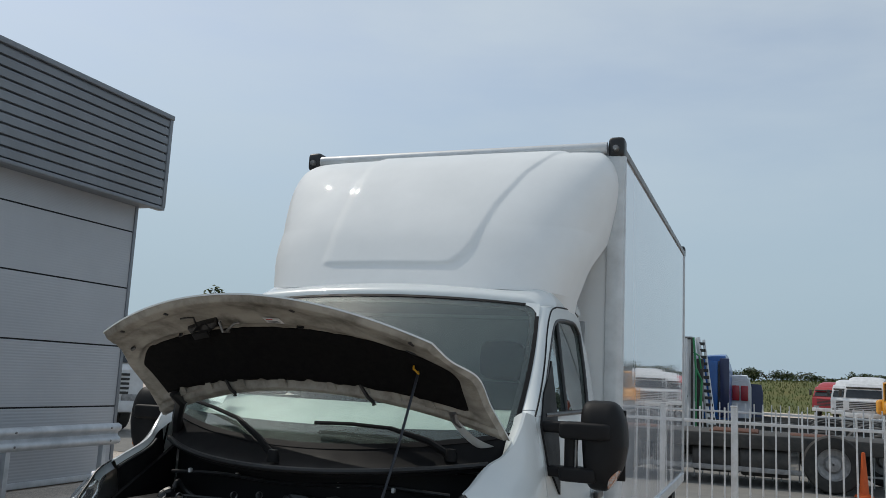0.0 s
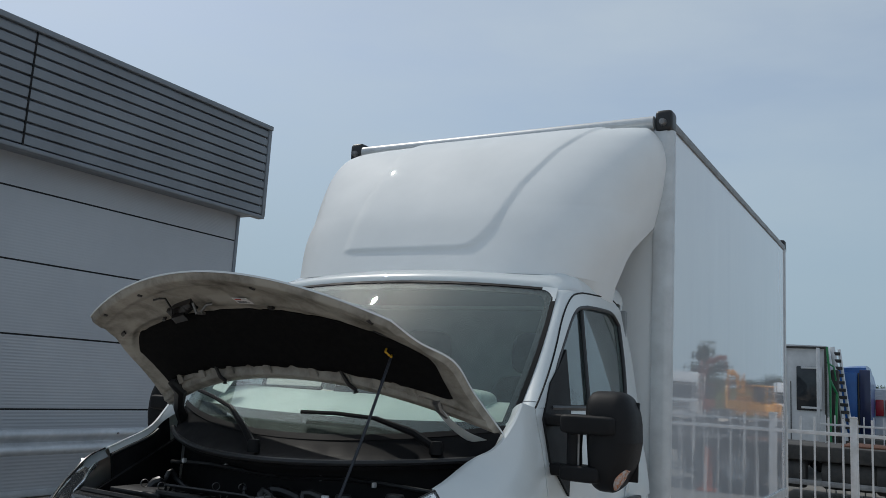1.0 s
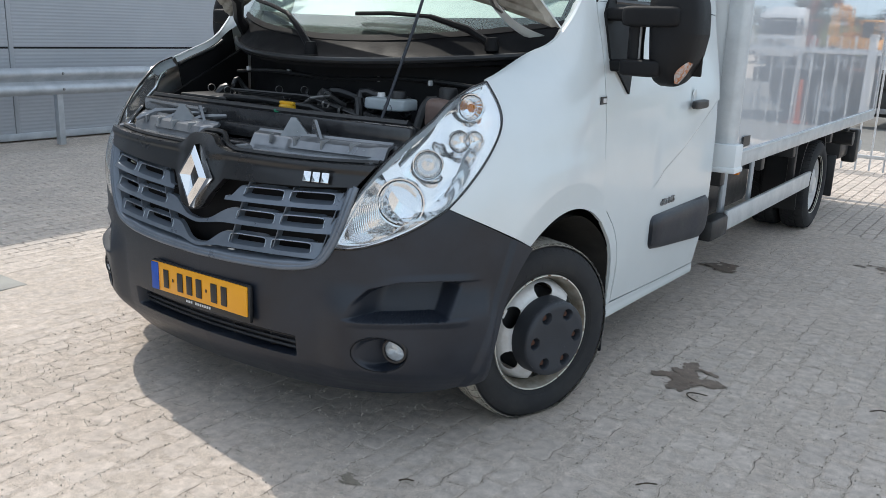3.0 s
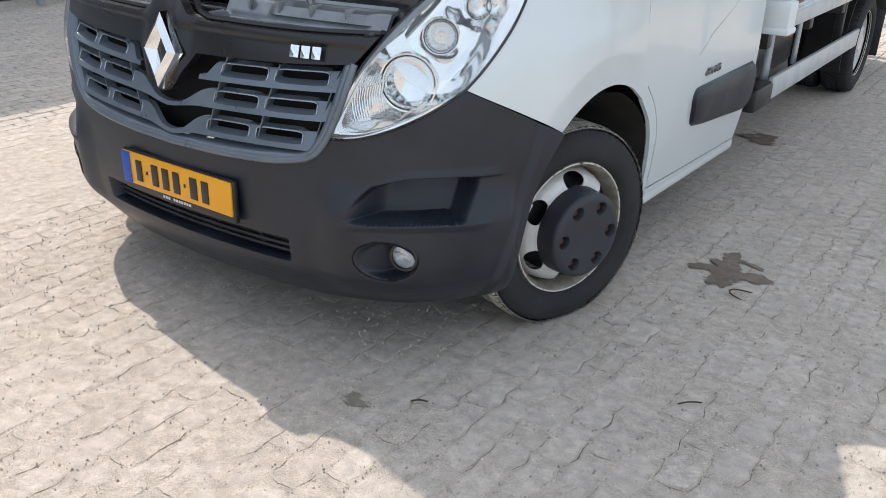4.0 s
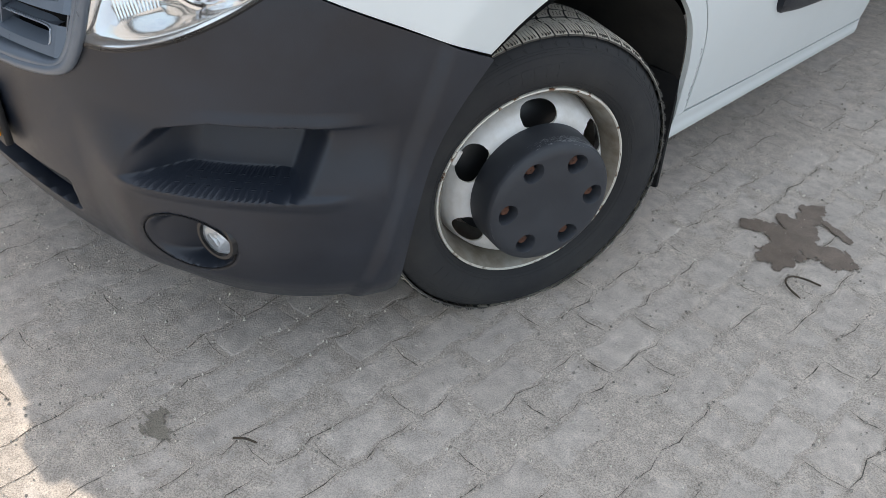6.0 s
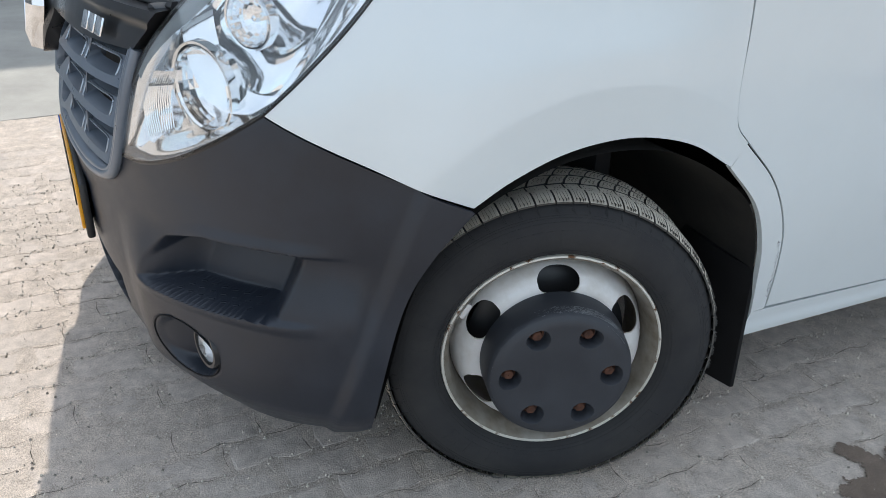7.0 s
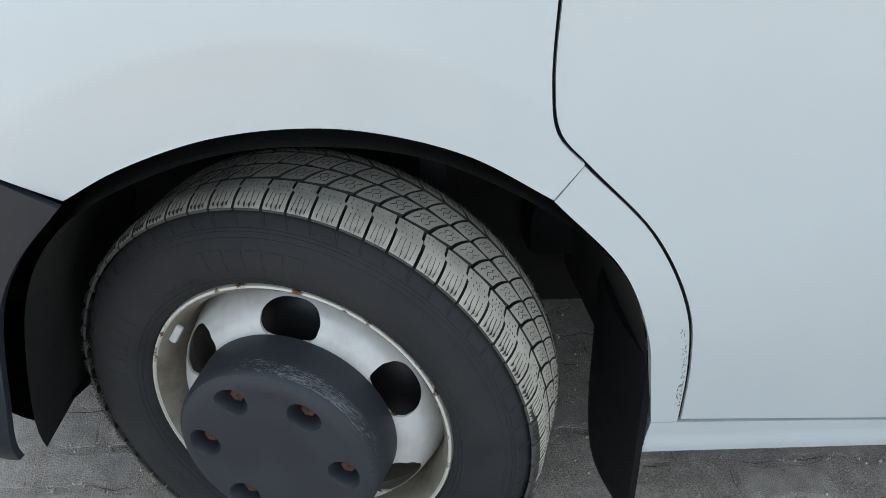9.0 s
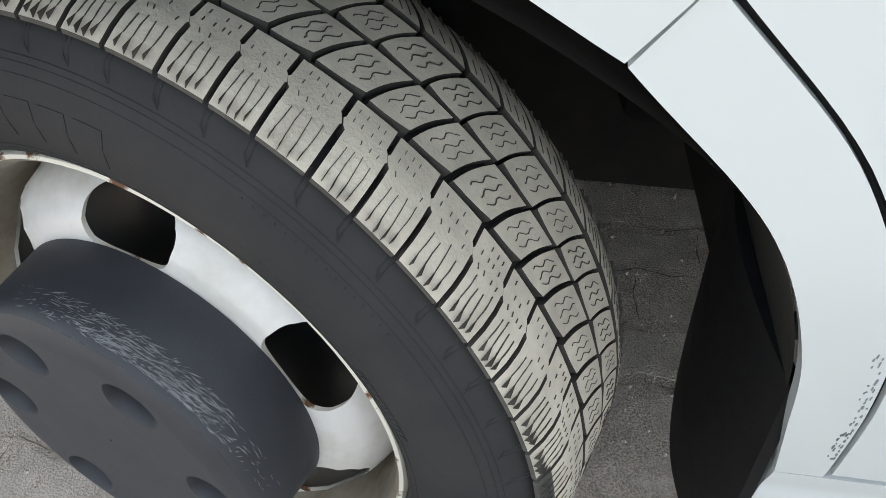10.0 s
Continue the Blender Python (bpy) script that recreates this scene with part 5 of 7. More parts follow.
def tread():
    """Blocks of the tread: two slit shoulder rows and two middle rows of curved blocks with wavy sipes."""
    blocks, sipes = ([], []), ([], [])
    N = 62
    pitch = 2 * math.pi / N

    def crown(h):
        return .3462 - 8.6 * max(0, abs(h + .155) - .052) ** 2

    def put(store, table, top, low):
        """A block from a table of (angle, height) rows, with upright walls."""
        V, F = store
        k, m, n = len(V), len(table), len(table[0])
        V += [polar(a, crown(h) + top, h) for line in table for a, h in line]
        F += [(k + j * n + i, k + j * n + i + 1, k + (j + 1) * n + i + 1, k + (j + 1) * n + i) for j in range(m - 1) for i in range(n - 1)]
        ring = [i for i in range(n)] + [j * n + n - 1 for j in range(1, m)] + [(m - 1) * n + i for i in range(n - 2, -1, -1)] + [j * n for j in range(m - 2, 0, -1)]
        b, q = len(V), len(ring)
        flat = [p for line in table for p in line]
        V += [polar(flat[i][0], low, flat[i][1]) for i in ring]
        F += [(k + ring[(i + 1) % q], k + ring[i], b + i, b + (i + 1) % q) for i in range(q)]

    rnd = random.Random(11)
    # outer edge, inner edge, angle gained across, bow of the cross groove, half width of the groove
    rows = ((-.0695, -.1282, 1.05, 0.0, .0019), (-.1348, -.1700, -2.6, .35, .0020), (-.1752, -.2052, -2.6, .35, .0020), (-.2110, -.2430, 5.6, -.4, .0018))
    start = (59.2, 60.0, 56.7, 54.2)
    for row, (h0, h1, gain, bow, gap) in enumerate(rows):
        for i in range(N):
            wide = .35 * math.sin(i * 1.9) + .25 * math.sin(i * .83)
            nxt = .35 * math.sin((i + 1) * 1.9) + .25 * math.sin((i + 1) * .83)
            a0, a1 = radians(start[row] + wide) + i * pitch, radians(start[row] + nxt) + (i + 1) * pitch

            def edge(a, f, sign):
                """Side of a block at fraction f of its width."""
                g = gap
                shift = 0.0
                if row == 0:
                    g = gap if f < .60 else (.0004 if f < .71 else gap * .95)
                    shift = radians(.55) * step(f, .58, .72)
                elif row == 3:
                    g = gap * .8
                b = radians(gain * f + bow * math.sin(math.pi * f))
                return a + b + shift + sign * g / .345, h0 + (h1 - h0) * f

            fs = (0, .2, .4, .585, .615, .70, .73, .86, 1.0) if row == 0 else (0, .2, .4, .6, .8, 1.0)
            skew = (.0012, .0034, -.0030, -.002)[row]
            dip = (0, .0012, .0012, 0)[row]
            cols = (0, .08, .36, .64, .92, 1)
            table = []
            for f in fs:
                l, r = edge(a0, f, 1), edge(a1, f, -1)
                table.append([(l[0] + (r[0] - l[0]) * c, l[1] + ((c - .5) * skew + dip * math.sin(math.pi * c)) * (1 - f if row else f)) for c in cols])
            put(blocks, table, .0005 * (rnd.random() - .5), .333)

            def slit(f0, f1, q, w, wave, turns, seg):
                pts = []
                for k in range(seg + 1):
                    f = f0 + (f1 - f0) * k / seg
                    l, r = edge(a0, f, 1), edge(a1, f, -1)
                    pts.append((l[0] + (r[0] - l[0]) * q + wave / .345 * math.sin(turns * k / seg + q * 9), l[1]))
                for p0, p1 in zip(pts, pts[1:]):
                    put(sipes, [[(p0[0] - w, p0[1]), (p0[0] + w, p0[1])], [(p1[0] - w, p1[1]), (p1[0] + w, p1[1])]], .0005, .342)
            if row == 0:
                for q in (.2, .4, .6, .8):
                    slit(.0 if q in (.4, .6) else .03, .40 + .10 * rnd.random(), q, .0008, .0006, 4, 3)
                    for f in (.56, .72, .86):
                        if rnd.random() < .75:
                            slit(f, f + .055, q + .08 * (rnd.random() - .5), .0008, 0, 0, 1)
            elif row == 3:
                for q in (.25, .5, .75):
                    slit(.12, .38 + .1 * rnd.random(), q, .0010, .0003, 3, 2)
                    slit(.58, .82, q, .0010, .0003, 3, 2)
            else:
                for q in (.26, .5, .74):
                    slit(.20, .80, q, .0011, .0018, 10.5, 9)
    return blocks, sipes


TREAD_BLOCKS, TREAD_SIPES = tread()
TYRE_R, TYRE_H = [p[0] for p in TYRE[:8]], [p[1] for p in TYRE[:8]]
side_h = lambda r: float(np.interp(r, TYRE_R, TYRE_H))
side_marks = []
# the slots run on over the shoulder and end in small hooked ridges
for k in range(62):
    a = radians(59.2 + .35 * math.sin(k * 1.9) + .25 * math.sin(k * .83)) + 2 * math.pi * k / 62
    for sgn, hook in ((1, .010), (-1, .0)):
        path = [(a + sgn * .0052, .3335), (a + sgn * .0055 - .002, .327), (a + sgn * .0055 - .006, .320), (a + sgn * .005 - .012 - hook, .3155)]
        side_marks.append(tube([polar(q, r, side_h(r) + .0003) for q, r in path], [.0008, .0008, .0007, .0004], 4))
for r, w in ((.3135, .0006), (.3095, .0005), (.3025, .0004), (.2425, .0007), (.236, .0008)):
    side_marks.append(lathe([(r - w, side_h(r - w) - .0004), (r, side_h(r) + w), (r + w, side_h(r + w) - .0004)], 120))
# raised unreadable sidewall lettering as plain bars
for a0, count, r0, r1, wide in ((82, 6, .256, .287, 4.2), (150, 5, .256, .287, 4.2), (215, 6, .256, .287, 4.2), (300, 5, .256, .287, 4.2), (20, 12, .2475, .2535, 1.0), (115, 14, .2475, .2535, 1.0), (255, 12, .2475, .2535, 1.0)):
    for k in range(count):
        a = radians(a0 + k * wide * 1.35)
        side_marks.append(solid(shell(lambda u, v: polar(a + radians(wide) * u, r0 + (r1 - r0) * v, side_h(r0 + (r1 - r0) * v) + .0005), lambda u, v: polar(a + radians(wide) * u, r0 + (r1 - r0) * v, side_h(r0 + (r1 - r0) * v) - .001), 3, 5)))
# fanned wedge relief beside the lettering
for k in range(16):
    a = radians(38 + 1.5 * k)
    side_marks.append(tube([polar(a, .262, side_h(.262) + .0002), polar(a + .05, .30, side_h(.30) + .0002)], .0005, 4))


def front_rim():
    geos, rust_rims = [], []
    for k in range(6):
        ac = radians(90 + 60 * k)
        g, rim = field_with_hole(lambda a, r: polar(a, r, disc_h(r)), ac - radians(30), ac + radians(30), .12, .201, ac, .1655, .0415 / .1655, .0238, 2.6, 56)
        geos.append(g)
        n = len(rim)
        V = [polar(a, r, disc_h(r)) for a, r in rim] + [polar(ac + (a - ac) * 1.01, r, disc_h(r) - .0045) for a, r in rim]
        rust_rims.append((V, [(i, (i + 1) % n, n + (i + 1) % n, n + i) for i in range(n)]))
    return weld(cat(*geos)), rust_rims


def hub_cover():
    face, cups, bolts = [], [], []
    dish = lambda r: .012 - .004 * (1 - min(1, r / .12)) - (max(0, r - .118) ** 2) * 16
    for k in range(6):
        ac = radians(60 * k)
        g, rim = field_with_hole(lambda a, r: polar(a, r, dish(r)), ac - radians(30), ac + radians(30), .058, .138, ac, .1, .0235 / .1, .0225, 2.2, 40, 5)
        face.append(g)
        n = len(rim)
        rows = [(1.0, 0), (.90, -.004), (.80, -.018), (.74, -.03), (.3, -.031)]
        V = [polar(ac + (a - ac) * w, .1 + (r - .1) * w, dish(.1) + d if d else dish(r)) for w, d in rows for a, r in rim]
        cups.append((V, [(j * n + i, j * n + (i + 1) % n, (j + 1) * n + (i + 1) % n, (j + 1) * n + i) for j in range(len(rows) - 1) for i in range(n)]))
        m = Matrix.Translation(polar(ac, .1, dish(.1) - .03))
        bolts.append(cat(lathe([(.0115, 0), (.0115, .012), (.0095, .0145), (.001, .0145)], 6, m), lathe([(.015, 0), (.015, .003), (.011, .0035)], 18, m)))
    face.append(lathe([(.001, .008), (.03, .0085), (.058, dish(.058))], 72))
    edge = lathe([(.138, dish(.138)), (.1415, .0015), (.1435, -.006), (.1455, -.03), (.148, -.066)], 96)
    return weld(cat(*face, edge)), cups, bolts


def front_wheel(m, label):
    def fit_ground(geo):
        out = []
        for p in geo[0]:
            w = m @ Vector(p)
            if w.z < .012:
                w.z = .002 + max(0, w.z + .012) * .4
            out.append(tuple(w))
        return out, geo[1]
    tyre = link("front_wheel", fit_ground(tyre_geo), RUBBER, van, label, sharp=50)
    crown_ob = link("tread_block", fit_ground(TREAD_BLOCKS), TREAD, tyre, smooth=False)
    tagged(crown_ob, "dusty pale rubber tread blocks", kind="stuff")
    # the outer faces keep the pale dusty tone; the grooves' walls take a darker one
    crown_ob.data.materials.append(GROOVE)
    hub_c = sum((v.co for v in crown_ob.data.vertices), Vector()) / len(crown_ob.data.vertices)
    for face in crown_ob.data.polygons:
        out = face.center - hub_c
        out.x = 0
        if abs(face.normal.dot(out.normalized())) < .72:
            face.material_index = 1
    tagged(link("tread_slit", fit_ground(TREAD_SIPES), GROOVE, tyre, "", smooth=False), kind="stuff")
    tagged(link("sidewall_mark", fit_ground(cat(*side_marks)), RUBBER, tyre), kind="stuff")
    link("rim_flange", moved(flange_geo, m), RIMEDGE, tyre, "chipped rusty rim edge")
    disc, lips = front_rim()
    link("rim_well", moved(lathe(RIM_WELL, 96), m), RIMWELL, tyre)
    link("rim_disc", moved(disc, m), RIM, tyre, "silver steel disc with six hand holes", sharp=60)
    for lip_geo in lips:
        link("hand_hole_edge", moved(lip_geo, m), RIMEDGE, tyre)
    link("brake_drum", moved(lathe([(.001, -.13), (.15, -.13), (.165, -.14), (.165, -.2)], 48), m), BLACK, tyre)
    cover, cups, bolts = hub_cover()
    link("hub_cover", moved(cover, m), CAPS, tyre, "dark grey plastic hub cover with six bolt pockets", sharp=50)
    rs = random.Random(8)
    sv, sf = [], []
    for k in range(760):
        a = radians(rs.gauss(66, 21))
        h0 = .0010 - .019 * rs.random() ** 1.3
        da, dh = -(.012 + .09 * rs.random() ** 2), -.005 * (rs.random() - .3)
        w = .00015 + .0004 * rs.random() ** 2
        b = len(sv)
        lip = lambda h: float(np.interp(h, (-.03, -.006, .0015), (.1459, .1439, .1419)))
        sv += [polar(a, lip(h0), h0), polar(a + da * .5, lip(h0 + dh * .5 + w), h0 + dh * .5 + w), polar(a + da, lip(h0 + dh), h0 + dh), polar(a + da * .5, lip(h0 + dh * .5 - w), h0 + dh * .5 - w)]
        sf.append((b, b + 1, b + 2, b + 3))
    if m is WHEEL_L:
        tagged(link("scuff", moved((sv, sf), m), GREYPLASTIC, tyre, smooth=False), "pale grey scuff marks", kind="stuff")
    for c in cups:
        link("bolt_pocket", moved(c, m), CAPS, tyre)
    for b in bolts:
        link("wheel_bolt", moved(b, m), RUST, tyre, "rusty wheel bolt", smooth=False)
    vm = m @ Matrix.Translation(polar(2.62, .206, -.079))
    link("balance_weight", moved(block(0, 0, 0, .012, .035, .008, .004), vm @ pose(0, 0, 0, 0, 0, 150)), RIM, tyre)
    return tyre


STEER = Vector((.944, -.33, 0)).normalized()
rows = (Vector((-STEER.y, STEER.x, 0)), Vector((0, 0, 1)), STEER)
WHEEL_L = Matrix.Translation((1.036, 0, .334)) @ Matrix((rows[0], rows[1], rows[2])).transposed().to_4x4()
rows = (Vector((STEER.y, -STEER.x, 0)), Vector((0, 0, 1)), -STEER)
WHEEL_R = Matrix.Translation((-1.036, 0, .334)) @ Matrix((rows[0], rows[1], rows[2])).transposed().to_4x4()
front_wheel(WHEEL_L, "steered front wheel with dusty tyre and silver rim")
front_wheel(WHEEL_R, "steered front wheel with dusty tyre and silver rim")


def rear_wheel(side):
    base = Matrix.Translation((side * 1.0, 4.36, .345)) @ Matrix((Vector((0, side, 0)), Vector((0, 0, 1)), Vector((side, 0, 0)))).transposed().to_4x4()
    base = base @ Matrix.Translation((0, 0, .05))
    tyre = link("rear_wheel", cat(moved(tyre_geo, base), moved(tyre_geo, base @ Matrix.Translation((0, 0, -.225)))), RUBBER, van, "twin rear wheels with steel rims", sharp=50)
    tagged(link("tread_block", cat(moved(TREAD_BLOCKS, base), moved(TREAD_BLOCKS, base @ Matrix.Translation((0, 0, -.225)))), RUBBER, tyre, "", smooth=False), kind="stuff")
    link("rim_flange", moved(flange_geo, base), RIMEDGE, tyre)
    dish = [(.206, -.092), (.2, -.12), (.19, -.16), (.17, -.178), (.14, -.17), (.11, -.165), (.075, -.165), (.07, -.09), (.055, -.075), (.001, -.072)]
    link("rim_dish", moved(lathe(dish, 64), base), RIM, tyre)
    for k in range(6):
        link("wheel_bolt", moved(lathe([(.013, 0), (.013, .018), (.001, .02)], 6), base @ Matrix.Translation(polar(radians(60 * k), .1, -.165))), RUST, tyre, smooth=False)


rear_wheel(1)
rear_wheel(-1)

# ---- open hood ----


HOOD_SIDE = [Vector(p) for p in spline([(0.761, -0.508, 1.07), (0.798, -0.393, 1.165), (0.878, -0.279, 1.262), (0.9, -0.11, 1.352), (0.95, 0.106, 1.455)], 61)]
HOOD_PIVOT, HOOD_TURN = Vector((0, .139, 1.379)), math.radians(62.7)


def hood_shut(u, v):
    """The closed hood: u from -1 to 1 across, v from 0 at the nose to 1 at the hinges."""
    f = min(max(v, 0), 1) * (len(HOOD_SIDE) - 1)
    i = min(int(f), len(HOOD_SIDE) - 2)
    e = HOOD_SIDE[i].lerp(HOOD_SIDE[i + 1], f - i)
    c = Vector((0, -.718 + .585 * v - .05 * math.sin(math.pi * v), 1.0 + .34 * v + .055 * math.sin(math.pi * v)))
    p = c.lerp(e, abs(u) ** 2)
    return Vector((e.x * u * (.985 - .06 * v), p.y, p.z))


def hood_at(u, v, d=0.0):
    """The raised hood, d metres below its outer skin."""
    p = hood_shut(u, v)
    if d:
        du = hood_shut(min(1, u + .01), v) - hood_shut(max(-1, u - .01), v)
        dv = hood_shut(u, min(1, v + .01)) - hood_shut(u, max(0, v - .01))
        p -= du.cross(dv).normalized() * d
    r = p - HOOD_PIVOT
    c, s = math.cos(HOOD_TURN), math.sin(HOOD_TURN)
    return (p.x, HOOD_PIVOT.y + r.y * c + r.z * s, HOOD_PIVOT.z - r.y * s + r.z * c)


hood = link("hood", solid(shell(lambda u, v: hood_at(2 * u - 1, v), lambda u, v: hood_at(2 * u - 1, v, .007), 64, 40)), PAINT, van, "raised white hood with dirty underside and black felt pad", sharp=50)
PAD_F = lambda a: .455 - .06 * a * a + .17 * step(a, .78, .95)
PAD_R = lambda a: .905 - .09 * a * a


def inner_depth(u, v):
    a = abs(u)
    field = step(v, PAD_F(a) - .10, PAD_F(a) - .02) * (1 - step(v, PAD_R(a), PAD_R(a) + .03)) * (1 - step(a, .86, .94))
    edge = min(step(1 - a, 0, .02), step(v, 0, .03), step(1 - v, 0, .03))
    ledge = step(v, .10, .15) * (1 - step(v, .26, .34))
    ribs = .006 * step(math.sin(11 * u + .6), .55, .85) * step(v, .13, .2) * (1 - step(v, .3, .4))
    swage = .006 * (1 - step(abs(v - .955 + .03 * a), .006, .02)) - .005 * (1 - step(abs(v - .93 + .04 * a), .004, .014))
    return .0075 + (.022 - .016 * field - .009 * ledge + ribs + swage * (1 - field)) * edge


link("hood_inner", grid(lambda u, v: hood_at((2 * u - 1) * .998, .004 + .992 * v, inner_depth(2 * u - 1, v)), 120, 90), PAINT_IN, hood, "dirty cream inner hood panel")


def pad(u, v, d):
    a = (2 * u - 1) * (.92 - .05 * v)
    jag = .012 * step(math.sin(23 * a), .8, .95) - .006 * step(math.sin(31 * a + 1), .7, .9)
    v0, v1 = PAD_F(abs(a)) + jag * .6, PAD_R(abs(a)) - jag
    return hood_at(a, v0 + (v1 - v0) * v, d)


link("felt_pad", solid(shell(lambda u, v: pad(u, v, .040 - .022 * max(abs(2 * u - 1), abs(2 * v - 1)) ** 8), lambda u, v: pad(u, v, .008), 90, 24)), FELT, hood, "black felt insulation pad")
for u in (-.74, -.55, -.33, -.08, .19, .36, .52, .68):
    v = PAD_R(abs(u))
    link("pad_tab", solid(shell(lambda s, t: hood_at(u + .05 * (s - .5) * (1 - .5 * t), v + .03 - .075 * t, .036 - .01 * t), lambda s, t: hood_at(u + .05 * (s - .5) * (1 - .5 * t), v + .03 - .075 * t, .030 - .01 * t), 4, 4)), PAINT_IN, hood)
for u, v in ((-.85, .06), (-.5, .075), (.28, .10), (.9, .045)):
    link("slot", tube([hood_at(u - .004, v - .012, .028), hood_at(u + .006, v + .014, .028)], .008, 8), BLACK, hood)
for u, v, r in ((.78, .33, .017), (-.9, .29, .014), (.18, .405, .010), (.1, .30, .006), (-.55, .40, .008)):
    link("hood_hole", solid(shell(lambda s, t: hood_at(u + r * 1.3 * (s - .5) * 2, v + r * 1.1 * (t - .5) * 2, .031), lambda s, t: hood_at(u + r * 1.3 * (s - .5) * 2, v + r * 1.1 * (t - .5) * 2, .012), 2, 2)), BLACK, hood)
# latch, its wire hook and the warning label
latch = link("latch", solid(shell(lambda s, t: hood_at(-.46 + .20 * s, .30 + .09 * t - .02 * s, .045 + .012 * math.sin(9 * s) * math.sin(5 * t)), lambda s, t: hood_at(-.46 + .20 * s, .30 + .09 * t - .02 * s, .014), 14, 6)), BLACK, hood, "black hood latch")
link("latch_plate", solid(shell(lambda s, t: hood_at(-.44 + .10 * s, .35 + .07 * t, .062), lambda s, t: hood_at(-.44 + .10 * s, .35 + .07 * t, .05), 3, 3)), BLACK, latch)
link("latch_wire", tube([hood_at(-.44, .35, .05), hood_at(-.37, .25, .06), hood_at(-.34, .15, .05), hood_at(-.36, .12, .055), hood_at(-.42, .13, .05)], .004, 6), BLACK, latch)
link("latch_hook", tube([hood_at(-.24, .29, .04), hood_at(-.22, .33, .075), hood_at(-.20, .38, .06), hood_at(-.19, .33, .07), hood_at(-.15, .31, .05), hood_at(-.13, .33, .04)], .006, 8), STEEL, latch)
sheet = lambda u0, u1, v0, v1, d: solid(shell(lambda s, t: hood_at(u0 + (u1 - u0) * s, v0 + (v1 - v0) * t, d + .0015), lambda s, t: hood_at(u0 + (u1 - u0) * s, v0 + (v1 - v0) * t, d), 4, 4))
label_ob = link("warning_label", sheet(.03, .125, .275, .345, .034), WHITE, hood, "white and red printed warning label")
link("label_bar", sheet(.045, .08, .287, .297, .036), REDINK, label_ob)
link("label_bar", sheet(.045, .10, .313, .318, .036), GREYPLASTIC, label_ob)
link("label_bar", sheet(.045, .11, .328, .333, .036), GREYPLASTIC, label_ob)
# straps and side bumpers of the hood
for u in (-.42, .35):
    link("hood_strap", tube([hood_at(u, .86, .03), hood_at(u + .03, .92, .05), hood_at(u + .045, .955, .045), hood_at(u + .05, .965, .055)], [.007, .009, .009, .010], 6), BLACK, hood)
# prop rod and its yellow clip
ROD = Vector(hood_at(.72, .56, .05))
link("prop_clip", tube([hood_at(.705, .525, .04), hood_at(.712, .515, .055), hood_at(.726, .525, .06), hood_at(.728, .548, .058), hood_at(.718, .562, .045)], .004, 8), YELLOW, hood)
link("prop_rod", tube([ROD, ROD.lerp(Vector((.55, -.43, 1.12)), .5) + Vector((.006, 0, 0)), (.55, -.43, 1.12), (.55, -.44, 1.05)], .0055, 8), BUMPER, van, "black hood prop rod")
# hinges
for side in (1, -1):
    a = Vector(hood_at(.78, .93, .035))
    b = Vector((.80, .22, 1.395))
    if side > 0:
        hg = solid(shell(lambda u, v: tuple(a.lerp(b, u) + Vector((.004, -.02, .018)) * (2 * v - 1) + Vector((0, -.02, -.03)) * math.sin(math.pi * u) * .6), lambda u, v: tuple(a.lerp(b, u) + Vector((.004, -.02, .018)) * (2 * v - 1) + Vector((-.012, 0, 0)) + Vector((0, -.02, -.03)) * math.sin(math.pi * u) * .6), 14, 3))
        link("hood_hinge", hg, PAINT, van)
        link("hinge_tip", tube([a + Vector((0, -.03, .03)), a, a + Vector((.02, .03, -.02))], .016, 8), STEEL, van)
    else:
        hg = tube([a + Vector((.01, -.05, .04)), a, a.lerp(b, .4) + Vector((.0, -.03, -.03)), b + Vector((0, -.02, -.02)), b + Vector((-.03, .02, -.09))], [.022, .03, .024, .032, .03], 8)
        link("hood_hinge", on_side(hg, side), BLACK, van)

# ---- engine bay ----
bay_back = solid(shell(lambda u, v: (-.80 + 1.6 * u, .20 - .26 * (1 - (2 * u - 1) ** 2) + .02 * v, .55 + .74 * v), lambda u, v: (-.80 + 1.6 * u, .24 - .26 * (1 - (2 * u - 1) ** 2), .55 + .74 * v), 20, 4))
link("bulkhead", bay_back, SCUTTLE, van)
link("bay_floor", block(0, -.2, .60, 1.2, .7, .04, .01), SCUTTLE, van)
for side in (1, -1):
    inner_wing = solid(shell(lambda u, v: (.72 + .08 * u, -.36 + .56 * u, .72 + (.36 + .23 * u) * v), lambda u, v: (.74 + .08 * u, -.36 + .56 * u, .72 + (.36 + .23 * u) * v), 10, 6))
    link("inner_wing", on_side(inner_wing, side), SCUTTLE, van)
    gutter = grid(lambda u, v: (lambda p: (p[0] - (.020 + .045 * step(u, .45, .75)) * v, p[1] + (.004 + .05 * step(u, .5, .8)) * v, p[2] - .025 * v * v))(body(*sample(F_TOP, u), -.002)), 50, 4)
    link("wing_gutter", on_side(gutter, side), PAINT, van)
    drop = grid(lambda u, v: (lambda p: (p[0] - .020 - .02 * v, p[1] + .004 + .01 * v, p[2] - .025 - .13 * v))(body(*sample(F_TOP, u * .62), -.002)), 40, 4)
    link("gutter_wall", on_side(drop, side), SCUTTLE, van)
    link("gutter_seal", on_side(tube([(lambda p: (p[0] - .030, p[1] + .008, p[2] - .030))(body(*sample(F_TOP, k / 50), 0)) for k in range(21)], .007, 6), side), BLACK, van)
# scuttle panel and wipers


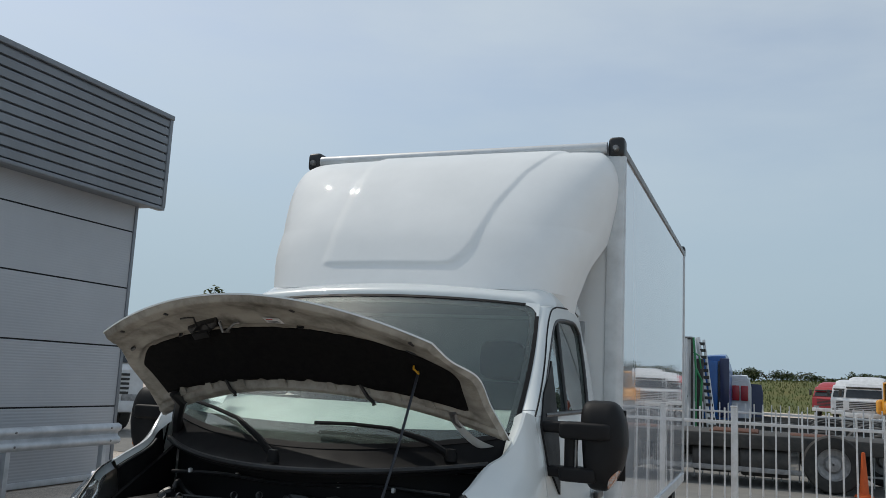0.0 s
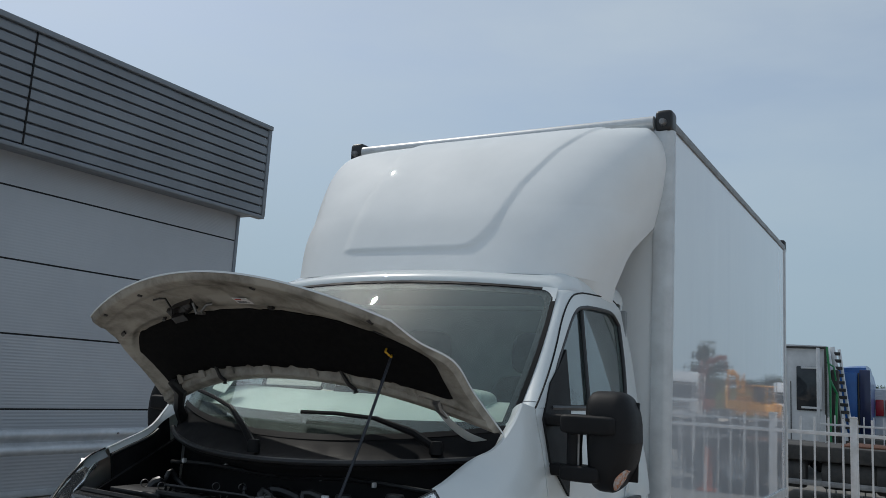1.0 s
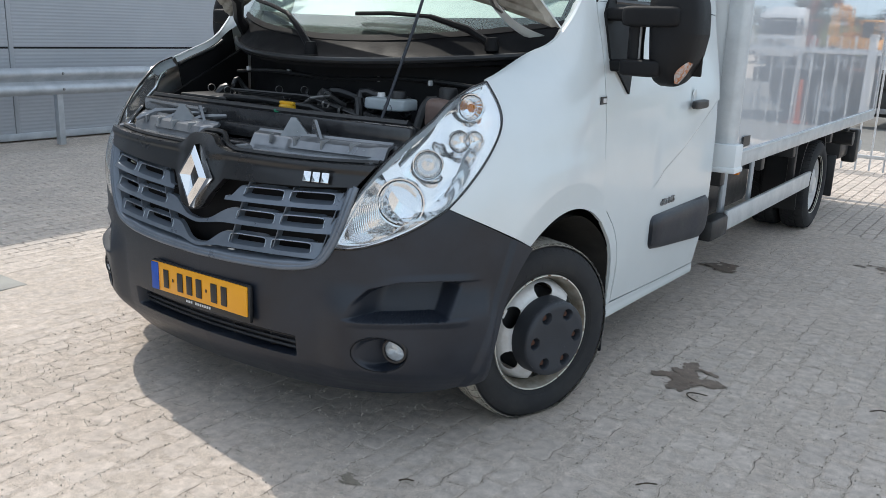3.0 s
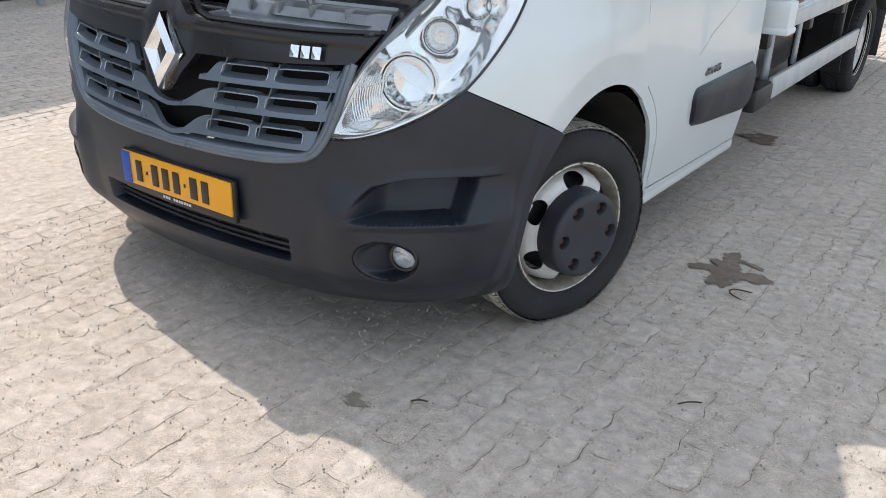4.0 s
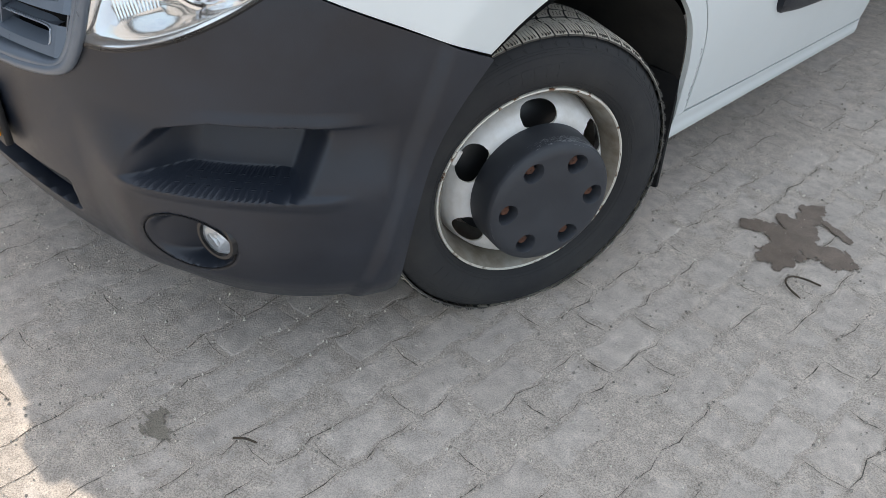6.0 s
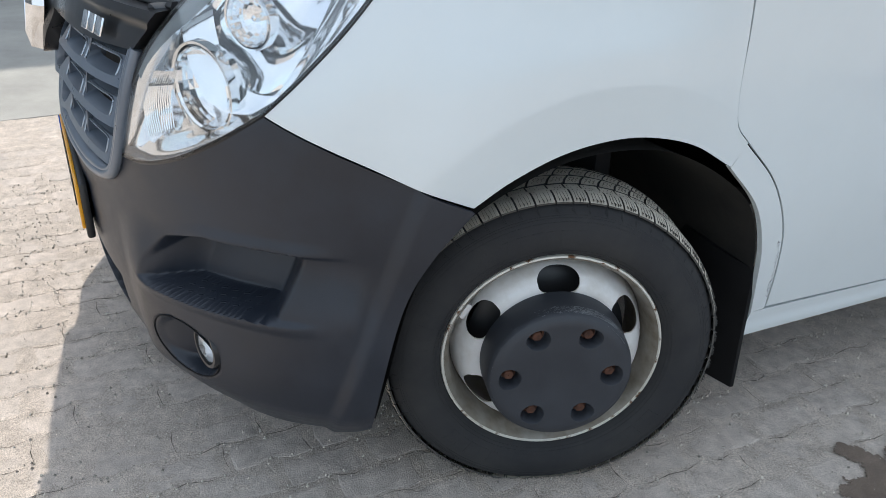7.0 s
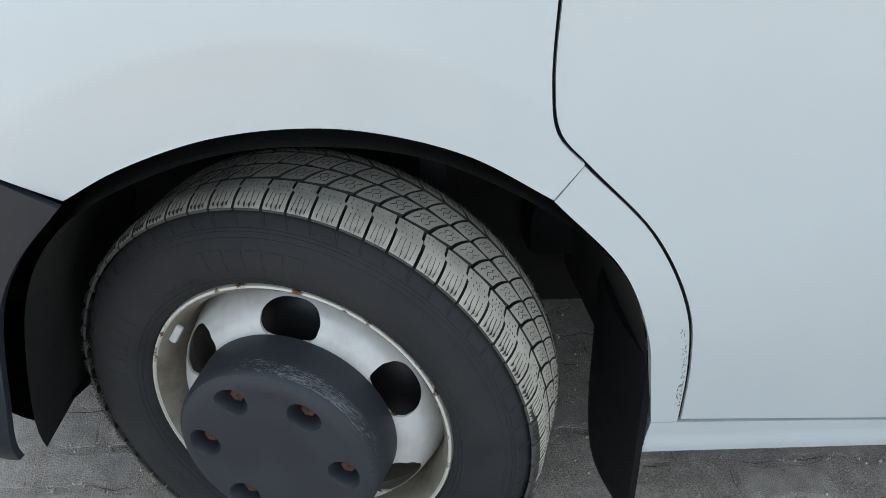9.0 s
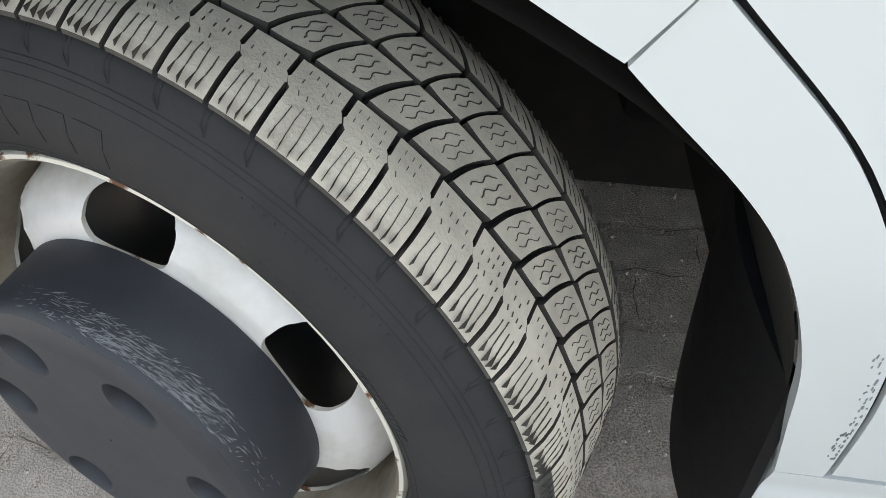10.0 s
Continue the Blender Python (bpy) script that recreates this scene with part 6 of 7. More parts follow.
def cowl(u, v):
    a = 2 * u - 1
    p, q = Vector(ws(a, -.01)), Vector((a * .80, -.22 + .36 * a * a, 1.285 + .05 * a * a))
    w = p.lerp(q, v)
    return w.x, w.y, w.z - .03 * math.sin(math.pi * v)


scuttle = link("scuttle_panel", solid(shell(cowl, lambda u, v: (lambda p: (p[0], p[1] + .01, p[2] - .02))(cowl(u, v)), 40, 10)), SCUTTLE, van, "black plastic scuttle panel")
link("scuttle_seal", tube([(lambda p: (p[0], p[1] - .006, p[2] + .006))(cowl(k / 40, 1.0)) for k in range(41)], .013, 8), BLACK, scuttle)
for px, tip in ((-.05, -.72), (.66, .05)):
    base = Vector((px, cowl((px / .82 + 1) / 2, .55)[1] - .01, cowl((px / .82 + 1) / 2, .55)[2] + .03))
    m1, m2 = Vector(ws((px * .55 + tip * .45) / .86, .06, .035)), Vector(ws(tip / .86, .09, .03))
    wp = link("wiper", tube([base, base.lerp(m1, .35) + Vector((0, -.01, .02)), m1], [.016, .014, .010], 8), SCUTTLE, van, "black windscreen wiper")
    link("wiper_blade", tube([m2, m1.lerp(m2, .5) + Vector((0, -.006, .006)), m1, m1.lerp(base, .55) + Vector((0, 0, .01))], .009, 6), SCUTTLE, wp)
    link("wiper_pivot", lathe([(.001, .03), (.02, .028), (.026, .01), (.027, -.02)], 16, Matrix.Translation(base)), SCUTTLE, wp)

# cross beam, trays and the things under the hood
link("beam_shelf", block(0, -.50, .985, 1.30, .12, .03, .01), BEAM, van)
link("beam_lip", block(0, -.475, 1.03, 1.36, .05, .05, .015), BEAM, van)
slam = link("cross_beam", block(0, -.43, 1.065, 1.40, .07, .09, .015), BEAM, van, "black cross beam above the radiator")


def tray(x0, x1):
    """A moulded channel behind the nose panel: floor, upright back edge and ends."""
    def f(u, v):
        x = x0 + (x1 - x0) * u
        bow = .06 * (abs(x) / .65) ** 2
        wall = step(v, .45, .60)
        lip = step(v, .88, .94)
        end = step(abs(2 * u - 1), .93, .98)
        emboss = .010 * step(u, .30, .34) * (1 - step(u, .90, .93)) * step(v, .58, .64) * (1 - step(v, .84, .88))
        return x, -.685 + .07 * min(1, v / .5) + .035 * max(0, v - .5) * 2 + .02 * lip + bow - emboss, .992 + .062 * max(0, v - .45) / .5 * wall + .018 * end * (1 - wall)
    return solid(shell(f, lambda u, v: (lambda p: (p[0], p[1] + .008, p[2] - .010))(f(u, v)), 60, 30))


for x0, x1 in ((.10, .66), (-.64, -.12)):
    tray_ob = link("nose_tray", tray(x0, x1), BRACKET, van, "grey moulded plastic tray behind the nose")
    for k in range(4):
        x = x0 + (x1 - x0) * (.14 + .22 * k)
        link("tray_rib", block(x, -.57 + .06 * (x / .65) ** 2, 1.035, .008, .09, .03, .003, turned(0, 0, 25 - 15 * k)), GREYPLASTIC, tray_ob)
    xm = x0 + (x1 - x0) * (.30 if x0 > 0 else .6)
    gusset = [(0, 0), (.11, 0), (.11, .02), (.06, .075), (.04, .075)]
    link("tray_gusset", plate(gusset, .010, Matrix.Translation((xm - .05, -.575, 1.035)) @ pose(0, 0, 0, 80, 0, 18)), BRACKET, tray_ob)
    link("tray_gusset", plate(gusset, .010, Matrix.Translation((xm + .13, -.56, 1.035)) @ pose(0, 0, 0, 80, 0, 150)), BRACKET, tray_ob)
    link("tray_clip", block(x0 + (x1 - x0) * .5, -.55, 1.02, .04, .03, .03, .006), BLACK, tray_ob)
# ribbed struts on the far side
for k in range(3):
    link("beam_strut", tube([(-.60 + .14 * k, -.57, 1.03), (-.54 + .14 * k, -.52, 1.065), (-.47 + .14 * k, -.46, 1.07)], [.009, .012, .009], 6), BRACKET, slam)
link("beam_edge", tube([(-.68, -.42, 1.115), (-.3, -.44, 1.115), (.1, -.45, 1.115), (.66, -.42, 1.115)], .012, 6), BLACK, slam)
link("beam_edge", tube([(-.68, -.46, 1.095), (-.55, -.47, 1.09), (-.30, -.475, 1.085)], .010, 6), BRACKET, slam)
engine = link("engine_cover", cat(block(-.08, -.14, 1.02, .62, .42, .14, .04), block(-.1, -.17, 1.09, .48, .28, .05, .02)), BLACK, van, "black engine cover")
for k in range(5):
    link("cover_rib", block(-.28 + .09 * k, -.17, 1.117, .02, .24, .012, .004), BLACK, engine)
link("intake_pipe", tube([(-.5, -.35, 1.03), (-.3, -.36, 1.07), (-.1, -.37, 1.06), (.15, -.36, 1.05), (.3, -.28, 1.02)], .045, 14), BLACK, engine)
link("hose", tube([(.25, -.2, 1.0), (.32, -.28, 1.08), (.40, -.32, 1.07), (.48, -.30, 1.0)], .02, 10), BLACK, engine)
link("hose", tube([(-.62, -.1, 1.1), (-.4, -.28, 1.12), (-.15, -.32, 1.13), (.1, -.30, 1.12), (.2, -.22, 1.06)], .013, 8), BLACK, engine)
link("fuel_line", tube([(.0, -.24, 1.12), (.08, -.28, 1.15), (.12, -.22, 1.16), (.13, -.14, 1.12)], .007, 8), STEEL, engine)
for k in range(6):
    y = -.05 - .03 * k
    link("cable", tube([(-.7 + .05 * k, y, 1.05), (-.4, y - .05, 1.10 + .01 * k), (0, y - .02, 1.11 + .008 * k), (.4, y, 1.06)], .006, 6), BLACK, engine)
link("oil_cap", cat(lathe([(.001, .022), (.026, .022), (.032, .016), (.033, 0)], 20, Matrix.Translation((.045, -.37, 1.108))), block(.045, -.37, 1.134, .07, .02, .012, .004)), YELLOW, engine, "yellow oil filler cap")
link("oil_neck", lathe([(.03, 0), (.03, -.08)], 16, Matrix.Translation((.045, -.37, 1.108))), BLACK, engine)
link("green_tag", block(.10, -.44, 1.113, .07, .035, .012, .003, turned(0, 0, 8)), GREEN, slam)
res = link("washer_tank", round_box(.405, -.20, 1.15, .19, .10, .045, 7), TANK, van, "pale grey fluid reservoir")
link("tank_cap", lathe([(.001, .03), (.026, .03), (.03, .024), (.03, 0)], 16, Matrix.Translation((.44, -.20, 1.170))), BLACK, res)
link("tank_lid", lathe([(.001, .018), (.014, .018), (.016, 0)], 12, Matrix.Translation((.36, -.20, 1.170))), WHITE, res)
tk = link("coolant_tank", round_box(.645, -.21, 1.13, .10, .11, .12, 4), surface("cloudy_plastic", (.20, .14, .12), (.15, .10, .085), 12, .4, .5), van, "cloudy brown coolant tank")
link("coolant_cap", lathe([(.001, .04), (.03, .04), (.034, .03), (.034, 0)], 16, Matrix.Translation((.66, -.20, 1.185))), BLACK, tk)
link("battery", cat(block(-.52, -.2, 1.0, .28, .2, .2, .02), block(-.52, -.2, 1.11, .29, .21, .02, .006)), BLACK, van, "black battery under the hood")
link("air_box", round_box(-.42, -.40, .99, .4, .18, .12, 6), BLACK, van)
for k in range(4):
    link("bay_pipe", tube([(-.68, -.45 + .05 * k, 1.01), (-.55, -.42 + .05 * k, 1.04), (-.42, -.44 + .04 * k, 1.05)], .009, 6), STEEL if k == 1 else BLACK, engine)

rnd = random.Random(17)
for k in range(10):
    x0, y0 = -.65 + 1.25 * rnd.random(), -.28 + .22 * rnd.random()
    p = [(x0, y0, 1.05), (x0 + .12 * (rnd.random() - .3), y0 + .05, 1.13 + .05 * rnd.random()), (x0 + .28 * (rnd.random() - .3), y0 + .08, 1.10 + .05 * rnd.random()), (x0 + .32 * (rnd.random() - .3), y0 + .14, 1.04)]
    link("hose", tube(spline(p, 14), .008 + .012 * rnd.random(), 8), BLACK, engine)
for k in range(14):
    x0, y0 = -.62 + 1.2 * rnd.random(), -.36 + .36 * rnd.random()
    link("hose_clip", lathe([(.014, 0), (.016, .004), (.016, .010), (.014, .014)], 14, Matrix.Translation((x0, y0, 1.10 + .06 * rnd.random())) @ pose(0, 0, 0, 60 * rnd.random(), 80, 0)), STEEL, engine)
link("wire_loom", tube(spline([(-.70, .05, 1.20), (-.4, -.02, 1.22), (0, -.04, 1.21), (.35, -.01, 1.23), (.66, .08, 1.21)], 30), .008, 8), BLACK, engine)
for x in (-.55, -.3, -.05, .2, .45):
    link("loom_clip", block(x, -.02, 1.222, .014, .02, .02, .004), WHITE, engine)

# ---- cab interior ----
dash = link("dashboard", round_box(0, .46, 1.27, 1.72, .56, .28, 5, 40, 20), DASH, van, "dark dashboard with pale top")
link("dashboard_top", solid(shell(lambda u, v: (lambda p: (p[0], p[1] + .06 + .46 * v * (1 - .25 * abs(2 * u - 1)), 1.415 + .135 * v + .03 * math.sin(math.pi * v)))(ws((2 * u - 1) * .92, 0)), lambda u, v: (lambda p: (p[0], p[1] + .06 + .46 * v * (1 - .25 * abs(2 * u - 1)), 1.38 + .06 * v))(ws((2 * u - 1) * .92, 0)), 30, 10)), PALEDASH, dash, "pale dashboard top")
link("instrument_binnacle", round_box(.46, .50, 1.53, .42, .22, .14, 4), PALEDASH, dash)
link("cab_floor", block(0, 1.12, .55, 1.8, .98, .06, .01), SCUTTLE, van)
link("cab_lining", block(0, 1.585, 1.3, 1.8, .03, 1.5, .01), LINING, van)
link("headliner", block(0, 1.23, 2.085, 1.56, .70, .03, .01), LINING, van)
for sx, w in ((.46, .5), (-.22, .46), (-.62, .38)):
    seat = link("cab_seat", round_box(sx, 1.08, .95, w, .5, .22, 5), SEAT, van, "dark fabric cab seat")
    link("seat_back", moved(round_box(0, 0, 0, w * .96, .16, .72, 5), Matrix.Translation((sx, 1.36, 1.32)) @ pose(0, 0, 0, -10)), SEAT, seat)
    link("headrest", moved(round_box(0, 0, 0, .27, .12, .22, 4), Matrix.Translation((sx, 1.44, 1.80)) @ pose(0, 0, 0, -8)), SEAT, seat)
wheel_m = Matrix.Translation((.46, .68, 1.33)) @ pose(0, 0, 0, 62)
steer = link("steering_wheel", moved(tube([(.19 * math.cos(2 * math.pi * k / 28), .19 * math.sin(2 * math.pi * k / 28), 0) for k in range(28)], .017, 8, True), wheel_m), BLACK, van, "black steering wheel")
link("wheel_spoke", moved(cat(round_box(0, 0, -.01, .15, .13, .06, 4), block(.11, 0, -.01, .14, .035, .02, .008), block(-.11, 0, -.01, .14, .035, .02, .008), block(0, -.11, -.01, .035, .14, .02, .008)), wheel_m), BLACK, steer)
link("rear_view_paper", solid(shell(lambda u, v: ws(-.80 + .16 * u, .16 + .16 * v, -.02), lambda u, v: ws(-.80 + .16 * u, .16 + .16 * v, -.023), 3, 3)), WHITE, van, "white paper behind the windscreen")

# ---- setting ----
ground_ob = link("ground", grid(lambda u, v: (-400 + 800 * u, -150 + 900 * v, -.02), 8, 8), SAND, None, smooth=False)
tagged(ground_ob, "sandy ground under the paving reaching the horizon", "ground", kind="structure")

# warehouse beside the van
house = thing("warehouse", "grey metal-clad warehouse with a ribbed overhanging band", "building", (-7.2, 5, 0))
house.location = (0, 0, 0)
WX, WY1 = -7.2, 7.04
wall = link("warehouse_wall", block(WX - 3, (WY1 - 22) / 2, 2.1, 6, 22 + WY1, 4.2), WALLPANEL, house, smooth=False)


def sheet_rib(z0, z1, x, y0, y1, n, depth):
    """Horizontal micro-ribs between two heights."""
    V, F = [], []
    for k in range(n + 1):
        z = z0 + (z1 - z0) * k / n
        d = depth if k % 2 else 0
        V += [(x + d, y0, z), (x + d, y1, z)]
    F = [(2 * k, 2 * k + 1, 2 * k + 3, 2 * k + 2) for k in range(n)]
    return V, F


for k, (za, zb) in enumerate(((.06, 1.035), (1.035, 1.917), (1.917, 2.795), (2.795, 3.66), (3.66, 4.16))):
    for ya, yb in ((-22, 2.44), (2.50, WY1)):
        link("wall_panel", sheet_rib(za + .011, zb - .011, WX + .02, ya, yb, 46, .0022 if k < 2 else .0012), WALLPANEL, house, "", smooth=False)
        link("panel_joint", block(WX + .010, (ya + yb) / 2, zb, .012, yb - ya, .026), SCUTTLE, house, smooth=False)
link("joint_cover", block(WX + .018, 2.47, 2.1, .03, .05, 4.1, .004), WALLPANEL, house)
link("base_profile", block(WX + .01, (WY1 - 22) / 2, .04, .06, 22 + WY1, .08, .004), GALV, house)
link("corner_trim", block(WX + .01, WY1 - .01, 2.1, .06, .06, 4.2, .006), CLAD, house)
UX, UY = -6.82, 7.18
band = link("cladding_band", block(UX - 4.03, (UY - 22) / 2 - .02, 4.77, 7.96, 22 + UY - .04, 1.42), CLAD, house, "dark grey ribbed cladding band", smooth=False)
prof = []
N = 10
for k in range(N):
    z = 4.07 + 1.38 * k / N
    h = 1.38 / N
    prof += [(-.03, z), (-.03, z + .016), (.03, z + .022), (.034, z + h - .03), (.02, z + h - .006), (-.03, z + h - .001)]
prof.append((0, 5.45))
for ya, yb in ((-22, 3.02), (3.02, UY - .07)):
    V = [(UX + .012 + d, y, z) for d, z in prof for y in (ya, yb)]
    F = [(2 * k, 2 * k + 1, 2 * k + 3, 2 * k + 2) for k in range(len(prof) - 1)]
    link("cladding_sheet", (V, F), CLAD, house, smooth=False)
link("roof_trim", cat(block(UX + .02, (UY - 22) / 2, 5.49, .12, 22 + UY, .07, .006), block(UX + .025, UY - .035, 4.77, .07, .07, 1.42, .006), block(UX - .01, (UY - 22) / 2, 4.045, .12, 22 + UY, .05, .006)), CLAD, house)
link("sheet_lap", block(UX + .045, 3.02, 4.76, .012, .022, 1.38), SCUTTLE, house, smooth=False)
link("roof", block(UX - 4, (UY - 22) / 2, 5.47, 7.9, 22 + UY - .1, .05), CLAD, house)
link("end_wall", block(-11, UY - .3, 2.4, 7.5, .1, 4.0), WALLPANEL, house)

# crash barrier
rail = thing("crash_barrier", "galvanised steel crash barrier in front of the wall", "barrier")
RX = -6.55
wv = [(0, .56), (.055, .585), (.065, .62), (.055, .655), (.012, .68), (.0, .705), (.012, .73), (.055, .755), (.065, .79), (.055, .825), (0, .85)]
for ya, yb in ((-14, -1.2), (-1.25, 2.68), (2.63, 6.4)):
    V = [(RX + d + (.004 if ya == -1.25 else 0), y, z) for d, z in wv for y in (ya, yb)]
    V += [(p[0] - .005, p[1], p[2]) for p in V]
    n = len(wv)
    F = [(2 * k, 2 * k + 1, 2 * k + 3, 2 * k + 2) for k in range(n - 1)]
    F += [tuple(i + 2 * n for i in reversed(f)) for f in F]
    link("rail_beam", (V, F), GALV, rail, sharp=50)
for y in (-9, -5, -1.2, 1.2, 2.65, 4.6, 6.2):
    link("rail_post", block(RX - .06, y, .39, .08, .07, .78, .006), GALV, rail)
    for z in (.62, .79):
        link("rail_bolt", lathe([(.001, .012), (.012, .01), (.016, 0)], 10, Matrix.Translation((RX + .068, y, z)) @ pose(0, 0, 0, 0, 90)), STEEL, rail)

# ---- paving ----
L, W, AMP = .195, .0975, .009


def tri(t):
    t = t - math.floor(t)
    return 4 * t - 1 if t < .5 else 3 - 4 * t


def paver(i, j, rnd, gap=.0027):
    """Outline of the interlocking paver of row i, place j: zigzag on all sides."""
    off = (i % 2) * L / 2
    y0, y1 = j * L + off, (j + 1) * L + off
    pts = []
    n = 4
    wob = lambda a, b: .004 * math.sin(37.1 * a + 91.7 * b) + .003 * math.sin(131 * b - 57 * a)
    edge = lambda row, y: row * W + AMP * tri(2 * y / L + .12) + wob(row * .77, y)
    for k in range(n + 1):
        y = y0 + (y1 - y0) * k / n
        pts.append((edge(i + 1, y) - gap, y))
    pts.insert(n + 1, ((edge(i, y1) + edge(i + 1, y1)) / 2, y1 - AMP * .8))
    for k in range(n, -1, -1):
        y = y0 + (y1 - y0) * k / n
        pts.append((edge(i, y) + gap, y))
    pts.append(((edge(i, y0) + edge(i + 1, y0)) / 2, y0 - AMP * .8))
    cy = (y0 + y1) / 2
    sh = 1 - gap * 2 / L
    return [(x, cy + (y - cy) * sh) for x, y in pts]


def stone(outline, rnd, skirt=True):
    n = len(outline)
    cx, cy = sum(p[0] for p in outline) / n, sum(p[1] for p in outline) / n
    dz, ax, ay = -.0026 * rnd.random(), .02 * (rnd.random() - .5), .016 * (rnd.random() - .5)
    rows = ((.70, 0.0), (.86, -.0013), (.97, -.0060), (1.0, -.02)) if skirt else ((.93, 0.0), (1.0, -.007))
    V = [(cx + (x - cx) * w, cy + (y - cy) * w, dz + d + ax * (x - cx) * w + ay * (y - cy) * w) for w, d in rows for x, y in outline]
    F = [tuple(range(n))] + [(j * n + k, (j + 1) * n + k, (j + 1) * n + (k + 1) % n, j * n + (k + 1) % n) for j in range(len(rows) - 1) for k in range(n)]
    return V, [tuple(reversed(f)) for f in F[:1]] + F[1:]


pave = thing("pavement", "grey interlocking concrete paving with sandy joints", "pavement", kind="structure")
rnd = random.Random(3)
near_v, near_f, picked = [], [], 0
for i in range(int(-6.4 / W), int(8.2 / W)):
    for j in range(int(-3.6 / L), int(10.2 / L)):
        x, y = (i + .5) * W, (j + .5) * L
        if x < -1.95 and y < -.32:
            continue
        if .95 < x < 2.35 and -1.25 < y < .85 and picked < 298:
            link("paver", stone(paver(i, j, rnd), rnd), PAVER, pave, smooth=False)
            picked += 1
            continue
        v, f = stone(paver(i, j, rnd), rnd, -2.2 < x < 4 and -2.6 < y < 4)
        k = len(near_v)
        near_v += v
        near_f += [tuple(q + k for q in t) for t in f]
rest = link("paver_field", (near_v, near_f), PAVER, pave, smooth=False)
rest["kind"] = "stuff"
CONCRETE = surface("concrete_slab", (.40, .385, .35), (.30, .29, .265), 2.5, .85, .95, bump=.002, bump_scale=120)
slab = link("concrete_slab", block(-6.4, -3.5, -.012, 8.86, 6.3, .03, .006), CONCRETE)
tagged(slab, "pale concrete slab set in the paving", "slab", kind="structure")
apron = link("road", grid(lambda u, v: (-40 + 90 * u, 10.2 + 20 * v, -.012), 4, 4), surface("worn_asphalt", (.16, .155, .145), (.22, .21, .19), 1.5, .9, 1.0, bump=.003, bump_scale=60), None, smooth=False)
tagged(apron, "worn sandy asphalt yard behind the fence", "yard", kind="structure")

# sand swept over the joints


def sand_at(u, v):
    x, y = -2.6 + 7.0 * u, -2.9 + 7.2 * v
    q = noise.noise(Vector((x * 2.3, y * 2.3, .3))) * .0011 + noise.noise(Vector((x * 9, y * 9, 2.1))) * .0020 + noise.noise(Vector((x * 31, y * 31, 5.2))) * .0014
    return x, y, -.0019 + q * 1.15


swept = link("joint_sand", grid(sand_at, 420, 430), SAND, pave)
swept["kind"] = "stuff"
# open joints as short ragged ribbons along stones' edges, gap shade in their colour
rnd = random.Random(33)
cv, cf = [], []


def shade_ribbon(points):
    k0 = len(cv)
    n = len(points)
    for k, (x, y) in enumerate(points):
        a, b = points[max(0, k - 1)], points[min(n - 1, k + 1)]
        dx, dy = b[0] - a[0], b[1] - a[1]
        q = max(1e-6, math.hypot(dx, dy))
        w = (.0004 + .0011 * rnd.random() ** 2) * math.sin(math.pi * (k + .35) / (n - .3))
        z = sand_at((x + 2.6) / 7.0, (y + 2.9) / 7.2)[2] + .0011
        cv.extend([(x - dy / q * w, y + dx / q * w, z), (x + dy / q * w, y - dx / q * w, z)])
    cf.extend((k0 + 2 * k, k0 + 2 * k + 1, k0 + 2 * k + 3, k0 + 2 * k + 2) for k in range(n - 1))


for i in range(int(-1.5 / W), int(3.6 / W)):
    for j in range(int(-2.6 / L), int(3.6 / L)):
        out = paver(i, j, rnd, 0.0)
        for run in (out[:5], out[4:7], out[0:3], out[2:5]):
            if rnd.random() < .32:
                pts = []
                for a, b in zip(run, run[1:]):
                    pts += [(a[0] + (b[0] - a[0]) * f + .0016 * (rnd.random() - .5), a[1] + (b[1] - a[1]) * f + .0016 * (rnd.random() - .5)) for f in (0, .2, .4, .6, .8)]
                shade_ribbon(pts)
tagged(link("open_joint", (cv, cf), GAP_SHADE, pave, smooth=False), kind="stuff")

# oil and water stains, twigs, leaves


def blot(cx, cy, rx, ry, seed, arms=(), cell=.004):
    """A soaked patch with a ragged outline, longer along the stones' rows."""
    V, F, index = [], [], {}
    n, k = int(rx * 1.5 / cell), int(ry * 1.5 / cell)

    def vert(i, j):
        if (i, j) not in index:
            index[(i, j)] = len(V)
            V.append((cx + i * cell, cy + j * cell, .0030))
        return index[(i, j)]
    for i in range(-n, n):
        for j in range(-k, k):
            x, y = i * cell / rx, j * cell / ry
            q = math.hypot(x, y) + .75 * noise.noise(Vector((x * 1.1 + seed, y * 1.9, seed))) + .48 * noise.noise(Vector((x * 3.4 + seed, y * 4.6, 3 + seed))) + .14 * noise.noise(Vector((x * 14, y * 14, seed)))
            if arms:
                p = Vector((cx + i * cell, cy + j * cell))
                near = 9
                for ax, ay, bx, by, r in arms:
                    a, b = Vector((ax, ay)), Vector((bx, by))
                    f = min(max((p - a).dot(b - a) / (b - a).length_squared, 0), 1)
                    near = min(near, (p - a.lerp(b, f)).length / r)
                q = .62 * near + .35 * noise.noise(Vector((p.x * 38, p.y * 38, seed))) + .22 * noise.noise(Vector((p.x * 110, p.y * 110, seed)))
            if q < .72:
                F.append((vert(i, j), vert(i + 1, j), vert(i + 1, j + 1), vert(i, j + 1)))
    return V, F


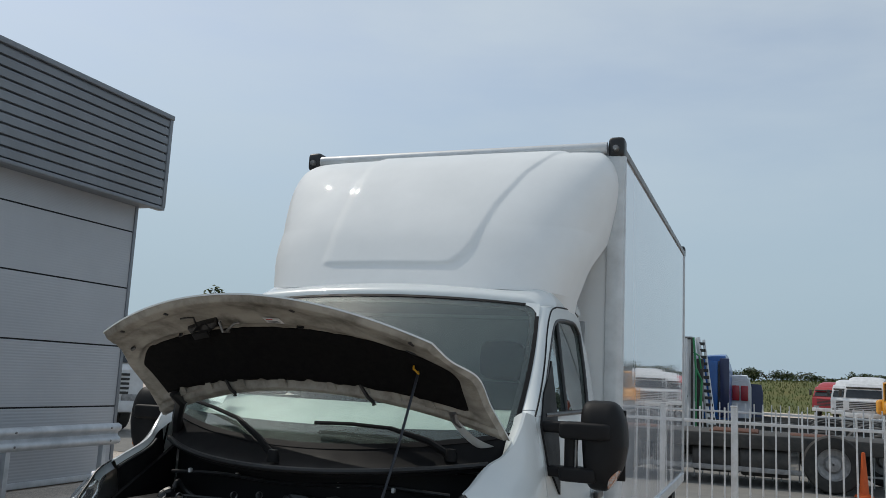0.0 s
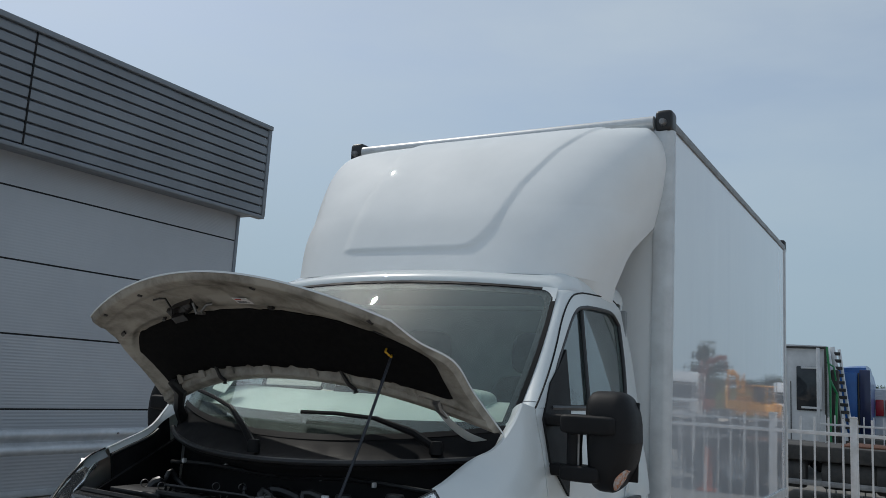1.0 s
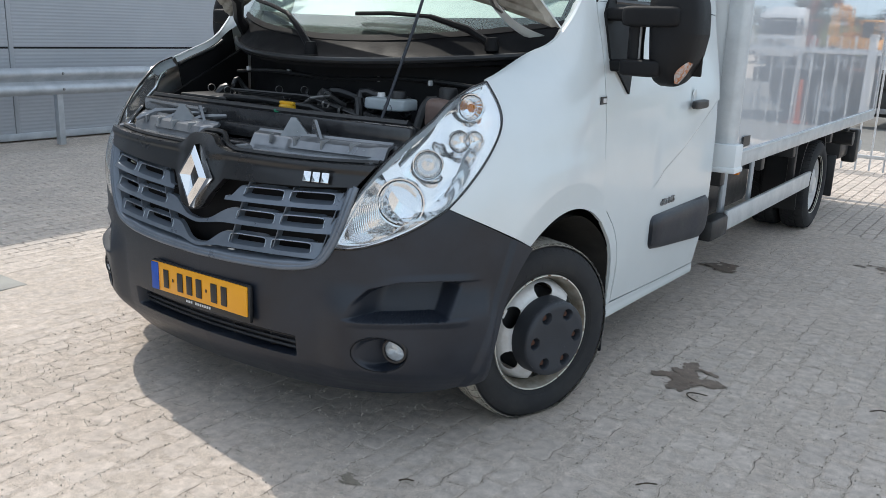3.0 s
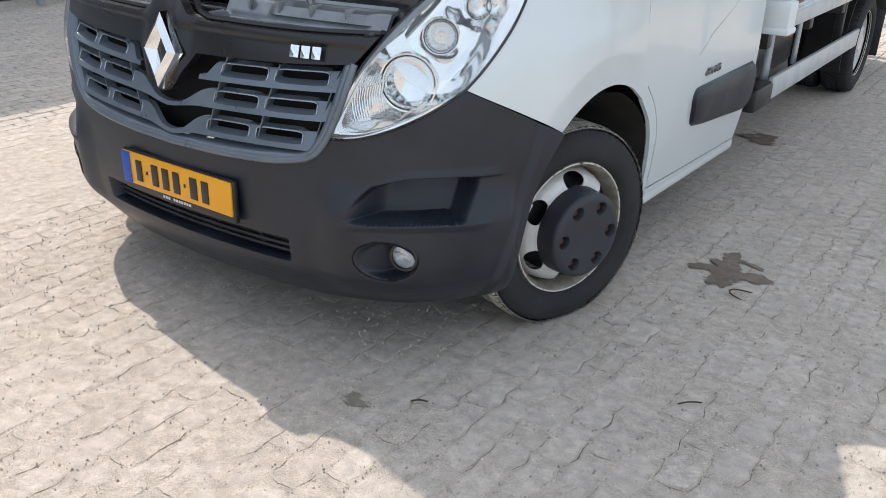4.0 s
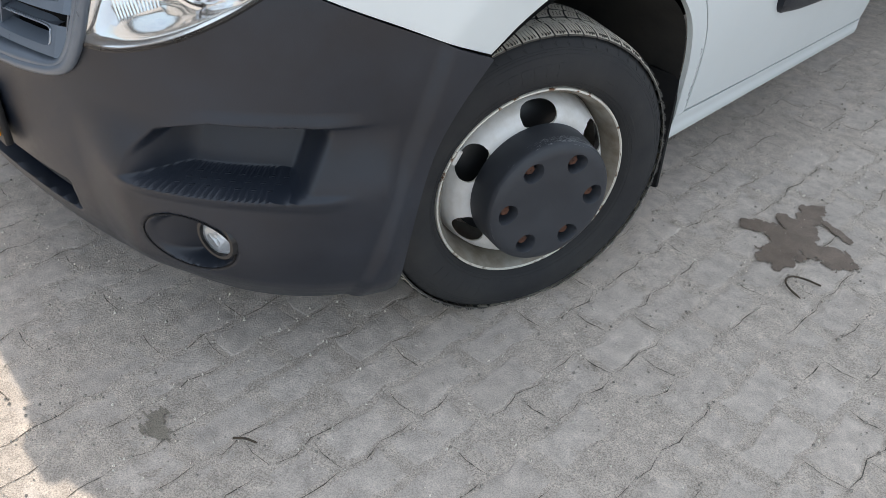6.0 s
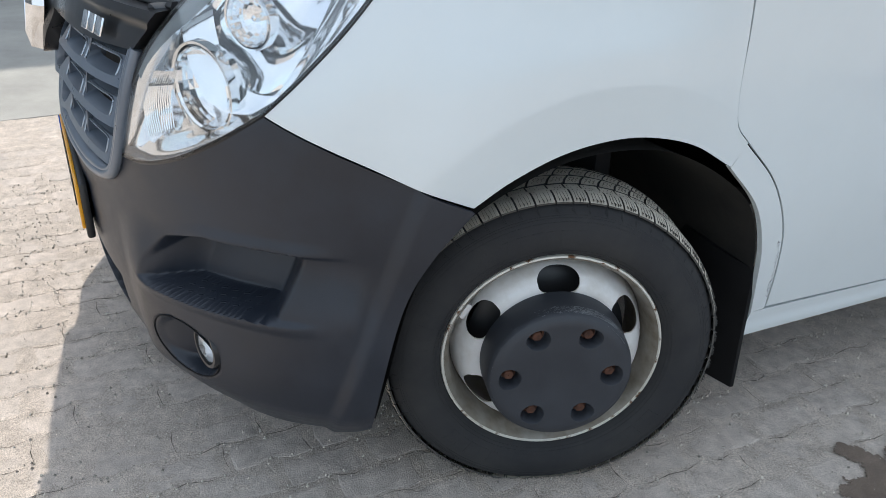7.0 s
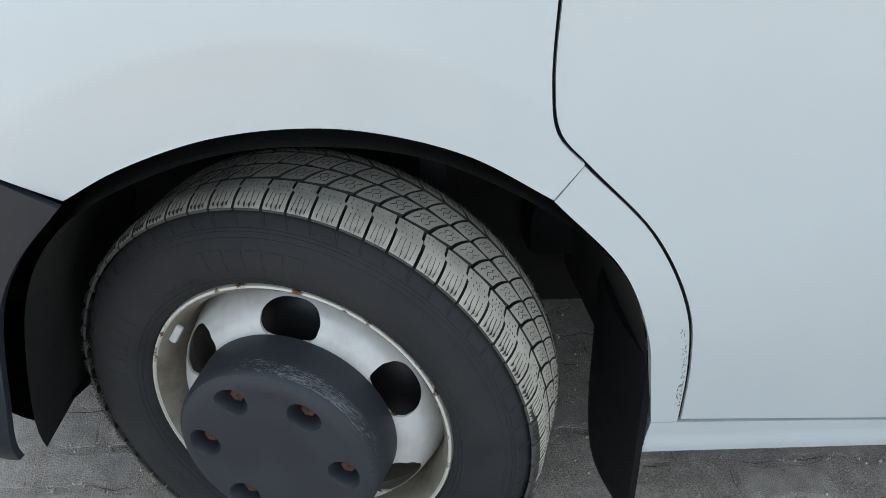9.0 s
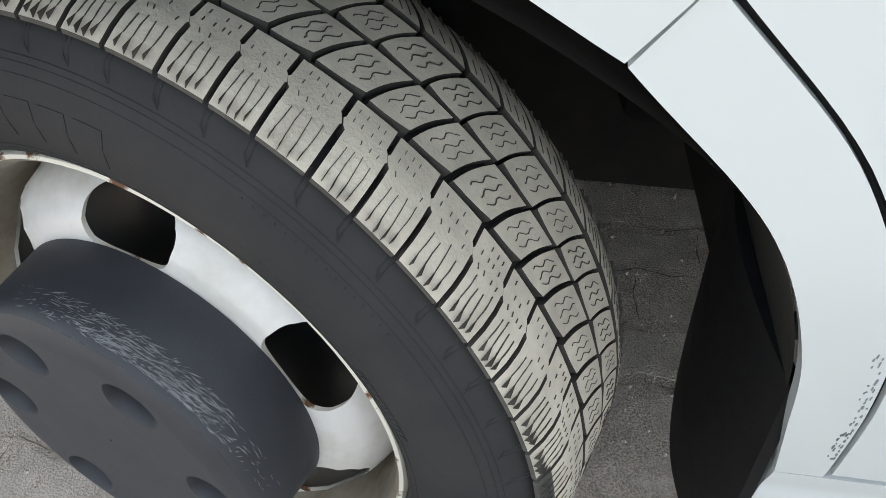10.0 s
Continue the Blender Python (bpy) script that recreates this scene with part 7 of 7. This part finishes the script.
ARMS = ((1.18, .722, 1.277, .768, .026), (1.268, .912, 1.283, .80, .030), (1.283, .80, 1.302, .648, .042), (1.30, .74, 1.42, .752, .030), (1.40, .77, 1.412, .74, .030), (1.318, .885, 1.40, .854, .010), (1.218, .821, 1.291, .826, .013))
for cx, cy, rx, ry, sd in ((1.33, .79, .17, .16, 4), (.74, -.80, .06, .036, 7), (.83, 2.68, .15, .12, 9), (1.75, 3.4, .22, .16, 12)):
    st = link("oil_stain", blot(cx, cy, rx, ry, sd, ARMS if sd == 4 else ()), FAINT if sd == 7 else WET, None, smooth=False)
    tagged(st, "dark damp oil stain soaked into the paving", "stain", "stains on the paving", kind="structure")
TWIG = surface("dry_twig", (.09, .065, .045), (.05, .04, .03), 40, .9)
for pts in ([(1.49, -.24, .008), (1.515, -.215, .012), (1.545, -.19, .008)], [(.87, -.70, .006), (.89, -.685, .010), (.912, -.672, .006)], [(1.436, .624, .004), (1.395, .612, .008), (1.370, .596, .009), (1.366, .574, .009), (1.384, .553, .008), (1.424, .541, .004)], [(2.0, .9, .006), (2.04, .93, .01), (2.06, .93, .006)]):
    tagged(link("twig", tube(spline(pts, 14), [.0022] + [.0026] * 12 + [.0014], 6), TWIG), "small dry brown twig lying on the paving", "twig", "twigs on the paving")
# loose grit
rnd = random.Random(21)
gv, gf = [], []
for k in range(34000):
    x, y = -1.2 + 4.0 * rnd.random(), -2.0 + 3.8 * rnd.random()
    if k % 2:
        out = paver(int(x // W), int(y // L), rnd, 0.0)
        c = rnd.randrange(len(out) - 1)
        f = rnd.random()
        x, y = (out[c][q] + (out[c + 1][q] - out[c][q]) * f + rnd.gauss(0, .006) for q in (0, 1))
    r = .0009 + .0036 * rnd.random() ** 4
    b = len(gv)
    gv += [(x + r, y, -.001), (x, y + r, -.001), (x - r, y, -.001), (x, y - r, -.001), (x + r * .2, y, .001 + r * 1.1)]
    gf += [(b, b + 1, b + 4), (b + 1, b + 2, b + 4), (b + 2, b + 3, b + 4), (b + 3, b, b + 4)]
gr = link("grit", (gv, gf), surface("grit", (.66, .60, .52), (.33, .29, .25), 300, .9, contrast=(.45, .55), per_piece=.5), None, smooth=False)
tagged(gr, "loose sand grains and pebbles on the paving", "grit", kind="stuff")

# ---- yard behind the van ----
FY = 8.0
yard_fence = thing("fence", "white painted steel bar fence", "fence")
for z in (.17, 1.31):
    link("fence_rail", block(3.4, FY, z, 12.4, .03, .04, .004), FENCE, yard_fence)
for k in range(83):
    x = -2.6 + .148 * k
    link("fence_bar", cat(block(x, FY, .75, .020, .020, 1.48, .003)), FENCE, yard_fence, smooth=False)
for x in (-2.7, 1.505, 4.45, 7.4, 9.6):
    link("fence_post", cat(block(x, FY, .755, .07, .07, 1.50, .006), block(x, FY, 1.505, .085, .085, .02, .006)), FENCE, yard_fence)
gate = thing("fence", "white painted steel bar fence standing farther back", "fence")
for z in (.2, 1.28):
    link("fence_rail", block(4.4, 15.2, z, 8.0, .03, .04, .004), FENCE, gate)
for k in range(48):
    link("fence_bar", block(.5 + .165 * k, 15.2, .72, .022, .022, 1.48, .003), FENCE, gate, smooth=False)

YARDGLASS = surface("dark_cab_glass", (.02, .025, .03), (.03, .035, .04), 5, .06, .1)
YTYRE = surface("truck_tyre", (.02, .02, .02), (.05, .047, .043), 8, .75, .9)
YHUB = surface("truck_rim", (.35, .35, .35), (.2, .2, .2), 9, .5, metal=.4)
YCHASSIS = surface("dusty_chassis", (.03, .03, .03), (.08, .075, .068), 5, .7, .9)


def colour(name, c):
    return surface(name, c, tuple(q * .75 for q in c), 3, .3, .45, coat=.3)


C_BLUE, C_NAVY = colour("blue_cab_paint", (.012, .11, .38)), colour("navy_cab_paint", (.015, .025, .09))
C_WHITE, C_RED = colour("white_cab_paint", (.7, .71, .72)), colour("red_cab_paint", (.42, .02, .03))
C_GREEN, C_ORANGE = colour("green_paint", (.01, .22, .07)), colour("orange_yellow_paint", (.75, .33, .02))


def truck(x, y, paint, h, turn=0, label="", chassis=6.0, second=None, hub=None, width=2.4, fairing=.45):
    """A forward-control lorry: cab, screen, doors, bumper, wheels and bare chassis behind."""
    t = thing("truck", label, "truck", (0, 0, 0), "parked trucks")
    m = Matrix.Translation((x, y, 0)) @ pose(0, 0, 0, 0, 0, turn)
    w = width
    prof = [(-.05, .55), (-.12, .9), (-.10, 1.5), (.02, 1.62), (.32, h - .35), (.55, h - .06), (1.0, h), (1.95, h - .02), (2.0, h - .25), (2.0, .75), (1.6, .55)]
    n = len(prof)
    V = [(sx * (w / 2 - (.06 if z > 1.7 else 0)), py, z) for sx in (-1, 1) for py, z in prof]
    F = [tuple(range(n)), tuple(reversed(range(n, 2 * n)))] + [(k, n + k, n + (k + 1) % n, (k + 1) % n) for k in range(n)]
    link("cab", moved(solid((V, F)), m), paint, t, smooth=False)
    scr = [(-w / 2 + .12, .045, 1.68), (w / 2 - .12, .045, 1.68), (w / 2 - .16, .27, h - .45), (-w / 2 + .16, .27, h - .45)]
    link("windscreen", moved(solid(cat((([(a, b - .03, c) for a, b, c in scr] + [(a, b + .02, c) for a, b, c in scr]), [(0, 1, 2, 3), (7, 6, 5, 4), (0, 4, 5, 1), (1, 5, 6, 2), (2, 6, 7, 3), (3, 7, 4, 0)]))), m), YARDGLASS, t, smooth=False)
    for sx in (-1, 1):
        link("side_window", moved(block(sx * (w / 2 - .035), .75, 1.65 + (h - 2.1) * .5, .06, .7, max(.35, (h - 2.1)), .02), m), YARDGLASS, t)
        link("cab_mirror", moved(cat(block(sx * (w / 2 + .16), -.02, 1.95, .2, .1, .45, .04), tube([(sx * (w / 2 - .02), .1, 2.1), (sx * (w / 2 + .16), 0, 2.12)], .02, 6)), m), YCHASSIS, t)
        link("door_line", moved(block(sx * (w / 2 + .002), 1.2, 1.4, .012, .02, 1.5), m), YCHASSIS, t)
        link("headlamp", moved(block(sx * (w / 2 - .3), -.11, .82, .4, .05, .2, .03), m), YHUB, t)
        for yy in (.95, chassis - .6):
            ax = Matrix.Translation((sx * (w / 2 - .16), yy, .5)) @ pose(0, 0, 0, 0, 90 * sx)
            tyre = link("wheel", moved(lathe([(.28, .12), (.34, .15), (.47, .14), (.5, .1), (.5, -.12), (.44, -.15), (.28, -.13)], 28, m @ ax), Matrix()), YTYRE, t)
            link("rim", moved(lathe([(.29, .12), (.25, .06), (.16, .03), (.12, .1), (.02, .11)], 24, m @ ax), Matrix()), hub or YHUB, tyre)
    link("grille", moved(cat(*[block(0, -.125, .95 + .11 * k, w - .7, .03, .06, .01) for k in range(5)]), m), YCHASSIS, t)
    link("bumper", moved(block(0, -.1, .62, w, .2, .28, .05), m), second or paint, t)
    link("visor", moved(block(0, .22, h - .32, w - .3, .16, .09, .03, turned(-20)), m), YCHASSIS, t)
    link("chassis", moved(cat(*[block(sx * .4, chassis / 2 + .9, .85, .09, chassis, .25, .01) for sx in (-1, 1)], block(0, chassis - .3, .95, 1.0, 1.2, .12, .03), block(-.75, 3.0, .7, .5, 1.2, .5, .06), block(.75, 3.0, .7, .5, 1.2, .5, .06)), m), YCHASSIS, t)
    for sx in (-1, 1):
        link("mudguard", moved(lathe([(.56, -.28), (.6, -.28), (.6, .28), (.56, .28)], 16, Matrix.Translation((sx * (w / 2 - .28), chassis - .6, .5)) @ pose(0, 0, 0, 0, 90), (math.pi * .55, math.pi * 1.45)), m), YCHASSIS, t)
    # roof fairing and side flaps
    link("roof_fairing", moved(solid(shell(lambda u, v: ((u - .5) * (w - .35 + .2 * v), .75 + 1.15 * v, h - .04 + fairing * v * (2 - v) * (1 - .3 * (2 * u - 1) ** 6)), lambda u, v: ((u - .5) * (w - .3 + .2 * v), .75 + 1.2 * v, h - .08), 10, 8)), m), paint, t) if fairing else None
    return t


# row of parked lorries, seen mostly past the end of the box
first = truck(-1.74, 19.6, C_WHITE, 3.0, -90, "white truck, side on, with green frame and white ladder", 6.5, C_WHITE, C_GREEN, 2.4, 0)
link("door_window", block(-.16, 18.41, 2.0, .52, .05, 1.0, .02), YARDGLASS, first)
link("cab_gap", block(.20, 18.38, 1.9, .05, .04, 2.1, .01), YCHASSIS, first)
link("roof_edge", block(-.3, 18.39, 2.93, 1.1, .05, .05, .01), YCHASSIS, first)
link("window_frame", cat(block(-.10, 18.385, 2.47, .44, .03, .05, .01), block(.10, 18.385, 2.02, .05, .03, .9, .01), block(-.10, 18.385, 1.57, .44, .03, .05, .01)), C_WHITE, first)
link("side_post", cat(block(.09, 17.95, 1.9, .07, .05, 2.0, .01), *[lathe([(.001, .01), (.014, .008), (.016, 0)], 8, Matrix.Translation((.09, 17.92, 1.1 + .15 * k)) @ pose(0, 0, 0, 90)) for k in range(12)]), C_WHITE, first)
link("air_stack", block(.37, 18.7, 1.6, .16, .4, 1.7, .03), YCHASSIS, first)
link("rear_frame", cat(tube([(.24, 18.3, 2.95), (.30, 18.3, 2.2), (.30, 18.3, .8)], .025, 8), tube([(.30, 18.3, 2.2), (.44, 18.3, 1.9), (.40, 18.3, 1.2)], .03, 8), tube([(.24, 18.3, 2.6), (.38, 18.3, 2.5), (.42, 18.3, 2.2)], .02, 8)), C_GREEN, first)
link("side_ladder", cat(tube([(.62, 18.5, .6), (.30, 18.9, 2.98)], .055, 8), tube([(.76, 18.5, .6), (.44, 18.9, 2.93)], .035, 8)), C_WHITE, first)
for k in range(13):
    link("rung", block(.665 - .0235 * k, 18.50 + .03 * k, .85 + .165 * k, .17, .06, .075, .01), YCHASSIS, first)
blue = truck(-1.02, 21.8, C_BLUE, 2.5, -90, "blue truck cab with raised roof fairing, side on", 5.0, C_NAVY, None, 2.4, .22)
link("side_flap", block(.44, 20.57, 1.75, .50, .05, 1.45, .03), C_BLUE, blue)
link("flap_gap", block(.72, 20.56, 1.75, .03, .05, 1.45, .01), YCHASSIS, blue)
link("side_flap", block(.86, 20.58, 1.78, .24, .05, 1.55, .03), C_NAVY, blue)
striped = truck(-.52, 23.4, C_WHITE, 2.08, -90, "white truck cab with red side flaps", 5.0, C_RED, None, 2.3, .14)
for x in (1.09, 1.32):
    link("side_flap", block(x, 22.22, 1.66, .19, .05, .42, .02), C_RED, striped)
truck(-.2, 25.4, C_NAVY, 1.96, -90, "dark blue truck cab among the parked row", 5.0, None, None, 2.2, 0)
truck(6.5, 72.0, C_RED, 2.45, -20, "red truck cab parked in the yard", 6.0, C_WHITE, None, 2.3)
truck(7.35, 64.0, C_WHITE, 2.55, -14, "white truck cab half hidden behind another", 6.0, C_WHITE, None, 2.3)
truck(7.55, 56.0, C_WHITE, 2.62, -14, "white truck cab with dark windscreen in the yard", 6.0, C_WHITE, None, 2.3)
truck(13.5, 50.0, C_WHITE, 2.9, 0, "white truck cab with dark windscreen in the yard", 6.5)
truck(16.0, 48.0, C_WHITE, 2.9, 0, "white truck cab with dark windscreen in the yard", 6.5)
low = thing("flatbed_trailer", "low dark chassis with large wheels behind the fence", "trailer")
link("deck", block(1.88, 14.7, .80, 5.0, 2.2, .26, .03), YCHASSIS, low)
for x, r in ((-.1, .26), (1.0, .24), (1.85, .27)):
    link("side_tank", lathe([(.001, -.42), (r * .9, -.42), (r, -.38), (r, .38), (r * .9, .42), (.001, .42)], 20, Matrix.Translation((x, 13.85, .44)) @ pose(0, 0, 0, 0, 90)), YCHASSIS, low)
link("side_rail", block(1.4, 13.6, .30, 3.6, .05, .09, .01), YHUB, low)
for x, y in ((2.98, 13.6), (2.98, 15.7), (4.05, 15.7)):
    ax = Matrix.Translation((x, y, .5)) @ pose(0, 0, 0, 90)
    tyre = link("wheel", lathe([(.28, .12), (.34, .15), (.47, .14), (.5, .1), (.5, -.12), (.44, -.15), (.28, -.13)], 32, ax), YTYRE, low)
    link("rim", lathe([(.29, .12), (.25, .06), (.16, .03), (.12, .1), (.02, .11)], 24, ax), YHUB, tyre)
link("load", cat(block(1.3, 14.7, .90, .9, 1.4, .14, .05), block(2.7, 14.7, .89, .8, 1.0, .12, .05)), RUST, low)
for x in (3.55,):
    tagged(link("traffic_marker", lathe([(.16, 0), (.15, .03), (.08, .06), (.03, .75), (.001, .76)], 16, Matrix.Translation((x - .1, 13.4, 0))), surface("orange_plastic", (.7, .12, .02), (.6, .1, .02), 9, .5)), "orange plastic traffic cone standing in the yard", "cone")


def excavator(x, y, turn, paint, label, boom):
    t = thing("excavator", label, "excavator", (0, 0, 0), "parked excavators")
    m = Matrix.Translation((x, y, 0)) @ pose(0, 0, 0, 0, 0, turn)
    for sx in (-.85, .85):
        link("track", moved(block(sx, .2, .38, .5, 3.0, .7, .3, None, 4), m), YCHASSIS, t)
    link("house", moved(cat(block(.2, .6, 1.25, 2.2, 2.6, .9, .12), block(.6, 1.1, 1.8, 1.2, 1.4, .35, .1)), m), paint, t)
    link("counterweight", moved(block(0, 2.0, 1.2, 2.3, .5, .9, .2, None, 4), m), paint, t)
    link("cab_frame", moved(cat(*[tube([(a, b, 1.2), (a, b + (.12 if b < 0 else 0), 2.62)], .055, 8) for a in (-1.1, -.2) for b in (-.75, .6)], block(-.65, -.02, 2.62, 1.02, 1.45, .1, .04), block(-.65, -.05, 1.3, 1.0, 1.4, .5, .06)), m), paint, t)
    link("cab_glass", moved(block(-.65, -.02, 2.08, .86, 1.26, .98, .05), m), YARDGLASS, t)
    pts = [Vector(p) for p in boom]
    for name, a, b, w in (("boom", 0, 2, .22), ("stick", 2, 4, .15)):
        link(name, moved(tube(pts[a:b + 1], [w, w * 1.15, w * .7], 4), m), paint, t, smooth=False)
    link("bucket", moved(block(pts[-1].x, pts[-1].y, pts[-1].z - .1, .8, .6, .5, .12), m), YCHASSIS, t)
    return t


excavator(9.6, 53.0, 10, C_ORANGE, "yellow excavator with dark cab glass", [(.35, -.2, 1.5), (.35, -1.4, 3.2), (.35, -2.6, 3.4), (.35, -3.2, 2.2), (.35, -3.2, 1.0)])
excavator(13.6, 55.0, -60, surface("rust_red_paint", (.32, .07, .03), (.2, .05, .03), 5, .5), "rust red excavator with raised boom", [(.35, -.2, 1.6), (.35, -1.6, 4.0), (.35, -2.8, 4.4), (.35, -3.3, 3.0), (.35, -3.2, 1.6)])

# two tall bent red steel arms beside the van
RED_ARM = surface("red_arm_paint", (0.30, 0.012, 0.022), (0.20, 0.010, 0.016), 5, 0.35, 0.5, coat=.2)
for dx, top in ((0, 3.97), (.10, 4.9)):
    bow = [(2.97, 0), (2.91, .9), (2.85, 1.84), (2.825, 2.4), (2.81, 3.1), (2.83, 3.97), (2.87, 4.9)]
    run = [(x + dx, z) for x, z in bow if z <= top]
    arm = thing("loading_arm", "tall slightly bent red steel arm standing on the paving", "arm", (run[0][0], 3.5, 0), "red arms")
    link("shaft", tube([(x - run[0][0], 0, z) for x, z in spline(run, 24)], [.062 - .036 * k / 23 for k in range(24)], 10), RED_ARM, arm)
    link("foot", block(0, 0, .02, .34, .34, .04, .008), RED_ARM, arm)
    for z in (1.95, 2.15):
        x = float(np.interp(z, [q[1] for q in run], [q[0] for q in run]))
        link("rivet", lathe([(.001, .006), (.010, .005), (.012, 0)], 10, Matrix.Translation((x - run[0][0], -.045, z)) @ pose(0, 0, 0, 90)), YCHASSIS, arm)

# white lorry behind the warehouse corner
truck(-13.2, 13.0, C_WHITE, 2.4, 60, "white truck partly hidden behind the warehouse", 6.0)

# grassy bank, shrubs and trees
GRASS = surface("grassy_bank", (.085, .105, .026), (.14, .125, .042), .35, .9, 1.0, bump=.05, bump_scale=3)
LEAF = surface("shrub_leaves", (.035, .06, .015), (.07, .085, .025), 2.0, .6, .8, per_piece=.35)
BARK = surface("bark", (.09, .07, .05), (.05, .04, .03), 9, .9, bump=.01, bump_scale=30)


def bank(u, v):
    x = -60 + 150 * u
    rise = step(v, 0, .8)
    return x, 82 + 24 * v, -.02 + (2.9 + .25 * math.sin(x * .11) + .15 * math.sin(x * .31)) * rise


bk = link("grass_bank", grid(bank, 120, 12), GRASS)
tagged(bk, "dry green grassy bank behind the yard", "bank", kind="structure")
tuft_v, tuft_f = [], []
rnd = random.Random(8)
for k in range(9000):
    u, v = .30 + .25 * rnd.random(), rnd.random()
    x, y, z = bank(u, v)
    hgt, a = .10 + .22 * rnd.random(), rnd.random() * 3.14
    b = len(tuft_v)
    dx, dy = .06 * math.cos(a), .06 * math.sin(a)
    tuft_v += [(x - dx, y - dy, z - .02), (x + dx, y + dy, z - .02), (x + .12 * (rnd.random() - .5), y, z + hgt)]
    tuft_f.append((b, b + 1, b + 2))
gt = link("grass", (tuft_v, tuft_f), surface("grass_blades", (.08, .11, .026), (.15, .14, .05), .8, .8, .9, per_piece=.3), None, smooth=False)
tagged(gt, "rough dry grass on the bank", "grass", kind="stuff")


def leaves(center, size, count, r, leaf):
    V, F = [], []
    for k in range(count):
        while True:
            q = Vector((r.uniform(-1, 1), r.uniform(-1, 1), r.uniform(-1, 1)))
            if .3 < q.length < 1:
                break
        p = Vector(center) + Vector((q.x * size[0], q.y * size[1], q.z * size[2]))
        a = Vector((r.uniform(-1, 1), r.uniform(-1, 1), r.uniform(-.6, .6))).normalized() * leaf
        c = a.cross(Vector((r.uniform(-1, 1), r.uniform(-1, 1), 1))).normalized() * leaf * .55
        b = len(V)
        V += [tuple(p - a), tuple(p + c), tuple(p + a), tuple(p - c)]
        F.append((b, b + 1, b + 2, b + 3))
    return V, F


def shrub(x, y, z, w, h, seed):
    r = random.Random(seed)
    t = thing("shrub", "dense dark green shrub on the bank", "shrub", (x, y, z), "shrubs along the bank")
    stems = cat(*[tube([(0, 0, 0), (w * r.uniform(-.3, .3), r.uniform(-.3, .3), h * .5), (w * r.uniform(-.5, .5), r.uniform(-.4, .4), h * .85)], [.07, .05, .02], 5) for _ in range(5)])
    link("trunk", stems, BARK, t)
    clumps = [leaves((w * r.uniform(-.6, .6), r.uniform(-.5, .5), h * r.uniform(.25, .75)), (w * r.uniform(.2, .4), .6, h * r.uniform(.18, .32)), 150, r, .12) for _ in range(9)]
    link("crown", cat(*clumps), LEAF, t, smooth=False)


rnd = random.Random(14)
x = -20
while x < 45:
    w, h = rnd.uniform(1.6, 3.4), rnd.uniform(.9, 2.1)
    shrub(x, 104 + rnd.uniform(-1, 2), 2.8, w * 1.2, h * 1.2, int(1000 * rnd.random()))
    x += w * rnd.uniform(.95, 1.55)


def tree(x, y, h, seed):
    r = random.Random(seed)
    t = thing("tree", "slender green tree beyond the warehouse", "tree", (x, y, 0), "far trees")
    limbs = [tube([(0, 0, 0), (.1, 0, h * .4), (.05, .1, h * .95)], [.22, .15, .03], 8)]
    crown = []
    for k in range(11):
        z = h * (.35 + .055 * k)
        a, l = r.random() * 6.28, h * .26 * (1.15 - k / 14)
        e = (l * math.cos(a), l * math.sin(a), z + l * .6)
        limbs.append(tube([(.05, 0, z), (e[0] * .5, e[1] * .5, z + l * .4), e], [.07, .05, .015], 6))
        crown += [leaves((e[0] * w, e[1] * w, z + l * .55 * w), (l * .45, l * .45, l * .4), 110, r, .16) for w in (.6, 1.0)]
    crown.append(leaves((.05, .1, h * .97), (.7, .7, .8), 160, r, .15))
    link("trunk", cat(*limbs), BARK, t)
    link("crown", cat(*crown), LEAF, t, smooth=False)


tree(-29.6, 40, 6.0, 3)
tree(-26.5, 52, 5.6, 6)
tree(16, 70, 6.0, 5)
